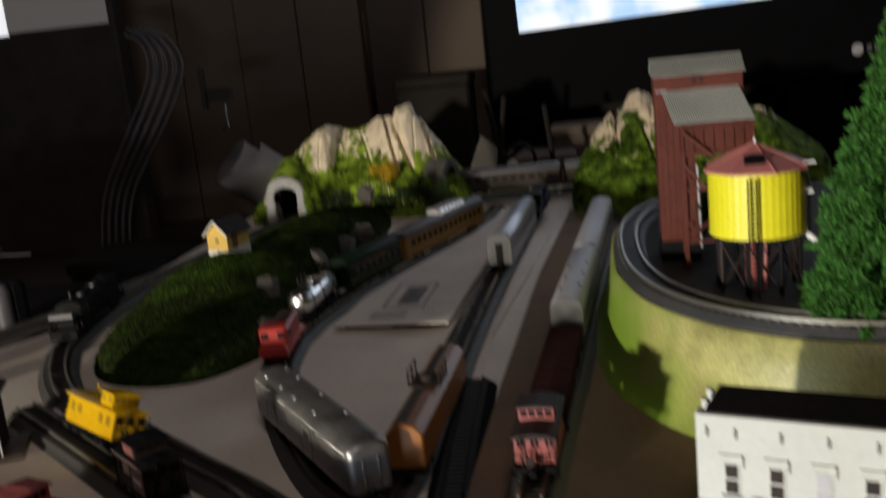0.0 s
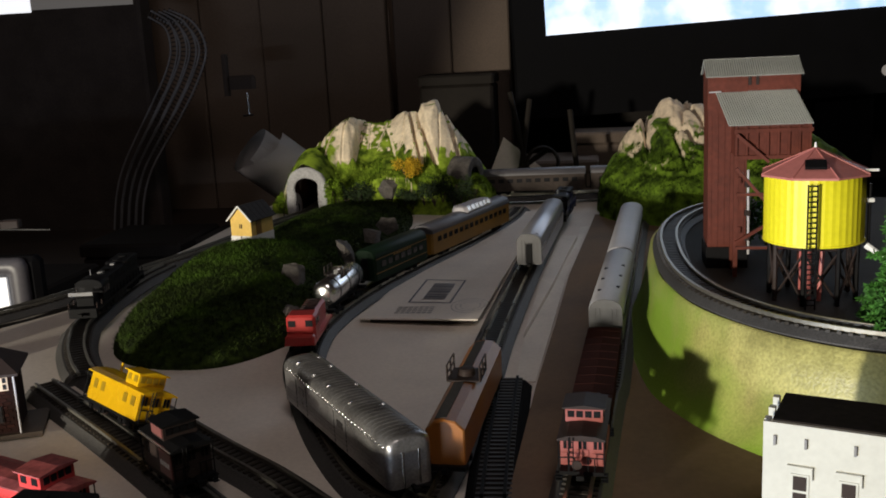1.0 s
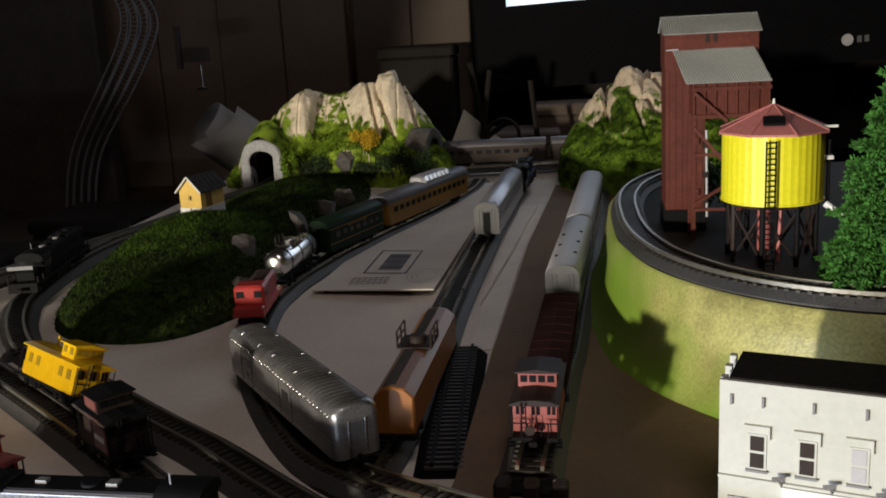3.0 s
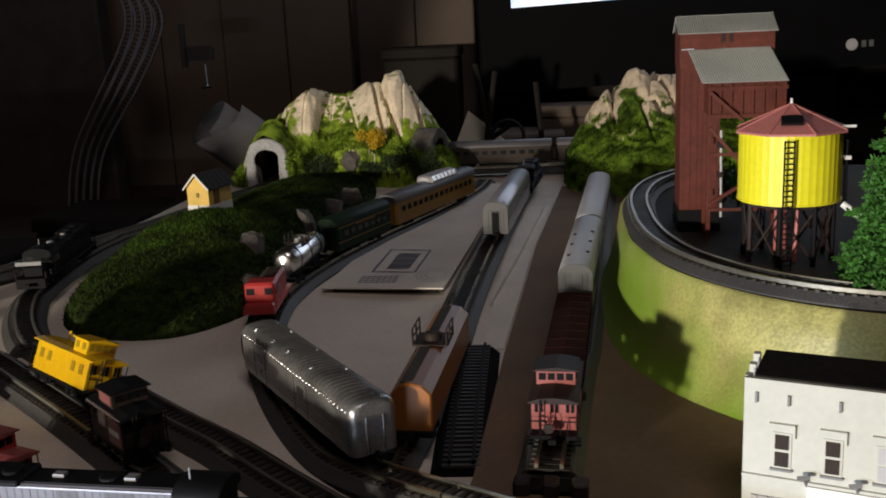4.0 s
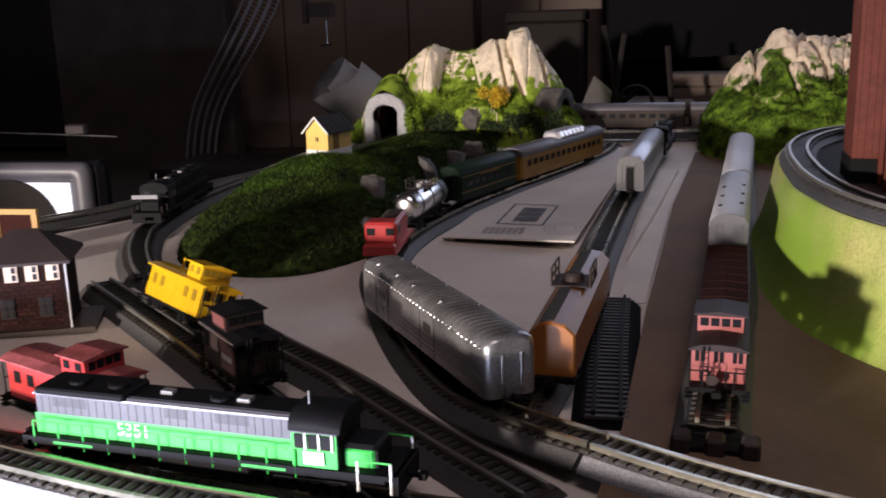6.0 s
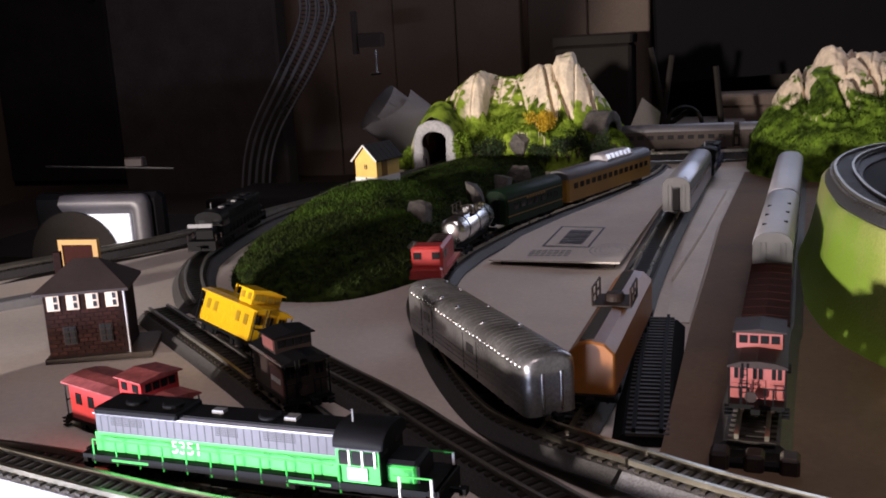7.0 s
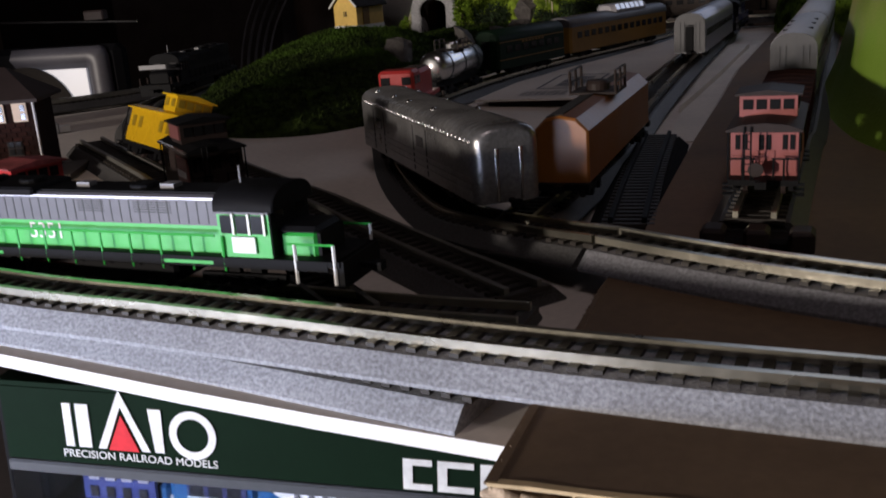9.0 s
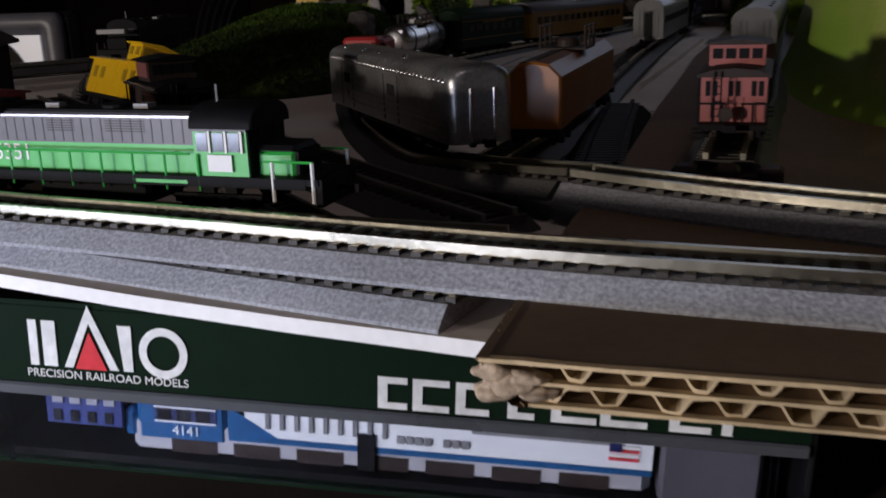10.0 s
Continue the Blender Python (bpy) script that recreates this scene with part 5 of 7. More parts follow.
    nose = part("short_nose", mesh_box(cx1 + 0.0003, h - 0.0070, -0.0058, 0.0058, 0.0084, 0.0140, c=0.0010), body, root)
    part("nose_top", mesh_box(cx1 + 0.0003, h - 0.0066, -0.0060, 0.0060, 0.0139, 0.0152, c=0.0010), roof, nose, "black top of the nose")
    part("nose_panel", mesh_box(h - 0.0071, h - 0.0062, -0.0056, 0.0056, 0.0086, 0.0138), roof, nose)
    for x, mt in ((-h, body), (h, body)):
        s = 1 if x > 0 else -1
        part("pilot", mesh_box(x - 0.0008, x + 0.0008, -w, w, 0.0022, 0.0084), "black", root)
        coupler(root, x, s)
    for s in (-1, 1):
        y = s * (w + 0.0002)
        n = 11
        for i in range(n):
            x = -h + 0.004 + (length - 0.034) * i / (n - 1)
            bm = bmesh.new()
            tube(bm, (x, y, 0.0050), (x, y, 0.0135), 0.00032, 5)
            part("stanchion", bm, body, root)
        bm = bmesh.new()
        tube(bm, (-h + 0.004, y, 0.0135), (h - 0.032, y, 0.0135), 0.00030, 5)
        tube(bm, (h - 0.013, y, 0.0122), (h - 0.001, y, 0.0122), 0.00030, 5)
        part("handrail", bm, body, root)
        for x in (h - 0.0012, h - 0.011):
            bm = bmesh.new()
            tube(bm, (x, y, 0.0030), (x, y, 0.0122), 0.00045, 6)
            part("grab_rail", bm, bright, root)
        part("side_sill", mesh_box(-h + 0.003, h - 0.003, y - 0.0003, y + 0.0003, 0.0060, 0.0084), "black", root)
        for x in (-h + 0.018, h - 0.040):
            part("step_plate", mesh_box(x - 0.007, x + 0.007, y - 0.0004, y + 0.0005, 0.0066, 0.0074), body, root)
        if number:
            pixels_text(root, number, 0.0058, pose(-h + 0.038, s * (hw + 0.00015), 0.0122, 90, 0, 0 if s < 0 else 180), "white", "road_number")
    part("fuel_tank", mesh_box(-0.016, 0.016, -0.0078, 0.0078, 0.0012, 0.0062, c=0.001), "black", root)
    for x in (-h + 0.022, h - 0.024):
        truck(root, x)
        truck(root, x - 0.006)
    for x in (-h + 0.016, -h + 0.030, 0.004):
        bm = bmesh.new()
        lathe(bm, [(0.0036, 0), (0.0036, 0.0009), (0.003, 0.0012), (0.0001, 0.0012)], 16, (x, 0, 0.0226 if x > -h + 0.037 else 0.0235))
        part("roof_fan", bm, roof, root)
    part("exhaust", mesh_box(-0.016, -0.012, -0.0014, 0.0014, 0.0226, 0.0238), "grey", root)
    part("roof_box", mesh_box(0.010, 0.014, -0.0018, 0.0018, 0.0226, 0.0238), "grey", root)
    bm = bmesh.new()
    tube(bm, (cx0 + 0.003, -0.002, 0.0243), (cx0 + 0.003, -0.002, 0.0285), 0.0003, 5)
    part("aerial", bm, "grey", cab)
    return root


RT = RAIL_TOP
baggage_car(chord(-0.0970, 0.4800, -0.0205, 0.3780, gz(-0.06) + RT + 0.0008), 0.1280)
chamfered_car(chord(-0.0093, 0.3950, -0.0046, 0.5060, 0.0050 + RT), 0.110)
straight_car = passenger_car(chord(0.0015, 0.742, 0.0130, 0.915, 0.0092 + RT), "silver smooth-sided passenger car on the straight track", 0.166, "silver", "silver", end="black")
hood_engine(chord(0.0225, 1.015, 0.0145, 0.922, 0.0101 + RT), "dark blue diesel engine coupled to a silver car", "navy", "navy", "black", 0.085, stripe=False, fine="navy", bright="grey")
passenger_car(chord(0.0690, 0.6905, 0.0830, 0.8740, 0.0087 + RT + 0.0012), "pale grey passenger car on the siding", 0.183, "silver", "roof_grey", vents=0)
c2 = passenger_car(chord(0.0578, 0.5530, 0.0686, 0.6860, 0.0087 + RT + 0.0012), "pale grey passenger car with dark roof hatches", 0.132, "silver", "roof_grey", vents=0, end="end_grey")
for i in range(3):
    for s in (-1, 1):
        part("roof_hatch", mesh_box(-0.0420 + i * 0.027 - s * 0.004, -0.0390 + i * 0.027 - s * 0.004, s * 0.0050 - 0.0010, s * 0.0050 + 0.0010, 0.0262, 0.0284), "black", c2)


def end_wall(car, x, door=True, w=0.0093, crown=0.0287, metal="end_grey"):
    """A plain grey end, darker than the silver body for the shade on it, with two upright ribs and a dark doorway."""
    bm = bmesh.new()
    extrude(bm, roofline(w, 0.0050, 0.0214, crown, 10, 2.4), x - 0.0006, x)
    plate = part("end_wall", bm, metal, car, "ribbed end wall")
    for y in (-0.0058, -0.0034, 0.0034, 0.0058):
        part("end_rib", mesh_box(x - 0.0011, x - 0.0006, y - 0.0004, y + 0.0004, 0.0056, 0.0235), metal, plate)
    if door:
        part("doorway", mesh_box(x - 0.0018, x - 0.0006, -0.0022, 0.0022, 0.0056, 0.0205), "black", plate)


# Both near ends carry their shade in the darker grey.
end_wall(c2, -0.0672, False)
end_wall(straight_car, -0.0836, metal="end_grey")


def flat_roof_car(m, length):
    root = thing("box_car", m, "low dark brown covered freight car behind a caboose", "train car", "freight cars")
    h = length / 2
    body = part("body", mesh_box(-h, h, -0.0088, 0.0088, 0.0048, 0.0148), "brown", root)
    bm = bmesh.new()
    extrude(bm, [(-0.0092, 0.0146), (0.0092, 0.0146), (0.0092, 0.0152), (0.0, 0.0160), (-0.0092, 0.0152)], -h - 0.0005, h + 0.0005)
    cover = part("cover", bm, "brown", root)
    n = 9
    for i in range(n):
        x = -h + 0.006 + (length - 0.012) * i / (n - 1)
        bm = bmesh.new()
        extrude(bm, [(-0.0093, 0.0150), (0.0093, 0.0150), (0.0093, 0.0154), (0.0, 0.0162), (-0.0093, 0.0154)], x - 0.0003, x + 0.0003)
        part("cover_rib", bm, "brown", cover)
        for s in (-1, 1):
            part("side_rib", mesh_box(x - 0.0004, x + 0.0004, s * 0.0088 - 0.0003, s * 0.0088 + 0.0005, 0.0055, 0.0142), "brown", body)
    for s in (-1, 1):
        truck(root, s * (h - 0.013))
        coupler(root, s * h, s)


flat_roof_car(chord(0.0505, 0.4370, 0.0573, 0.5480, 0.0087 + RT), 0.107)
caboose(chord(0.0499, 0.4330, 0.0467, 0.3830, 0.0087 + RT) @ Matrix.Diagonal((0.87, 1.04, 0.96, 1)), "faded red bay caboose with a dark cupola roof", "pink", "soot", 0.054, shift=0.0, w=0.0085)
caboose(chord(-0.2030, 0.4623, -0.1558, 0.4269, 0.0149) @ pose(0, 0, 0, -22), "bright yellow cupola caboose, derailed and leaning over between two tracks", "yellow", "yellow", 0.060, shift=0.0125, w=0.0083, porch=0.0042, cup=0.0062, pane="mustard")
dark_caboose = caboose(chord(-0.1370, 0.3985, -0.1100, 0.3740, gz(-0.12) + 0.0008 + RT), "short dark maroon caboose with pale side lettering", "soot", "black", 0.036, shift=0.0, w=0.0086, porch=0.0030, cup=0.0060)
# Panels on one side only: its lit tone is put into the pink.
panel = part("letter_panel", mesh_box(0.0030, 0.0148, -0.0091, -0.0084, 0.0070, 0.0172), "lit_pink", dark_caboose, "side panel with lettering bars, pale red for the light on it")
for i in range(4):
    part("letter_bar", mesh_box(0.0045 + i * 0.0024, 0.0060 + i * 0.0024, -0.0094, -0.0088, 0.0110, 0.0130), "pale_ink", panel)
part("cupola_panel", mesh_box(-0.0055, 0.0055, -0.0079, -0.0072, 0.0218, 0.0262), "lit_pink", dark_caboose, "cupola side, pale red for the light on it")
# Chrome strip drawn as the highlight on this eave.
part("eave_strip", mesh_box(-0.0160, 0.0172, -0.0098, -0.0090, 0.0190, 0.0197), "chrome", dark_caboose, "chrome strip in place of a highlight along the eave")
caboose(chord(-0.2035, 0.3682, -0.1465, 0.3462, gz(-0.17, 0.35) + 0.0010), "red caboose with a dusty roof standing by the brick signal tower", "red", "dirty_red", 0.060, shift=0.013, porch=0.0045, cup=0.0065, stack=False)
hood_engine(chord(-0.1630, 0.3235, -0.0407, 0.3162, 0.0048 + RT), "bright green and grey six-axle diesel with a black cab roof", "green", "hood_grey", "black", 0.1225, "5351", fine="dull_steel")


def switcher(m):
    root = thing("switch_engine", m, "small red diesel switcher with a stepped hood", "locomotive", "engines")
    part("walkway", mesh_box(-0.030, 0.030, -0.0090, 0.0090, 0.0060, 0.0080), "red", root)
    part("hood", mesh_box(-0.026, 0.010, -0.0062, 0.0062, 0.0080, 0.0205, c=0.0016), "red", root)
    cab = part("cab", mesh_box(0.010, 0.024, -0.0088, 0.0088, 0.0080, 0.0228, c=0.0014), "red", root)
    for y in (-0.0052, 0.0052):
        part("cab_window", mesh_box(0.0238, 0.0244, y - 0.0022, y + 0.0022, 0.0160, 0.0198), "glass", cab)
    windows(cab, [0.014, 0.020], 0.0088, 0.0160, 0.0198, 0.0040)
    part("front_step", mesh_box(0.024, 0.0300, -0.0088, 0.0088, 0.0080, 0.0118, c=0.001), "red", root)
    bm = bmesh.new()
    for k in range(6):
        box(bm, -0.022 + k * 0.005, -0.0195 + k * 0.005, -0.0045, 0.0045, 0.0203, 0.0211)
    part("roof_grille", bm, "soot", root)
    for s in (-1, 1):
        truck(root, s * 0.018)
        coupler(root, s * 0.030, s)


switcher(chord(-0.1265, 0.6100, -0.1205, 0.5500, gz(-0.126, 0.58) + RT))
tank_car(chord(-0.1225, 0.6940, -0.1285, 0.6260, gz(-0.125, 0.66) + RT), "polished chrome tank car with a domed top", "chrome", 0.064, 0.0088, 0.0160)
green_coach = passenger_car(chord(-0.1180, 0.7050, -0.0915, 0.7850, gz(-0.105, 0.745) + RT), "dark green coach with a green roof", 0.082, "dark_green", "dark_green", group="coaches", name="coach")
for s in (-1, 1):
    for z in (0.0098, 0.0205):
        part("yellow_line", mesh_box(-0.040, 0.040, s * 0.0093 - 0.0002, s * 0.0093 + 0.0002, z, z + 0.0005), "coach", green_coach)
    for i in range(7):
        part("letter_bar", mesh_box(-0.014 + i * 0.004, -0.0115 + i * 0.004, s * 0.0093 - 0.0002, s * 0.0093 + 0.0004, 0.0190, 0.0202), "coach", green_coach)
dome_car = passenger_car(chord(-0.0895, 0.7910, -0.0385, 0.9400, gz(-0.06, 0.86) + RT), "yellow dome coach with a grey roof and glass dome", 0.155, "coach", "hood_grey", group="coaches", name="coach")


def glass_dome(root):
    bm = bmesh.new()
    extrude(bm, roofline(0.0080, 0.0270, 0.0285, 0.0330, 8, 2.4), -0.010, 0.045, 0.003)
    part("dome_frame", bm, "midgrey", root)
    for i in range(6):
        x = -0.004 + i * 0.0078
        for s in (-1, 1):
            bm = bmesh.new()
            extrude(bm, [(s * 0.0078, 0.0288), (s * 0.0084, 0.0288), (s * 0.0066, 0.0326), (s * 0.0060, 0.0326)][:: s], x - 0.0030, x + 0.0030)
            part("dome_pane", bm, "chrome", root, "shiny dome window")


glass_dome(dome_car)
# Silver cars in dark brown under a lighter roof: dim light put into colour.
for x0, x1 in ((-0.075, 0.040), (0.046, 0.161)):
    passenger_car(chord(x0, 1.098 + 0.05 * x0, x1, 1.098 + 0.05 * x1, 0.0125 + RT + 0.0005), "silver passenger car passing behind the yard, coloured dark for its shade", 0.115, "dim", "hood_grey", group="far train")


def streamliner(m, label, length=0.100):
    """A bulldog-nosed streamlined diesel with a red nose and lit head lamps."""
    root = thing("streamlined_engine", m, label, "locomotive", "far train")
    h, w = length / 2, 0.0092
    bm = bmesh.new()
    extrude(bm, roofline(w, 0.0050, 0.0205, 0.0262, 10, 2.4), -h, h - 0.020)
    shade_by_angle(part("body", bm, "dull_steel", root), 40)
    bm = bmesh.new()
    rings = []
    for k, (x, sc, top) in enumerate(((h - 0.020, 1.0, 0.0264), (h - 0.0135, 0.99, 0.0264), (h - 0.0125, 0.98, 0.0205), (h - 0.006, 0.93, 0.0195), (h - 0.002, 0.80, 0.0180), (h, 0.50, 0.0150))):
        rings.append([bm.verts.new((x, y, z)) for y, z in roofline(w * sc + 0.0002, 0.0048, 0.0048 + (top - 0.0048) * 0.70, top, 10, 2.4)])
    n = len(rings[0])
    for r, s in zip(rings, rings[1:]):
        for i in range(n):
            bm.faces.new((r[i], r[(i + 1) % n], s[(i + 1) % n], s[i]))
    bm.faces.new(rings[-1])
    bmesh.ops.recalc_face_normals(bm, faces=bm.faces)
    nose = part("nose", bm, "nose_red", root, "dark red rounded nose")
    for y in (-0.0036, 0.0036):
        part("windscreen", mesh_box(h - 0.0135, h - 0.0120, y - 0.003, y + 0.003, 0.0205, 0.0242), "glass", nose)
    for z, y in ((0.0172, 0.0), (0.0130, -0.004), (0.0130, 0.004)):
        bm = bmesh.new()
        tube(bm, (h - 0.004, y, z), (h + 0.0008, y, z), 0.0013, 10)
        part("head_lamp", bm, "lit_lamp", nose, "glowing orange head lamp")
    bm = bmesh.new()
    box(bm, h - 0.004, h + 0.001, -0.0075, 0.0075, 0.0018, 0.0050)
    part("pilot", bm, "silver", root)
    windows(root, [-0.02, 0.0, 0.015], w, 0.0150, 0.0180, 0.004)
    for s in (-1, 1):
        truck(root, s * (h - 0.022))
    return root


streamliner(chord(-0.2530, 1.1830, -0.2540, 1.0750, gz(-0.265, 1.0) + RT + 0.0006), "red and silver streamlined diesel with glowing head lamps inside the tunnel", 0.108)
outer_engine = hood_engine(chord(-0.3035, 0.7060, -0.2840, 0.5970, gz(-0.29, 0.65) + RT + 0.0030), "black diesel engine on the outer track", "black", "black", "black", 0.110, stripe=False, fine="black", bright="soot")
part("number_board", mesh_box(0.0546, 0.0556, -0.0080, 0.0080, 0.0172, 0.0196), "grey", outer_engine, "grey plate across the engine front")


# ---- buildings on the mound and the plateau ----
def little_house(m):
    root = thing("toy_house", m, "small yellow house with a grey gable roof on the mound", "house")
    w, d, e, p = 0.0088, 0.0265, 0.0155, 0.0245
    bm = bmesh.new()
    extrude(bm, [(-w, 0.0030), (w, 0.0030), (w, e), (0, p - 0.0008), (-w, e)], 0, d)
    bmesh.ops.transform(bm, matrix=pose(0, 0, 0, 0, 0, 90), verts=bm.verts)
    walls = part("wall", bm, "cream", root)
    for s in (-1, 1):
        part("foundation", mesh_box(s * 0.0048 - 0.0042, s * 0.0048 + 0.0042, -0.0004, d + 0.0002, -0.008, 0.0031), "white", root, "white stone base")
        bm = bmesh.new()
        n = Vector((s * (p - e), 0, w)).normalized()
        a, b = Vector((s * (w + 0.0018), 0, e - 0.0018 * (p - e) / w)), Vector((0, 0, p))
        q = []
        for y in (-0.0020, d + 0.0020):
            for pt, off in ((a, 0), (b, 0), (b, 0.0008), (a, 0.0008)):
                q.append(bm.verts.new((pt.x + n.x * off, y, pt.z + n.z * off)))
        for f in ((0, 1, 2, 3), (7, 6, 5, 4), (0, 4, 5, 1), (1, 5, 6, 2), (2, 6, 7, 3), (3, 7, 4, 0)):
            bm.faces.new([q[k] for k in f])
        bmesh.ops.recalc_face_normals(bm, faces=bm.faces)
        rp = part("roof", bm, "slate_roof", root, "dark grey shingled roof slope")
        for k in range(5):
            y = 0.0015 + k * 0.0055
            t = bmesh.new()
            u0, u1 = a + n * 0.0008, b + n * 0.0008
            tube(t, (u0.x, y, u0.z), (u1.x, y, u1.z), 0.00025, 4)
            part("roof_batten", t, "slate_roof", rp)
        bm = bmesh.new()
        tube(bm, (a.x, -0.0021, a.z + 0.0003), (b.x, -0.0021, b.z + 0.0003), 0.0007, 5)
        part("barge_board", bm, "white", root)
    win = part("window", mesh_box(-0.0011, 0.0011, -0.0003, 0.0003, 0.0086, 0.0116), "soot", walls)
    part("window_bar", mesh_box(-0.0002, 0.0002, -0.0005, 0.0, 0.0086, 0.0116), "cream", win)
    part("side_door", mesh_box(w - 0.0003, w + 0.0004, 0.006, 0.012, 0.0032, 0.0135), "coach", walls)
    return root


little_house(at(-0.2225, 0.7345, 0.0462, -16) @ Matrix.Diagonal((1.10, 1.10, 1.10, 1)))


def corrugated_sheet(parent, p, u, v, n_ribs, name="roof", amp=0.00032, th=0.0004):
    """A corrugated sheet from the corner p along u, its ribs running along v."""
    p, u, v = Vector(p), Vector(u), Vector(v)
    n = u.cross(v).normalized()
    bm = bmesh.new()
    prev = None
    for i in range(n_ribs * 4 + 1):
        f = i / (n_ribs * 4)
        h = n * amp * math.sin(2 * math.pi * f * n_ribs)
        row = [bm.verts.new(p + u * f + h), bm.verts.new(p + u * f + v + h), bm.verts.new(p + u * f + v + h - n * th), bm.verts.new(p + u * f + h - n * th)]
        if prev:
            for k in range(4):
                bm.faces.new((prev[k], prev[(k + 1) % 4], row[(k + 1) % 4], row[k]))
        prev = row
    bmesh.ops.recalc_face_normals(bm, faces=bm.faces)
    return part(name, bm, "corrugated", parent, "grey corrugated metal sheet")


def coal_tower(m):
    """Coaling tower: shaft, head house with a corrugated gable roof, bin with battens under a lean-to roof, braced legs."""
    root = thing("coaling_tower", m, "barn-red wooden coaling tower with grey corrugated roofs", "tower")
    H = 0.1085
    part("shaft", mesh_box(0.0008, 0.0215, 0.0, 0.030, 0.012, H - 0.004), "barn", root)
    # Black block: the shadow on the lower shaft put into colour.
    part("shaft_base", mesh_box(0.0, 0.0225, -0.001, 0.031, 0.0, 0.012), "black", root, "black lower part of the shaft in place of a cast shadow")
    for i in range(6):
        x = 0.0025 + i * 0.0035
        part("plank_groove", mesh_box(x - 0.00025, x + 0.00025, -0.0003, 0.0, 0.012, H - 0.022), "barn", root)
    head = part("head_house", mesh_box(0.0004, 0.0488, 0.0005, 0.030, H - 0.020, H - 0.001), "barn", root)
    bm = bmesh.new()
    extrude(bm, [(0.0005, H - 0.001), (0.030, H - 0.001), (0.0152, H + 0.0062)], 0.0004, 0.0488)
    part("gable", bm, "barn", head)
    for x in (0.0225, 0.0265):
        part("vent_slot", mesh_box(x - 0.0008, x + 0.0008, 0.0, 0.0006, H - 0.0068, H - 0.0018), "soot", head)
    corrugated_sheet(root, (-0.0008, -0.0022, H - 0.0016), (0.0508, 0, 0), (0, 0.0174, 0.0085), 42)
    corrugated_sheet(root, (-0.0008, 0.0326, H - 0.0016), (0.0508, 0, 0), (0, -0.0174, 0.0085), 30)
    b0, b1 = H - 0.0470, H - 0.0250
    bin_ = part("coal_bin", mesh_box(0.0130, 0.0510, -0.0215, 0.0, b0 + 0.004, b1), "barn", root)
    for i in range(8):
        x = 0.0134 + i * 0.0053
        part("batten", mesh_box(x - 0.0006, x + 0.0006, -0.0225, -0.0214, b0 + 0.0045, b1), "barn", bin_)
    part("bin_beam", mesh_box(0.0122, 0.0518, -0.0232, -0.0222, b0 + 0.0165, b0 + 0.0185), "barn", bin_)
    part("bin_beam", mesh_box(0.0122, 0.0518, -0.0232, -0.0212, b0 + 0.0025, b0 + 0.0045), "barn", bin_)
    bm = bmesh.new()
    tube(bm, (0.0010, -0.0008, b1 + 0.0150), (0.0075, -0.0008, b1 + 0.0152), 0.0004, 6)
    part("roof_rod", bm, "midgrey", root, "thin pale rod at the roof corner")
    corrugated_sheet(root, (0.0090, -0.0275, b1 - 0.0008), (0.0420, 0, 0), (-0.0045, 0.0285, 0.0160), 34)
    for x in (0.0135, 0.0500):
        for y in (-0.0210, -0.0030):
            bm = bmesh.new()
            box(bm, x - 0.0011, x + 0.0011, y - 0.0011, y + 0.0011, 0.0, b0 + 0.004)
            part("leg", bm, "barn", root)
    for x0, z0, x1, z1 in ((0.0135, b1 - 0.0060, 0.0300, b1 - 0.0210), (0.0135, b0 - 0.002, 0.032, b0 - 0.024), (0.0500, b0 - 0.020, 0.0135, b0 - 0.042), (0.0135, b0 - 0.016, 0.0500, b0 - 0.016), (0.0135, b0 - 0.045, 0.0500, b0 - 0.045)):
        bm = bmesh.new()
        tube(bm, (x0, -0.0236, z0), (x1, -0.0236, z1), 0.0011, 4)
        part("brace", bm, "barn", root)
    bm = bmesh.new()
    tube(bm, (0.0228, -0.0015, 0.008), (0.0222, -0.0015, b0 - 0.006), 0.0007, 8)
    part("pipe", bm, "midgrey", root, "thin pale metal pipe")
    for z in (0.016, 0.030, 0.046):
        part("pipe_clip", mesh_box(0.0205, 0.0236, -0.0030, 0.0, z, z + 0.003), "soot", root)
    for z in (0.020, 0.048):
        bm = bmesh.new()
        box(bm, 0.0160, 0.0185, -0.0016, 0.0, z, z + 0.0035)
        part("hinge_block", bm, "barn", root)
    return root


coal_tower(at(0.1145, 0.5760, HILL_TOP, -1.5))


def water_tower(m):
    """Octagonal-roofed water tank on braced legs, with a ladder, hatch, riser pipe and spout."""
    root = thing("water_tower", m, "bright yellow water tower with maroon roof on black legs", "water tower")
    r, z0, z1 = 0.0232, 0.0290, 0.0628
    bm = bmesh.new()
    n = 84
    ring = []
    for z in (z0, z1):
        ring.append([bm.verts.new(((r + (0.00010 if i % 2 else -0.00006)) * math.cos(2 * math.pi * i / n), (r + (0.00010 if i % 2 else -0.00006)) * math.sin(2 * math.pi * i / n), z)) for i in range(n)])
    for i in range(n):
        bm.faces.new((ring[0][i], ring[0][(i + 1) % n], ring[1][(i + 1) % n], ring[1][i]))
    bm.faces.new(ring[0][::-1])
    bm.faces.new(ring[1])
    tank = part("tank", bm, "tank_yellow", root, "yellow vertical boards")
    for z in (z0 + 0.0003, z1 - 0.0012):
        bm = bmesh.new()
        lathe(bm, [(r + 0.0001, 0), (r + 0.0006, 0), (r + 0.0006, 0.0007), (r + 0.0001, 0.0007)], 48, (0, 0, z))
        part("hoop", bm, "tank_yellow", tank)
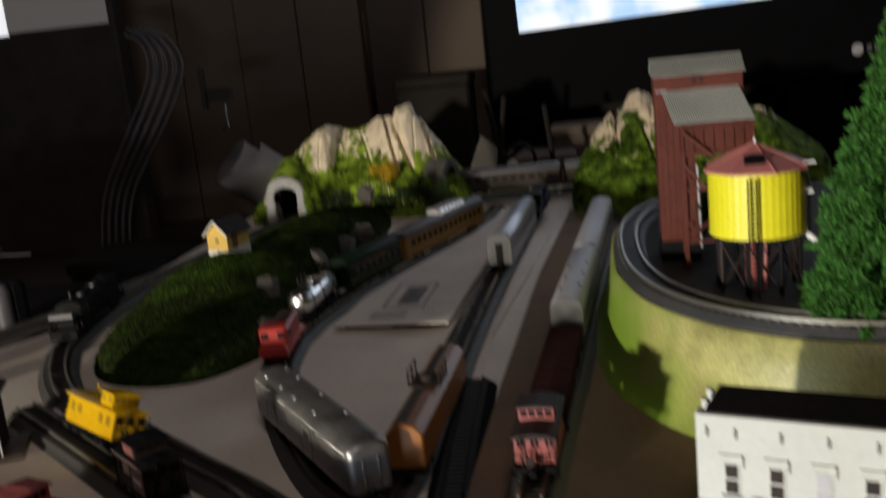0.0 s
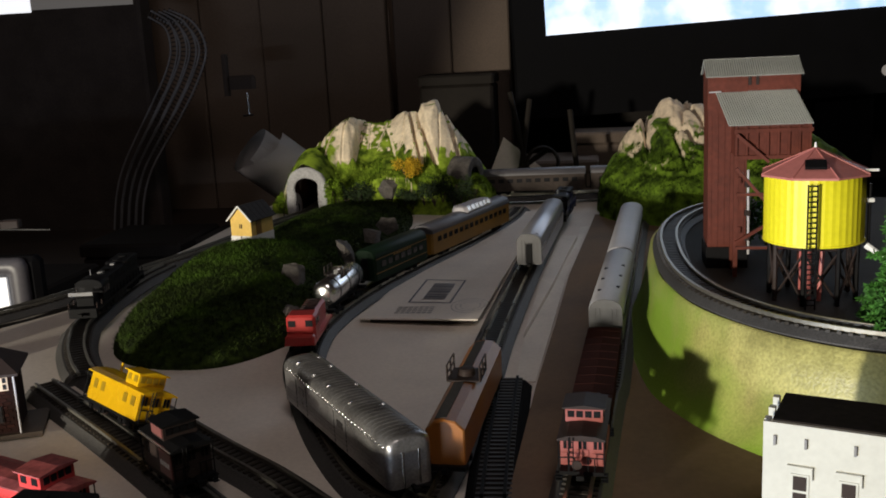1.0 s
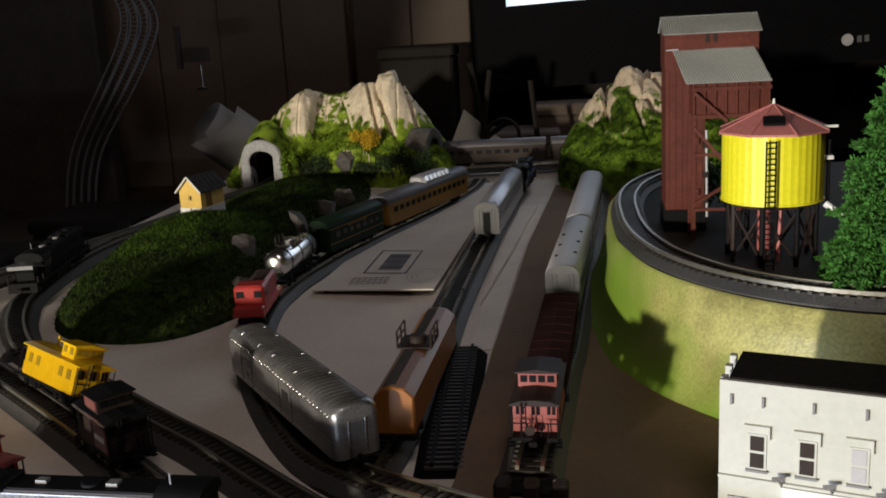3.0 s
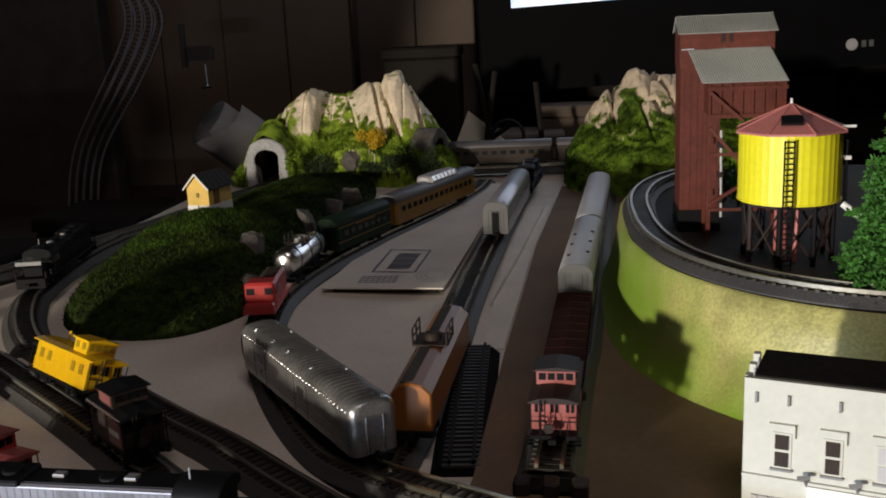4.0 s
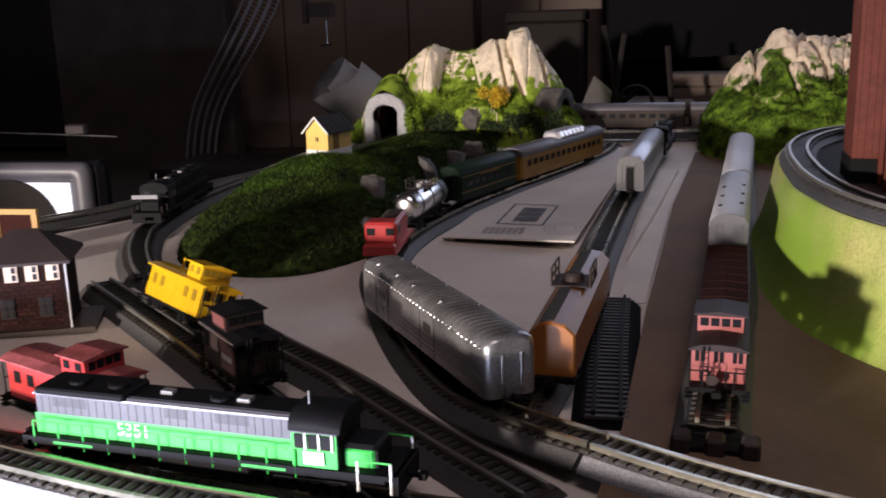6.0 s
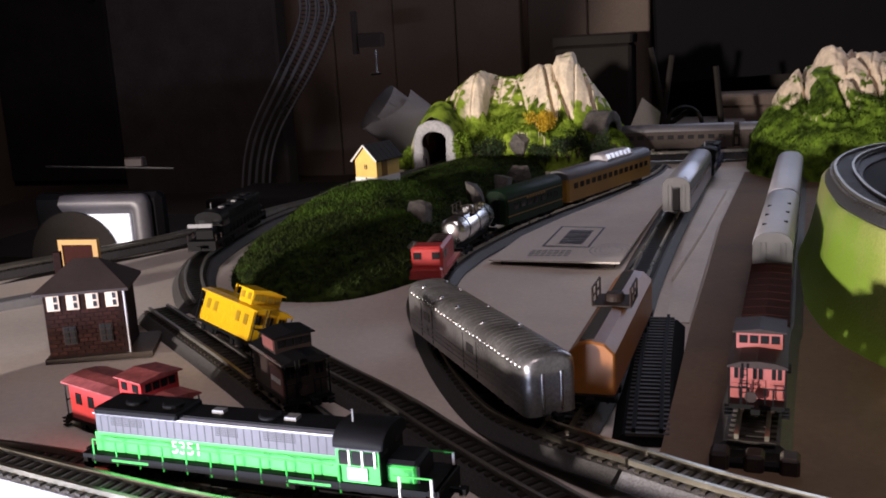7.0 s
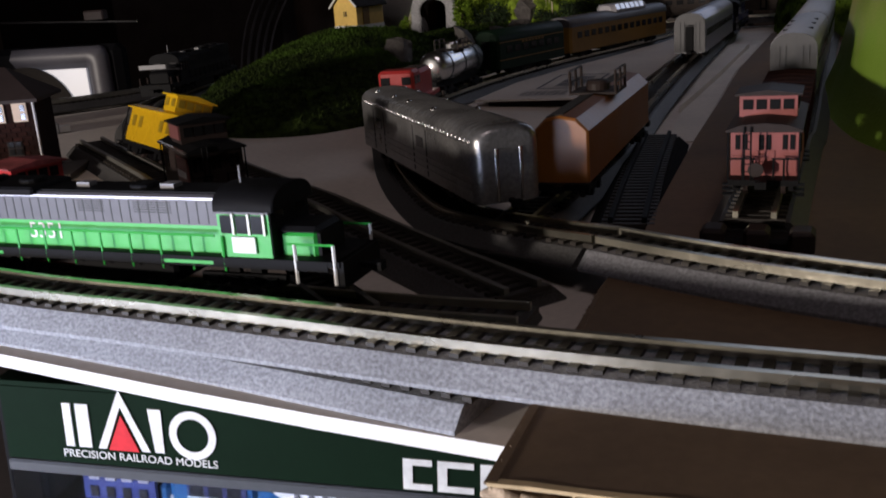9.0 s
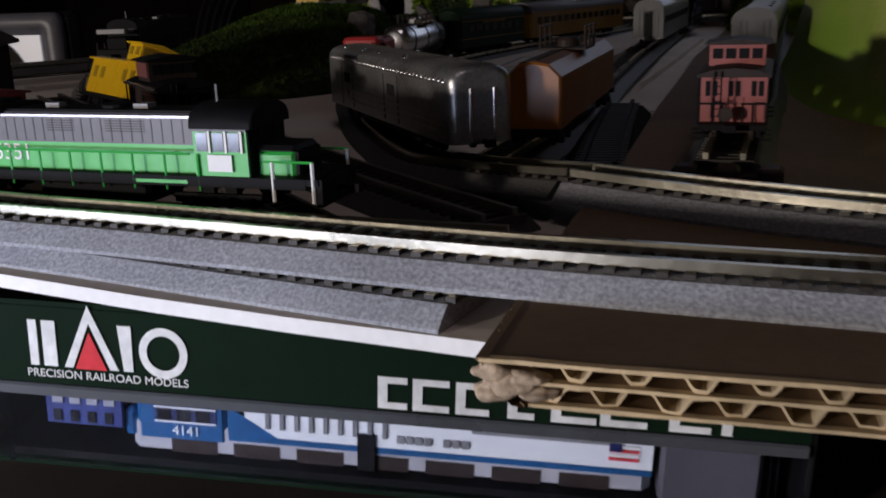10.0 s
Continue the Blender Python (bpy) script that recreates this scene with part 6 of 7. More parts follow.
    bm = bmesh.new()
    apex = bm.verts.new((0, 0, z1 + 0.0112))
    rim = [bm.verts.new((0.0262 * math.cos(math.pi / 4 * i + 0.2), 0.0262 * math.sin(math.pi / 4 * i + 0.2), z1 - 0.0004)) for i in range(8)]
    low = [bm.verts.new((v.co.x, v.co.y, z1 - 0.0014)) for v in rim]
    for i in range(8):
        bm.faces.new((rim[i], rim[(i + 1) % 8], apex))
        bm.faces.new((low[i], low[(i + 1) % 8], rim[(i + 1) % 8], rim[i]))
    bm.faces.new(low[::-1])
    roof = part("roof", bm, "maroon", root, "dull maroon eight-sided roof")
    for i in range(8):
        bm = bmesh.new()
        tube(bm, rim_p(i, z1), (0, 0, z1 + 0.0113), 0.00045, 5)
        part("roof_seam", bm, "maroon", roof)
    bm = bmesh.new()
    tube(bm, (0, 0, z1 + 0.011), (0, 0, z1 + 0.0138), 0.0008, 8, 0.0004)
    part("finial", bm, "white", roof)
    bm = bmesh.new()
    box(bm, -0.0048, 0.0048, -0.0035, 0.0035, -0.0003, 0.0010)
    bmesh.ops.transform(bm, matrix=pose(-0.0030, -0.0160, z1 + 0.0048, 23, 0, -9), verts=bm.verts)
    part("hatch", bm, "black", roof, "black roof hatch")
    bm = bmesh.new()
    for dx in (-0.0021, 0.0021):
        box(bm, -0.0058 + dx - 0.00035, -0.0058 + dx + 0.00035, -r - 0.0026, -r - 0.0018, 0.0, z1 - 0.0030)
    part("ladder_rail", bm, "black", root)
    n = 24
    for i in range(n):
        z = 0.002 + (z1 - 0.006) * i / (n - 1)
        part("ladder_rung", mesh_box(-0.0079, -0.0037, -r - 0.0025, -r - 0.0019, z, z + 0.0006), "black", root)
    for i in range(8):
        a = math.pi / 4 * i + 0.39
        b = a + math.pi / 4
        p, q = Vector((math.cos(a), math.sin(a), 0)) * 0.0205, Vector((math.cos(b), math.sin(b), 0)) * 0.0205
        bm = bmesh.new()
        tube(bm, p, p + Vector((0, 0, z0)), 0.0012, 6)
        part("leg", bm, "black" if i % 4 else "soot", root)
        bm = bmesh.new()
        tube(bm, p + Vector((0, 0, 0.002)), q + Vector((0, 0, z0 - 0.003)), 0.0006, 5)
        tube(bm, q + Vector((0, 0, 0.002)), p + Vector((0, 0, z0 - 0.003)), 0.0006, 5)
        part("cross_brace", bm, "soot", root)
        bm = bmesh.new()
        tube(bm, p + Vector((0, 0, z0 - 0.0012)), q + Vector((0, 0, z0 - 0.0012)), 0.0010, 6)
        part("ring_beam", bm, "soot", root)
    bm = bmesh.new()
    tube(bm, (-0.0045, -0.006, 0), (-0.0045, -0.006, z0), 0.0030, 12)
    part("riser_pipe", bm, "pink_pipe", root, "pale red riser pipe")
    bm = bmesh.new()
    tube(bm, (0.0016, -0.009, 0), (0.0030, -0.009, z0), 0.0011, 10)
    part("riser_pipe", bm, "pink_pipe", root, "pale red riser pipe")
    part("rim_bracket", mesh_box(0.0205, 0.0265, -0.0110, -0.0100, z1 + 0.0005, z1 + 0.0016), "white", roof)
    bm = bmesh.new()
    tube(bm, (0.0242, -0.006, z0 - 0.004), (0.0242, -0.006, z1 - 0.006), 0.0009, 8)
    part("hanger_rod", bm, "black", root)
    part("hanger_clip", mesh_box(0.0222, 0.0262, -0.0076, -0.0052, z0 + 0.0190, z0 + 0.0208, c=0.0004), "white", root)
    bm = bmesh.new()
    tube(bm, (0.0225, -0.009, z0 - 0.0015), (0.0340, -0.016, z0 - 0.0105), 0.0016, 10)
    part("spout", bm, "white", root, "white filling spout")
    return root


def rim_p(i, z1):
    return (0.0261 * math.cos(math.pi / 4 * i + 0.2), 0.0261 * math.sin(math.pi / 4 * i + 0.2), z1 - 0.0003)


water_tower(at(0.1587, 0.5131, HILL_TOP))


def leafy(bm, rng, center, size, count, leaf):
    """Many small bent leaves scattered through an uneven clump."""
    for _ in range(count):
        d = Vector((rng.gauss(0, 1), rng.gauss(0, 1), rng.gauss(0, 1))).normalized() * (rng.random() ** 0.4)
        c = Vector(center) + Vector((d.x * size[0], d.y * size[1], d.z * size[2]))
        a, b = Vector((rng.gauss(0, 1), rng.gauss(0, 1), rng.gauss(0, 1))).normalized(), Vector((rng.gauss(0, 1), rng.gauss(0, 1), rng.gauss(0, 1))).normalized()
        s = leaf * (0.6 + 0.8 * rng.random())
        p = [c - a * s, c + b * s * 0.6, c + a * s, c - b * s * 0.6 + a.cross(b) * s * 0.3]
        bm.faces.new([bm.verts.new(v) for v in p])


def fir(m, height, radius, seed, label):
    """A dense conical fir: trunk, limbs in whorls and short needles along every limb and twig."""
    rng = random.Random(seed)
    root = thing("fir_tree", m, label, "tree", "trees")
    bm = bmesh.new()
    tube(bm, (0, 0, -0.002), (0, 0, height * 0.95), 0.0022, 8, 0.0004)
    part("trunk", bm, "bark", root)
    limbs = bmesh.new()
    verts, faces = [], []

    def needle(c, d, size):
        side = d.cross(Vector((rng.gauss(0, 1), rng.gauss(0, 1), rng.gauss(0, 1)))).normalized() * size * 0.30
        k = len(verts)
        verts.extend((c - side, c + side, c + d * size))
        faces.append((k, k + 1, k + 2))

    levels = 24
    for k in range(levels):
        f = k / (levels - 1)
        z = 0.006 + (height - 0.009) * f
        rr = radius * (1 - f) ** 0.9 + 0.0015
        n = max(5, int(19 * (1 - f) + 5))
        for i in range(n):
            a = 2 * math.pi * (i + rng.random() * 0.7) / n + k
            L = rr * (0.78 + 0.32 * rng.random())
            foot, tip = Vector((0, 0, z)), Vector((math.cos(a) * L, math.sin(a) * L, z - L * 0.22))
            tube(limbs, foot, tip, 0.0005, 4, 0.0002)
            out = (tip - foot).normalized()
            steps = max(6, int(L / 0.0011))
            for q in range(steps):
                t = 0.25 + 0.78 * q / steps
                c = foot.lerp(tip, t)
                for _ in range(20):
                    d = (out * 0.7 + Vector((rng.gauss(0, 1), rng.gauss(0, 1), rng.gauss(0, 0.8)))).normalized()
                    needle(c + d * 0.0014 * rng.random(), d, 0.0023 * (0.6 + 0.6 * rng.random()))
    part("limbs", limbs, "bark", root)
    me = bpy.data.meshes.new("crown")
    me.from_pydata(verts, [], faces)
    me.materials.append(M["leaf"])
    crown = new("crown", me)
    crown.parent = root
    tagged(crown, "dense dark green needles")
    return root


fir(at(0.206, 0.452, HILL_TOP), 0.135, 0.041, 4, "dense green fir tree at the edge of the plateau")


def shrub(m, size, seed, material, label, name="shrub", count=420, leaf=0.0013):
    rng = random.Random(seed)
    root = thing(name, m, label, "plant", "plants")
    bm = bmesh.new()
    for i in range(5):
        a = rng.random() * 6.28
        tube(bm, (0, 0, -0.002), (math.cos(a) * size[0] * 0.5, math.sin(a) * size[1] * 0.5, size[2] * 0.9), 0.0005, 5, 0.0002)
    part("stem", bm, "bark", root)
    bm = bmesh.new()
    for i in range(7):
        c = ((rng.random() - 0.5) * size[0] * 1.2, (rng.random() - 0.5) * size[1] * 1.2, size[2] * (0.45 + 0.6 * rng.random()))
        leafy(bm, rng, c, [s * 0.45 for s in size], count // 7, leaf)
    part("leaves", bm, material, root)
    return root


shrub(at(0.1420, 0.6180, HILL_TOP), (0.010, 0.010, 0.030), 2, "shrub", "bright green model shrub behind the coaling tower", count=700)
shrub(at(0.1560, 0.6300, HILL_TOP), (0.006, 0.008, 0.026), 5, "shrub", "bright green model shrub beside the coaling tower", count=500)
shrub(at(-0.1475, 1.0320, 0.0500), (0.017, 0.008, 0.017), 3, "gold", "yellow flowering bush on the mountain side", "flowering_bush", 1500, 0.0011)

for x, y, k in ((-0.2285, 1.0125, 1.0), (-0.2225, 1.0170, 1.2), (-0.2820, 1.0130, 0.7)):
    shrub(at(x, y, 0.0170), (0.0072, 0.0050, 0.0270 * k), 60 + int(k * 10), "moss", "light green moss beside the tunnel mouth", "moss_tuft", 700, 0.0012)
# Dark bushes, their row drawn out along the foot to stand for shade.
rng = random.Random(11)
for i in range(15):
    x = -0.226 + 0.0105 * i + 0.004 * rng.random()
    if -0.190 < x < -0.152:
        continue
    k = 0.8 + 0.5 * rng.random()
    shrub(at(x, 1.0235 + 0.004 * rng.random(), 0.0190 + 0.008 * rng.random()), (0.0115 * k, 0.0062, 0.0165 * k), 20 + i, "bush", "dark green bush at the foot of the mountain", "bush", 650, 0.0012)


def boulder(m, size, seed, label="jagged grey rock outcrop on the mound"):
    """A broken slab: the hull of a few scattered corners, split by cracks and roughened."""
    rng = random.Random(int(abs(seed) * 1000))
    bm = bmesh.new()
    for _ in range(15):
        d = Vector((rng.gauss(0, 1), rng.gauss(0, 1), rng.gauss(0, 1))).normalized()
        d *= 0.75 + 0.45 * rng.random()
        bm.verts.new((d.x * size[0], d.y * size[1], d.z * size[2]))
    hull = bmesh.ops.convex_hull(bm, input=bm.verts[:])
    bmesh.ops.delete(bm, geom=[v for v in hull["geom_interior"] if isinstance(v, bmesh.types.BMVert)], context="VERTS")
    bmesh.ops.subdivide_edges(bm, edges=bm.edges[:], cuts=3, use_grid_fill=True)
    for v in bm.verts:
        v.co += v.co.normalized() * (0.0011 * noise.noise(v.co * 240 + Vector((seed, 0, 0))) + 0.0005 * noise.noise(v.co * 700))
    ob = part("rock", bm, "slate")
    ob.matrix_world = m
    return tagged(ob, label, "rock", "rocks")


for x, y, z, sx, sy, sz, h in ((-0.1560, 0.655, 0.030, 0.010, 0.012, 0.013, 20), (-0.1480, 0.610, 0.016, 0.009, 0.013, 0.011, -10), (-0.1400, 0.735, 0.036, 0.007, 0.010, 0.012, 40), (-0.1340, 0.800, 0.036, 0.006, 0.010, 0.009, 10), (-0.1290, 0.845, 0.034, 0.006, 0.010, 0.008, 60)):
    boulder(pose(x, y, z, 8, -14, h), (sx * 1.2, sy * 1.25, sz * 1.1), x * 40 + y * 9)


boulder(pose(-0.1690, 1.0330, 0.0410, 6, 4, 10), (0.017, 0.010, 0.015), 4.4, "pale grey stone ledge on the mountain side")


def portal(m, label, depth=0.085, rock="stone"):
    """A stone tunnel mouth: thick arched ring with a black bore behind."""
    root = thing("tunnel_portal", m, label, "tunnel portal", "tunnel portals")
    bm = bmesh.new()
    w, zs = 0.0126, 0.0258
    inner = [(-w, 0.0)] + [(-w * math.cos(math.pi * i / 14), zs + w * math.sin(math.pi * i / 14)) for i in range(15)] + [(w, 0.0)]
    outer = [(-0.0222, 0.0)] + [(-0.0220 * math.cos(math.pi * i / 14), zs + 0.0235 * math.sin(math.pi * i / 14) ** 0.9) for i in range(15)] + [(0.0222, 0.0)]
    rings = []
    for y in (-0.002, 0.022):
        rings.append([[bm.verts.new((x, y, z)) for x, z in prof] for prof in (inner, outer)])
    n = len(inner)
    for i in range(n - 1):
        (a, b), (c, d) = rings
        bm.faces.new((a[i], a[i + 1], b[i + 1], b[i]))
        bm.faces.new((c[i + 1], c[i], d[i], d[i + 1]))
        bm.faces.new((a[i + 1], a[i], c[i], c[i + 1]))
        bm.faces.new((b[i], b[i + 1], d[i + 1], d[i]))
    bmesh.ops.recalc_face_normals(bm, faces=bm.faces)
    bmesh.ops.subdivide_edges(bm, edges=bm.edges[:], cuts=3, use_grid_fill=True)
    for v in bm.verts:
        v.co += Vector((noise.noise(v.co * 130), noise.noise(v.co * 130 + Vector((5, 0, 0))), noise.noise(v.co * 130 + Vector((0, 7, 0))))) * 0.0011
    part("ring", bm, rock, root, "rough grey stone arch", smooth=True)
    bm = bmesh.new()
    p = [(-w, 0.0)] + [(-w * math.cos(math.pi * i / 14), zs + w * math.sin(math.pi * i / 14)) for i in range(15)] + [(w, 0.0)]
    a = [bm.verts.new((x, -0.001, z)) for x, z in p]
    b = [bm.verts.new((x, depth, z)) for x, z in p]
    for i in range(len(p) - 1):
        bm.faces.new((a[i], b[i], b[i + 1], a[i + 1]))
    bm.faces.new(b)
    part("bore", bm, "black", root, "black tunnel bore")
    return root


portal(at(PORTAL_X, PORTAL_Y, 0.0180, 2), "grey stone tunnel mouth in the rocky mountain", 0.172)
# Ring in darker slate: the shade on this side put into its colour.
portal(at(-0.0800, 1.0640, 0.0180, 72), "dark tunnel mouth on the far side of the mountain", rock="slate")


def corner_store(m):
    """A white two-storey street block: parapet with steps, dark flat roof, windows with hoods, brackets and shop fronts."""
    root = thing("town_building", m, "white two-storey town building with a dark flat roof", "building")
    L, D, H = 0.085, 0.027, 0.0523
    front = part("front_wall", mesh_box(0, L, 0, 0.0018, 0, H), "ivory", root)
    part("side_wall", mesh_box(0, 0.0018, 0.0018, D, 0, H - 0.004), "ivory", root)
    part("side_wall", mesh_box(L - 0.0018, L, 0.0018, D, 0, H - 0.004), "ivory", root)
    part("back_wall", mesh_box(0.0018, L - 0.0018, D - 0.0018, D, 0, H - 0.006), "ivory", root)
    part("roof", mesh_box(0.0026, L - 0.0018, 0.0018, D + 0.0006, H - 0.0030, H + 0.0006), "roof_tar", root, "dark flat tarred roof")
    for k in range(3):
        part("parapet_step", mesh_box(-0.0003, 0.0018, 0.0030 + k * 0.0080, 0.0060 + k * 0.0080, H - 0.004, H - 0.0002 + 0.0009 * k), "ivory", root)
    for x in (0.0038,):
        part("wall_anchor", mesh_box(x - 0.0004, x + 0.0004, -0.0010, 0.0, 0.0446, 0.0480), "grey", front)
    for i in range(5):
        x = 0.0120 + i * 0.0151
        w = part("window", mesh_box(x - 0.0029, x + 0.0029, -0.0004, 0.0002, 0.0230, 0.0352), "ivory", front)
        for z0, z1 in ((0.0237, 0.0286), (0.0296, 0.0345)):
            part("pane", mesh_box(x - 0.0021, x + 0.0021, -0.0007, 0.0, z0, z1), "soot" if i != 2 else "midgrey", w)
        bm = bmesh.new()
        box(bm, x - 0.0040, x + 0.0040, -0.0014, 0.0, 0.0378, 0.0384)
        box(bm, x + 0.0034, x + 0.0040, -0.0012, 0.0, 0.0338, 0.0378)
        part("window_hood", bm, "ivory", w)
        part("window_sill", mesh_box(x - 0.0034, x + 0.0034, -0.0012, 0.0, 0.0222, 0.0230), "grey", w)
        bm = bmesh.new()
        box(bm, x - 0.0004 + 0.0016, x + 0.0004 + 0.0016, -0.0010, 0.0, 0.0446, 0.0480)
        part("wall_anchor", bm, "grey", front)
        bm = bmesh.new()
        tube(bm, (x + 0.0080, 0.0, 0.0180), (x + 0.0072, -0.0040, 0.0225), 0.0005, 6)
        tube(bm, (x + 0.0054, -0.0046, 0.0225), (x + 0.0090, -0.0034, 0.0228), 0.0007, 6)
        part("wall_lamp", bm, "grey", front, "grey bracket lamp")
    part("string_course", mesh_box(0, L, -0.0012, 0.0, 0.0188, 0.0198), "ivory", front)
    part("sign_band", mesh_box(0.020, 0.078, -0.0016, 0.0, 0.0130, 0.0186), "white", front)
    for i in range(4):
        x = 0.0030 + i * 0.0205
        s = part("shop_window", mesh_box(x, x + 0.0150, -0.0008, 0.0002, 0.0020, 0.0125), "midgrey" if i == 0 else "glass", front)
        for k in range(4):
            part("mullion", mesh_box(x + 0.0012 + k * 0.0036, x + 0.0018 + k * 0.0036, -0.0012, 0.0, 0.0020, 0.0125), "ivory", s)
    return root


corner_store(at(0.1085, 0.3420, 0.0087, -19.5))


def signal_tower(m):
    """A two-storey brick signal tower with a hipped roof, a bay of white windows and a porch slab."""
    root = thing("signal_tower", m, "dark brick signal tower with white upper windows and hipped roof", "building")
    W, D, E = 0.0190, 0.0150, 0.0355
    part("paving", mesh_box(-W - 0.002, W + 0.012, -D - 0.003, D + 0.004, -0.001, 0.0016), "table", root)
    wall = part("wall", mesh_box(-W, W, -D, D, 0.0016, E), "brickwork", root)
    for z in range(11):
        for i in range(9):
            x = -W + 0.0022 + i * 0.0043 + (0.0021 if z % 2 else 0)
            if x < W - 0.0018:
                o = new("brick", BRICK)
                o.parent = wall
                o.matrix_basis = pose(x, -D, 0.0036 + z * 0.0021)
    bm = bmesh.new()
    e = [bm.verts.new(p) for p in ((-W - 0.004, -D - 0.004, E), (W + 0.004, -D - 0.004, E), (W + 0.004, D + 0.004, E), (-W - 0.004, D + 0.004, E))]
    u = [bm.verts.new((v.co.x, v.co.y, E - 0.0014)) for v in e]
    t = [bm.verts.new((-0.006, 0, E + 0.0130)), bm.verts.new((0.006, 0, E + 0.0130))]
    bm.faces.new((e[0], e[1], t[1], t[0]))
    bm.faces.new((e[1], e[2], t[1]))
    bm.faces.new((e[2], e[3], t[0], t[1]))
    bm.faces.new((e[3], e[0], t[0]))
    for i in range(4):
        bm.faces.new((u[i], u[(i + 1) % 4], e[(i + 1) % 4], e[i]))
    bm.faces.new(u[::-1])
    part("roof", bm, "soot", root, "dark slate hipped roof")
    for x in (-0.0142, -0.0048, 0.0046, 0.0140):
        w = part("window", mesh_box(x - 0.0030, x + 0.0030, -D - 0.0008, -D + 0.0002, 0.0258, 0.0340), "sash", wall, "cream sash window")
        for k in range(2):
            part("pane", mesh_box(x + 0.0004, x + 0.0022, -D - 0.0011, -D, 0.0266 + k * 0.0036, 0.0294 + k * 0.0036), "glass", w)
    for x in (-0.008, 0.0095):
        w = part("window", mesh_box(x - 0.0032, x + 0.0032, -D - 0.0008, -D + 0.0002, 0.0080, 0.0175), "soot", wall)
        for k in (-1, 1):
            for q in range(3):
                part("pane", mesh_box(x + k * 0.0015 - 0.0011, x + k * 0.0015 + 0.0011, -D - 0.0012, -D, 0.0086 + q * 0.0031, 0.0112 + q * 0.0031), "glass", w)
    bm = bmesh.new()
    tube(bm, (W + 0.0012, -D - 0.0012, 0.0016), (W + 0.0012, -D - 0.0012, E), 0.0006, 6)
    part("downpipe", bm, "midgrey", root)
    part("chimney", mesh_box(-0.0165, -0.0130, 0.004, 0.008, E, E + 0.016), "brickwork", root)
    return root


M["sash"] = mat("cream_sash", (0.66, 0.50, 0.36), 0.5, grain=0.06)
M["brickwork"] = mat("dark_brick_wall", (0.016, 0.007, 0.006), 0.85, spec=0.1, grain=0.2, scale=600, bump=0.4)
M["brick_piece"] = mat("brick", (0.026, 0.009, 0.007), 0.85, spec=0.1, grain=0.2, scale=700, bump=0.4, island=0.35)
BRICK = bpy.data.meshes.new("brick")
bm = mesh_box(-0.0019, 0.0019, -0.0003, 0.0003, -0.0008, 0.0008)
bm.to_mesh(BRICK)
bm.free()
BRICK.materials.append(M["brick_piece"])
signal_tower(at(-0.2510, 0.4400, gz(-0.25, 0.44) + 0.001, 24) @ Matrix.Diagonal((0.92, 0.92, 0.92, 1)))


# ---- the boxed model under the board ----
def model_box():
    """A shop box that stands tilted under the front of the board: green sleeve with a printed panel, clear window, a blue and white engine inside."""
    m = at(-0.1231, 0.2825, -0.055, math.degrees(math.atan(0.13))) @ pose(0, 0, 0, 0, 3.3, 0)
    root = thing("model_train_box", m, "dark green model train box with a clear window under the board", "box")
    L, H, D, B = 0.188, 0.0525, 0.052, 0.0120
    part("back", mesh_box(0, L, D - 0.0015, D, B, H), "label_green", root)
    part("top_flap", mesh_box(0, L, 0, D - 0.0015, H - 0.0012, H), "label_green", root)
    part("bottom", mesh_box(0, L, 0, D - 0.0015, B, B + 0.0012), "label_green", root)
    for x in (0.0, L - 0.0012):
        part("side", mesh_box(x, x + 0.0012, 0, D - 0.0015, B + 0.0012, H - 0.0012), "black", root)
    panel = part("front_panel", mesh_box(0.0012, L - 0.0012, -0.0004, 0.0008, 0.0330, H - 0.0012), "label_green", root, "dark green printed front panel")

    def shape(name, pts, material, label=""):
        bm = bmesh.new()
        a = [bm.verts.new((x, -0.0004, z)) for x, z in pts]
        b = [bm.verts.new((x, -0.0008, z)) for x, z in pts]
        bm.faces.new(b)
        n = len(pts)
        for i in range(n):
            bm.faces.new((a[i], a[(i + 1) % n], b[(i + 1) % n], b[i]))
        bmesh.ops.recalc_face_normals(bm, faces=bm.faces)
        return part(name, bm, material, panel, label)

    # plain shapes in the colours of the maker's mark
    zb, zt = 0.0374, 0.0482
    shape("mark_bar", [(0.0168, zt), (0.0188, zt), (0.0188, zb), (0.0168, zb)], "pale_ink", "plain white upright of the mark")
    shape("mark_bar", [(0.0200, zt), (0.0232, zt), (0.0232, zb), (0.0200, zb)], "pale_ink", "plain white upright of the mark")
    shape("mark_side", [(0.0248, zb), (0.0268, zb), (0.0312, 0.0482), (0.0312, 0.0524)], "pale_ink")
    shape("mark_side", [(0.0312, 0.0524), (0.0312, 0.0482), (0.0356, zb), (0.0376, zb)], "pale_ink")
    shape("mark_triangle", [(0.0274, zb - 0.0002), (0.0348, zb - 0.0002), (0.0311, 0.0460)], "red_ink", "red triangle of the mark")
    shape("mark_bar", [(0.0378, zt), (0.0410, zt), (0.0410, zb), (0.0388, zb)], "pale_ink", "plain white upright of the mark")
    bm = bmesh.new()
    for i in range(28):
        ring = []
        for k, j in ((1.0, i), (1.0, i + 1), (0.68, i + 1), (0.68, i)):
            ring.append(bm.verts.new((0.0482 + 0.0056 * k * math.cos(2 * math.pi * j / 28), -0.0008, 0.0424 + 0.0060 * k * math.sin(2 * math.pi * j / 28))))
        bm.faces.new(ring)
    bmesh.ops.remove_doubles(bm, verts=bm.verts, dist=1e-6)
    part("mark_ring", bm, "pale_ink", panel, "plain white ring of the mark")
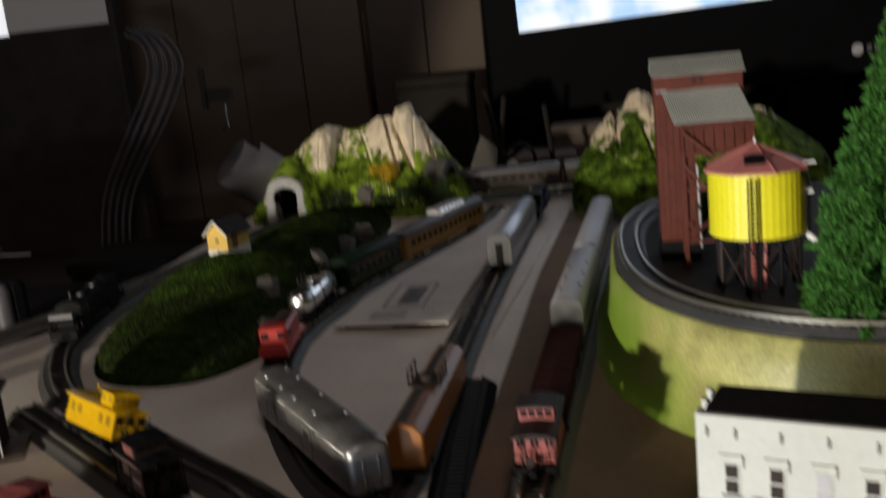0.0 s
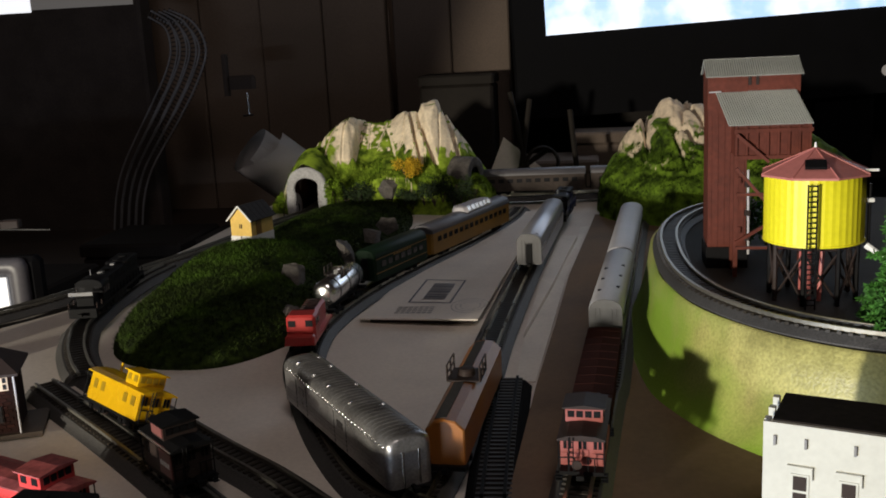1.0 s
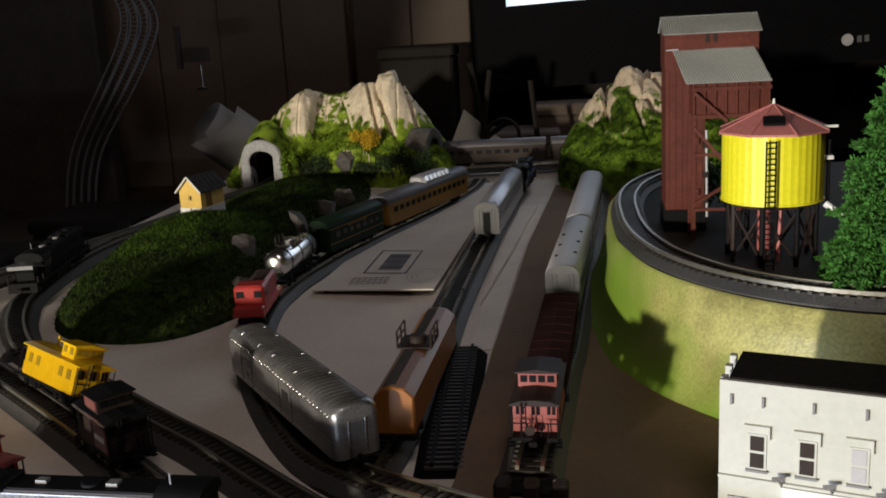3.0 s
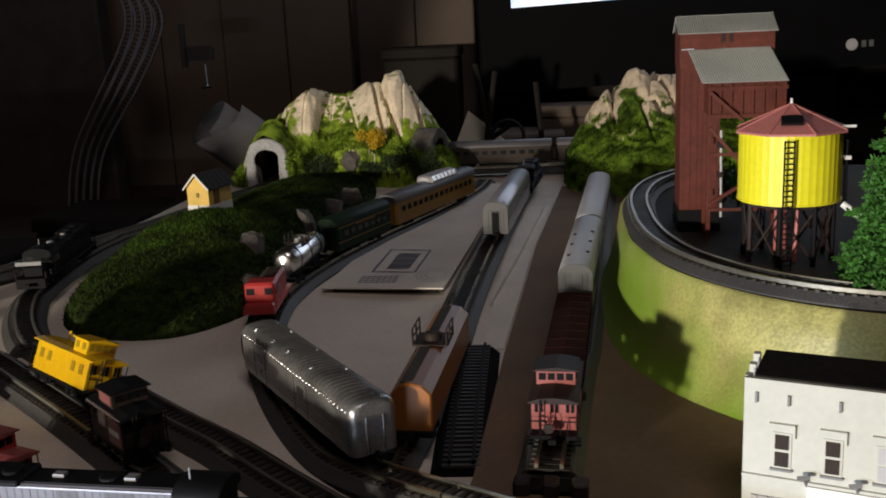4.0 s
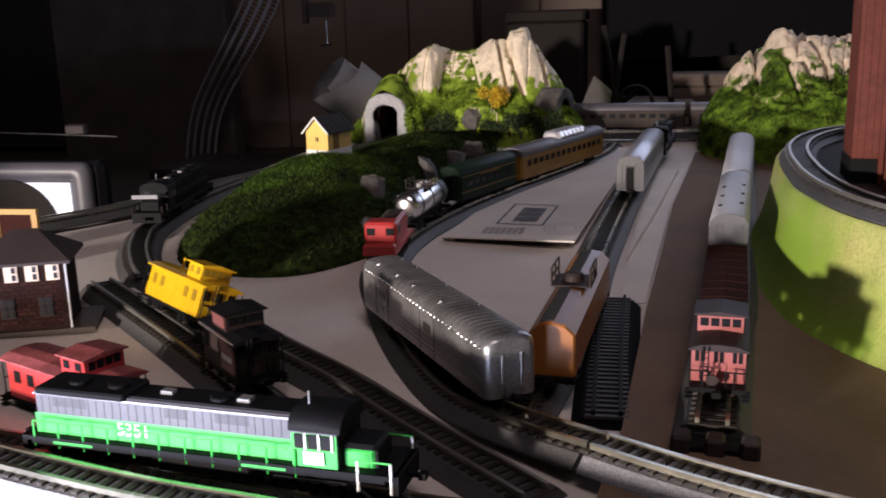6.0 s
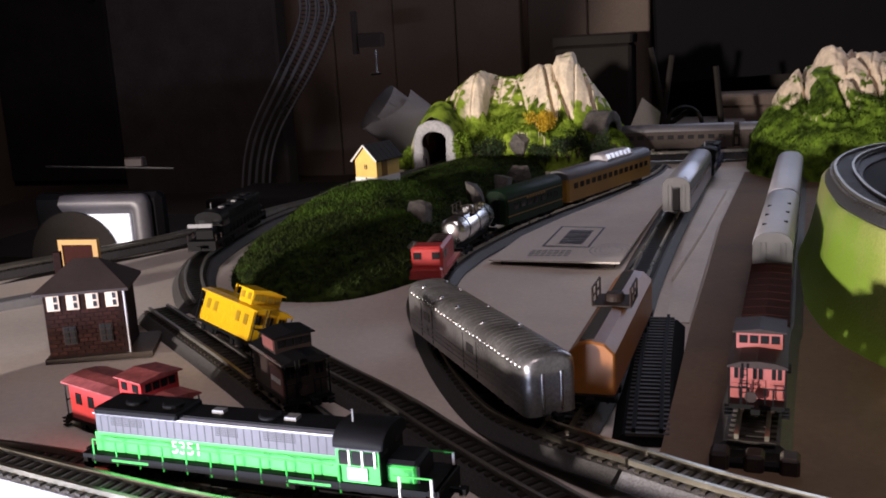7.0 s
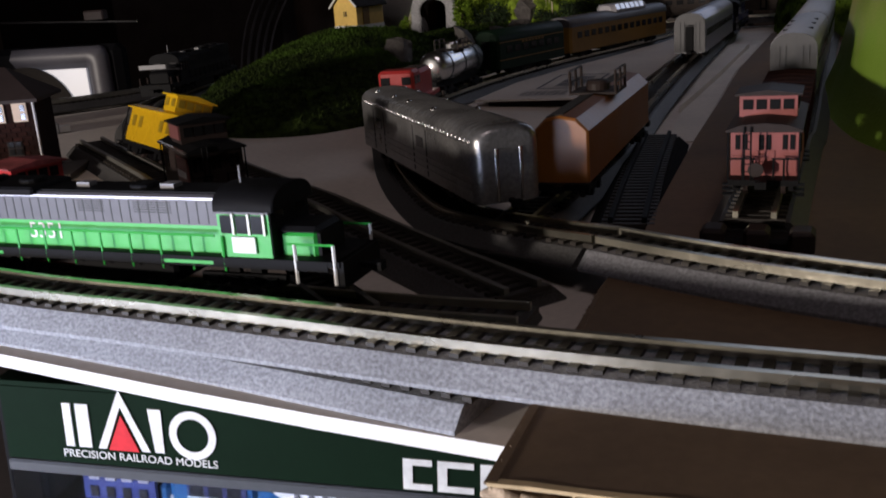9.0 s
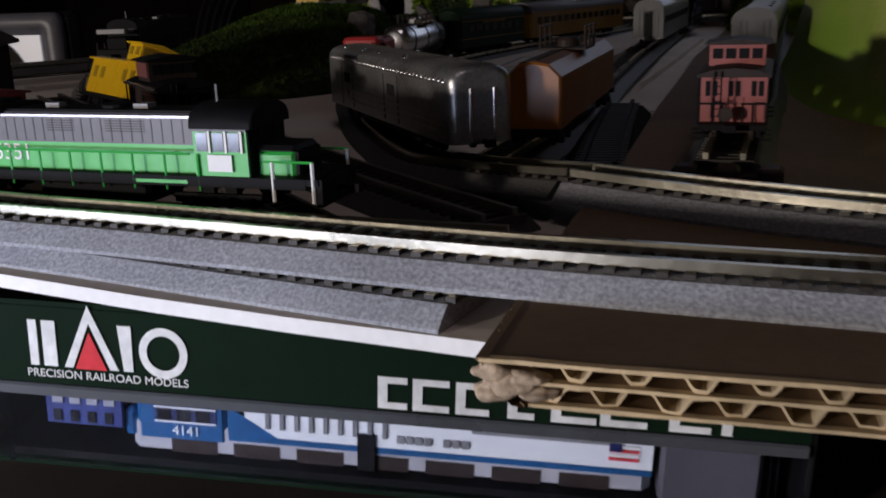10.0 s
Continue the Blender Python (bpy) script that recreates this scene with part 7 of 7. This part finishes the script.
    pixels_text(panel, "PRECISION RAILROAD MODELS", 0.0027, pose(0.0347, -0.00075, 0.0355, 90, 0, 0), "pale_ink", "slogan", "small white capital lettering")
    for x0, x1 in ((0.0963, 0.1027), (0.1039, 0.1118), (0.1132, 0.1204), (0.1243, 0.1300), (0.1335, 0.1430), (0.1438, 0.1535), (0.1580, 0.1665), (0.1687, 0.1709)):
        d = min(0.0021, x1 - x0)
        shape("title_bar", [(x0, 0.0410), (x0 + d, 0.0410), (x0 + d, 0.0336), (x0, 0.0336)], "pale_ink")
        if x1 - x0 > 0.004:
            for z in (0.0336, 0.0395):
                shape("title_bar", [(x0 + d, z + 0.0015), (x1, z + 0.0015), (x1, z), (x0 + d, z)], "pale_ink")
    # clear window with a rounded edge strip
    part("window_lip", mesh_box(0.0012, L - 0.0012, -0.0014, 0.0006, 0.0303, 0.0329, c=0.0005), "lip", root, "grey clear plastic lip")
    pane = part("window_pane", mesh_box(0.0012, L - 0.0012, -0.0006, -0.0002, B + 0.0012, 0.0302), "clear", root, "clear plastic window")
    pane.visible_shadow = False
    for x in (0.0098, L - 0.008):
        part("window_corner", mesh_box(x - 0.0008, x + 0.0008, -0.0016, -0.0006, B + 0.0012, 0.0300, c=0.0003), "clear", root)
    # engine inside, lying on the tray
    e = part("boxed_engine", mesh_box(0.036, 0.156, 0.0060, 0.0250, 0.0155, 0.0235, c=0.002), "midgrey", root, "blue and white diesel model in the box")
    part("blue_cab", mesh_box(0.0375, 0.0600, 0.0056, 0.0252, 0.0185, 0.0288, c=0.0015), "box_blue", e)
    part("cab_nose", mesh_box(0.0345, 0.0375, 0.0062, 0.0246, 0.0185, 0.0250, c=0.0010), "box_blue", e)
    part("blue_stripe", mesh_box(0.0600, 0.156, 0.0056, 0.0060, 0.0192, 0.0206), "box_blue", e)
    part("white_side", mesh_box(0.0640, 0.156, 0.0055, 0.0060, 0.0208, 0.0282), "box_white", e)
    bm = bmesh.new()
    bm.faces.new([bm.verts.new(v) for v in ((0.0600, 0.0054, 0.0207), (0.0720, 0.0054, 0.0207), (0.0600, 0.0054, 0.0280))])
    part("blue_sweep", bm, "box_blue", e, "blue sweep behind the cab")
    part("grey_roof", mesh_box(0.116, 0.148, 0.0052, 0.0252, 0.0262, 0.0292, c=0.0006), "grey", e)
    for i in range(3):
        w = part("cab_window", mesh_box(0.0432 + i * 0.0046, 0.0466 + i * 0.0046, 0.0052, 0.0058, 0.0232, 0.0264), "glass", e)
    for x0, x1, z0, z1 in ((0.0424, 0.0572, 0.0264, 0.0268), (0.0424, 0.0572, 0.0228, 0.0232)):
        part("window_rail", mesh_box(x0, x1, 0.0051, 0.0057, z0, z1), "box_white", e)
    part("window_frame", mesh_box(0.0424, 0.0572, 0.0053, 0.0057, 0.0226, 0.0270), "navy", e)
    for i in range(9):
        part("hood_louvre", mesh_box(0.0690 + i * 0.0034, 0.0700 + i * 0.0034, 0.0050, 0.0056, 0.0232, 0.0272), "grey", e)
    part("dark_gap", mesh_box(0.0905, 0.0945, 0.0048, 0.0056, 0.0150, 0.0240), "black", e)
    pixels_text(e, "4141", 0.0034, pose(0.0500, 0.0051, 0.0208, 90, 0, 0), "pale_ink", "road_number")
    for i in range(8):
        if i != 4:
            part("name_bar", mesh_box(0.0995 + i * 0.0021, 0.1011 + i * 0.0021, 0.0050, 0.0056, 0.0224, 0.0242), "grey", e)
    for k in range(4):
        part("flag_stripe", mesh_box(0.1465, 0.1530, 0.0050, 0.0056, 0.0228 + k * 0.0010, 0.0234 + k * 0.0010), "red_ink" if k % 2 == 0 else "white", e)
    part("flag_corner", mesh_box(0.1465, 0.1492, 0.0048, 0.0055, 0.0250, 0.0268), "navy", e)
    for i in range(7):
        part("underframe_box", mesh_box(0.046 + i * 0.015, 0.057 + i * 0.015, 0.0058, 0.0080, 0.0150, 0.0184), "soot", e)
    c = part("inner_card", mesh_box(0.0160, 0.0345, 0.0050, 0.0060, 0.0205, 0.0288), "box_navy", root, "small blue printed card")
    for i in range(4):
        part("card_figure", mesh_box(0.0178 + i * 0.0042, 0.0198 + i * 0.0042, 0.0046, 0.0052, 0.0212, 0.0240), "glass", c)
        part("card_light", mesh_box(0.0178 + i * 0.0042, 0.0204 + i * 0.0042, 0.0046, 0.0052, 0.0258, 0.0276), "silver", c)
    part("tray", mesh_box(0.008, L - 0.008, 0.002, D - 0.004, B + 0.0012, 0.0150), "black", root)
    part("foam_block", mesh_box(0.1575, 0.179, 0.004, 0.030, 0.0150, 0.0290, c=0.001), "hood_grey", root)


def clear_plastic():
    m = bpy.data.materials.new("clear_plastic")
    m.use_nodes = True
    b = m.node_tree.nodes["Principled BSDF"]
    b.inputs["Base Color"].default_value = (0.62, 0.65, 0.72, 1)
    b.inputs["Roughness"].default_value = 0.14
    b.inputs["IOR"].default_value = 1.2
    b.inputs["Transmission Weight"].default_value = 1.0
    return m


M["clear"] = clear_plastic()
M["lip"] = mat("grey_lip_plastic", (0.075, 0.080, 0.088), 0.28, grain=0.06, spec=0.6)
model_box()


# ---- the far side of the room ----
def monitor():
    root = thing("television", at(0, 1.45, 0, 2.0), "black flat television with a lit white and blue picture", "television")
    lean = pose(0, 0, 0, 0, -2.0, 0)
    frame_part = part("bezel", mesh_box(-0.060, 0.86, 0.0, 0.045, 0.075, 0.72, c=0.004), "monitor", root, "glossy black bezel")
    frame_part.matrix_basis = lean
    s = part("screen", mesh_box(-0.0100, 0.80, -0.0016, 0.0008, 0.1930, 0.66), "screen", root, "lit screen with a pale blue picture")
    s.matrix_basis = lean
    bm = bmesh.new()
    tube(bm, (0.457, -0.0015, 0.106), (0.457, 0.002, 0.106), 0.0080, 24)
    part("maker_mark", bm, "midgrey", root, "small round grey emblem").matrix_basis = lean
    for x in (0.470, 0.480):
        part("mark_bar", mesh_box(x, x + 0.0060, -0.0015, 0.001, 0.1015, 0.1105), "end_grey", root, "plain grey bar of the mark").matrix_basis = lean
    bm = bmesh.new()
    box(bm, 0.28, 0.52, -0.08, 0.12, -0.055, -0.045)
    box(bm, 0.36, 0.44, 0.01, 0.04, -0.045, 0.10)
    part("stand", bm, "monitor", root)


monitor()


def side_monitor():
    """A black display at the far corner, of which only the foot of the lit picture shows."""
    root = thing("side_display", at(-0.715, 1.335, 0, 2), "black display with a white and grey lit picture", "display")
    part("casing", mesh_box(-0.135, 0.135, 0.0, 0.040, -0.055, 0.46, c=0.004), "dim", root)
    part("white_page", mesh_box(-0.125, -0.026, -0.0012, 0.0006, 0.262, 0.440), "lamp_white", root, "white lit page")
    part("grey_page", mesh_box(-0.0255, 0.127, -0.0012, 0.0006, 0.265, 0.440), "dim_page", root, "dim grey lit page")


M["lamp_white"] = glow("white_face_glow", (0.95, 0.97, 1.0), 1.1)
M["dim_page"] = glow("dim_page_glow", (0.30, 0.28, 0.26), 0.25)
side_monitor()


def paper_roll():
    """A sheet of white paper rolled into a tube, its last turn flaring open."""
    root = thing("paper_roll", Matrix(), "loosely rolled sheet of white paper leaning behind the mountain", "paper")
    bm = bmesh.new()
    a0 = Vector((-0.3650, 1.150, 0.0746))
    axis = Vector((0.63, 0.43, -0.64)).normalized()
    e1 = (Vector((0.7, 0, 0.7)) - axis * axis.dot(Vector((0.7, 0, 0.7)))).normalized()
    e2 = axis.cross(e1)
    n = 72
    prev = None
    for i in range(n + 1):
        t = 2 * math.pi * 1.25 * (1 - i / n)
        late = max(0.0, 1 - t / (math.pi * 0.62))
        r = 0.0305 + 0.0008 * i / n + 0.0105 * late
        d = e1 * math.cos(t) + e2 * math.sin(t)
        row = [bm.verts.new(a0 + d * r + axis * (0.017 * min(1.0, late * 1.6) + (0.150 - 0.017 * late) * k / 6)) for k in range(7)]
        if prev:
            for k in range(6):
                bm.faces.new((prev[k], row[k], row[k + 1], prev[k + 1]))
        prev = row
    bmesh.ops.solidify(bm, geom=bm.faces[:], thickness=0.0006)
    part("sheet", bm, "paper", root, smooth=True)


paper_roll()


FLEX_TIE = TIE.copy()
FLEX_TIE.materials[0] = M["dim"]


def flex_tracks():
    """Lengths of flexible track bent over and leaning in the dark corner."""
    for k in range(4):
        root = thing("flexible_track", Matrix(), "long bent length of flexible track leaning in shade", "train track", "spare tracks")
        o = 0.0138 * k
        pts = [(-0.632 + o * 0.8, 1.30, -0.05), (-0.622 + o * 0.8, 1.30, 0.0), (-0.604 + o * 0.85, 1.30, 0.045), (-0.560 + o, 1.30, 0.115), (-0.529 + o, 1.30, 0.165), (-0.519 + o, 1.305, 0.200), (-0.527 + o * 0.8, 1.31, 0.232), (-0.556 + o * 0.6, 1.32, 0.250)]
        path = spline(pts, 0.006)
        for s in (-1, 1):
            bm = bmesh.new()
            prev = None
            for p, d in path:
                side = d.cross(Vector((0, 1, 0))).normalized()
                c = p + side * 0.0047 * s
                row = [bm.verts.new(c + Vector((0, y, 0)) + side * x) for x, y in ((-0.0011, -0.001), (0.0011, -0.001), (0.0011, 0.001), (-0.0011, 0.001))]
                if prev:
                    for i in range(4):
                        bm.faces.new((prev[i], prev[(i + 1) % 4], row[(i + 1) % 4], row[i]))
                prev = row
            bmesh.ops.recalc_face_normals(bm, faces=bm.faces)
            part("rail", bm, "grey", root)
        for p, d in path:
            o = new("tie", FLEX_TIE)
            o.parent = root
            side = d.cross(Vector((0, 1, 0))).normalized()
            mm = Matrix((d, side, d.cross(side))).transposed().to_4x4()
            mm.translation = p + Vector((0, 0.0016, 0)) - d.cross(side) * 0.0047
            o.matrix_basis = mm


flex_tracks()


def back_clutter():
    """Dim boxes, panels and frames between the layout and the wall."""
    def crate(name, x0, x1, y0, y1, z0, z1, material, label, category, c=0.004):
        cx, cy = (x0 + x1) / 2, (y0 + y1) / 2
        root = thing(name, at(cx, cy, z0), label, category)
        w, d, h = (x1 - x0) / 2, (y1 - y0) / 2, z1 - z0
        part("body", mesh_box(-w + 0.002, w - 0.002, -d + 0.002, d - 0.002, 0, h - 0.0145, c=c), material, root)
        part("lid", mesh_box(-w, w, -d, d, h - 0.014, h, c=min(c, 0.003)), material, root)
        return root

    cup = thing("cupboard", at(-0.905, 1.51, -0.055), "dark cupboard in the shaded corner", "cupboard")
    part("carcass", mesh_box(-0.235, 0.235, -0.085, 0.09, 0, 0.655, c=0.004), "dusk", cup)
    for x in (-0.117, 0.117):
        door = part("door", mesh_box(x - 0.112, x + 0.112, -0.094, -0.0855, 0.010, 0.640, c=0.003), "dusk", cup)
        bm = bmesh.new()
        tube(bm, (x * 0.2, -0.100, 0.30), (x * 0.2, -0.094, 0.30), 0.006, 12)
        part("knob", bm, "dusk", door)
    # Left boards get a lighter brown in place of lamp light that misses them.
    for x0, x1, y, material in ((-0.66, -0.262, 1.50, "wall"), (-0.255, -0.075, 1.52, "panel")):
        panel = thing("wooden_panel", at(x0, y, -0.055), "brown wooden panel of upright boards, standing in shade", "panel", "panels")
        n = max(2, round((x1 - x0) / 0.095))
        for i in range(n):
            a, b = (x1 - x0) * i / n, (x1 - x0) * (i + 1) / n - 0.0012
            part("board", mesh_box(a, b, 0.002 * (i % 2), 0.028, 0, 0.605, c=0.002), material, panel)
        part("back_rail", mesh_box(0, x1 - x0, 0.0282, 0.034, 0.25, 0.30), material, panel)
    crate("dark_box", -0.20, -0.09, 1.40, 1.48, -0.055, 0.145, "dusk", "dark box against the panels", "box")
    crate("cardboard_box", -0.055, 0.055, 1.30, 1.40, -0.055, 0.030, "panel", "dim cardboard box behind the mountains", "box")
    crate("cardboard_box", 0.02, 0.20, 1.36, 1.43, -0.055, 0.060, "panel", "brown cardboard box under the television", "box")
    # Added dark backing that keeps the lit wall below the television from showing.
    shelf = thing("dark_backing", at(0.0, 1.56, -0.055), "dark backing added behind the television to hide the lit wall", "shelf")
    part("back_board", mesh_box(-0.06, 1.05, 0.014, 0.026, 0, 0.30), "dusk", shelf)
    part("top_board", mesh_box(-0.06, 1.05, -0.012, 0.013, 0.285, 0.30), "dusk", shelf)
    crate("storage_box", -0.52, -0.40, 1.00, 1.12, -0.055, -0.010, "dusk", "dark storage box beside the layout", "box")
    crate("storage_box", -0.62, -0.45, 0.72, 0.92, -0.055, -0.012, "dusk", "dark storage box beside the layout", "box")
    stand = thing("folding_stand", at(-0.010, 1.25, 0.0), "black metal folding stand behind the layout", "stand")
    for x0, z0, x1, z1 in ((-0.045, -0.055, -0.020, 0.115), (-0.010, -0.055, -0.045, 0.125), (0.045, -0.055, 0.030, 0.10), (-0.045, 0.020, 0.0, 0.050)):
        bm = bmesh.new()
        tube(bm, (x0, 0, z0), (x1, 0.01, z1), 0.0035, 8)
        part("leg", bm, "dusk", stand)
    bm = bmesh.new()
    lathe(bm, [(0.020, -0.0025), (0.0225, 0), (0.020, 0.0025), (0.0175, 0), (0.020, -0.0025)], 28)
    bmesh.ops.transform(bm, matrix=pose(-0.005, -0.005, 0.035, 82, 0, 15), verts=bm.verts)
    part("ring", bm, "dusk", stand)
    for pts, y in ((((-0.088, 0.017), (-0.069, 0.064), (-0.020, 0.024), (-0.030, 0.016)), 1.285), (((-0.078, -0.052), (-0.074, 0.014), (-0.030, 0.004), (-0.026, -0.052)), 1.278)):
        bm = bmesh.new()
        a = [bm.verts.new((x, y + 0.25 * z, z)) for x, z in pts]
        b = [bm.verts.new((x, y + 0.25 * z + 0.0006, z)) for x, z in pts]
        bm.faces.new(a)
        bm.faces.new(b[::-1])
        for i in range(4):
            bm.faces.new((a[i], b[i], b[(i + 1) % 4], a[(i + 1) % 4]))
        bmesh.ops.recalc_face_normals(bm, faces=bm.faces)
        tagged(part("paper_sheet", bm, "card"), "creased white paper sheet leaning behind the layout", "paper", "papers")
    tool = thing("clamp_lamp", at(-0.4110, 1.24, 0.140), "small grey metal clamp hanging in the dark", "clamp")
    part("jaw", mesh_box(-0.010, 0.026, 0, 0.010, 0.004, 0.022, c=0.003), "dim", tool)
    part("back_arm", mesh_box(-0.016, -0.010, 0, 0.010, -0.004, 0.050, c=0.001), "dim", tool)
    bm = bmesh.new()
    tube(bm, (0.014, 0.004, -0.030), (0.014, 0.004, 0.0), 0.0016, 8)
    tube(bm, (0.006, 0.004, -0.030), (0.020, 0.004, -0.029), 0.0018, 8)
    part("screw", bm, "chrome", tool, "bright steel screw")
    slat = thing("ruler", at(-0.455, 0.70, 0.050, 8), "thin metal rod lying over the grey device", "rod")
    bm = bmesh.new()
    tube(bm, (-0.02, 0, 0.0172), (0.085, 0, 0.0120), 0.0008, 8)
    part("shaft", bm, "chrome", slat)
    part("block", mesh_box(0.047, 0.062, -0.004, 0.004, 0.0152, 0.0215, c=0.001), "soot", slat)


back_clutter()


def grey_device():
    """A silver-framed device with a lit white face, standing beside the main line."""
    root = thing("small_display", at(-0.402, 0.662, 0.0, 3), "grey framed device with a lit white face", "display")
    part("body", mesh_box(-0.062, 0.044, 0.004, 0.018, -0.055, 0.050, c=0.004), "monitor", root)
    bm = bmesh.new()
    outer = [(0.037, -0.006)] + [(0.029 + 0.008 * math.cos(math.pi / 2 * k / 6), 0.0415 + 0.008 * math.sin(math.pi / 2 * k / 6)) for k in range(7)] + [(-0.034, 0.0495)]
    inner = [(0.0205, -0.006)] + [(0.0195 + 0.001 * math.cos(math.pi / 2 * k / 6), 0.0345 + 0.001 * math.sin(math.pi / 2 * k / 6)) for k in range(7)] + [(-0.034, 0.0355)]
    mid = [((a[0] * 0.55 + b[0] * 0.45), (a[1] * 0.55 + b[1] * 0.45)) for a, b in zip(outer, inner)]
    rows = [[bm.verts.new((x, y, z)) for x, z in line] for line, y in ((outer, 0.006), (outer, -0.001), (mid, -0.005), (inner, 0.002), (inner, 0.006))]
    for p, q in zip(rows, rows[1:]):
        for k in range(len(p) - 1):
            bm.faces.new((p[k], p[k + 1], q[k + 1], q[k]))
    bmesh.ops.recalc_face_normals(bm, faces=bm.faces)
    part("bezel", bm, "hood_grey", root, "rounded grey bezel", smooth=True)
    part("lit_face", mesh_box(-0.030, 0.0205, 0.0, 0.0038, 0.000, 0.0355), "face_glow", root, "glowing white face")
    bm = bmesh.new()
    tube(bm, (-0.0265, -0.0022, 0.001), (-0.0265, -0.0006, 0.001), 0.0370, 48)
    part("dial_cover", bm, "dusk", root, "dark round cover")
    pic = thing("picture_card", at(-0.3520, 0.560, 0.0, 4), "small red picture card in a gold frame", "picture")
    for x0, x1, z0, z1 in ((-0.010, 0.017, 0.0350, 0.0382), (-0.010, 0.017, 0.004, 0.0070), (-0.010, -0.0075, 0.007, 0.035), (0.0135, 0.017, 0.007, 0.035)):
        part("border", mesh_box(x0, x1, 0, 0.003, z0, z1), "gold_frame", pic)
    part("picture", mesh_box(-0.0075, 0.0135, 0.001, 0.0025, 0.007, 0.035), "brown", pic)
    for i in range(5):
        part("picture_shape", mesh_box(-0.0065 + i * 0.004, -0.0040 + i * 0.004, 0.0004, 0.0012, 0.010, 0.018 + 0.003 * (i % 3)), "red" if i % 2 else "coach", pic)


M["face_glow"] = glow("device_face_glow", (0.95, 0.97, 1.0), 0.36)
M["gold_frame"] = mat("gold_border", (0.45, 0.25, 0.05), 0.5, grain=0.05)
grey_device()

tree_strip = thing("loose_strip", at(-0.330, 0.520, gz(-0.33, 0.52) + 0.0042, 52), "loose grey plastic track strip lying by the main line", "strip")
part("strip", mesh_box(-0.055, 0.030, -0.006, 0.006, -0.0042, 0.0014, c=0.0008), "grey", tree_strip)
part("bright_end", mesh_box(0.030, 0.036, -0.003, 0.003, -0.0042, -0.001), "white", tree_strip)
buffer = thing("bumper", at(0.0460, 0.3650, 0.0087, 85), "black track bumper with couplers at the siding end", "bumper")
part("plate", mesh_box(-0.004, 0.005, -0.0115, 0.0115, 0.0, 0.0028, c=0.001), "black", buffer)
for y in (-0.0105, 0.0, 0.0105):
    part("post", mesh_box(-0.006, 0.002, y - 0.003, y + 0.003, 0.0, 0.0055, c=0.001), "soot", buffer)
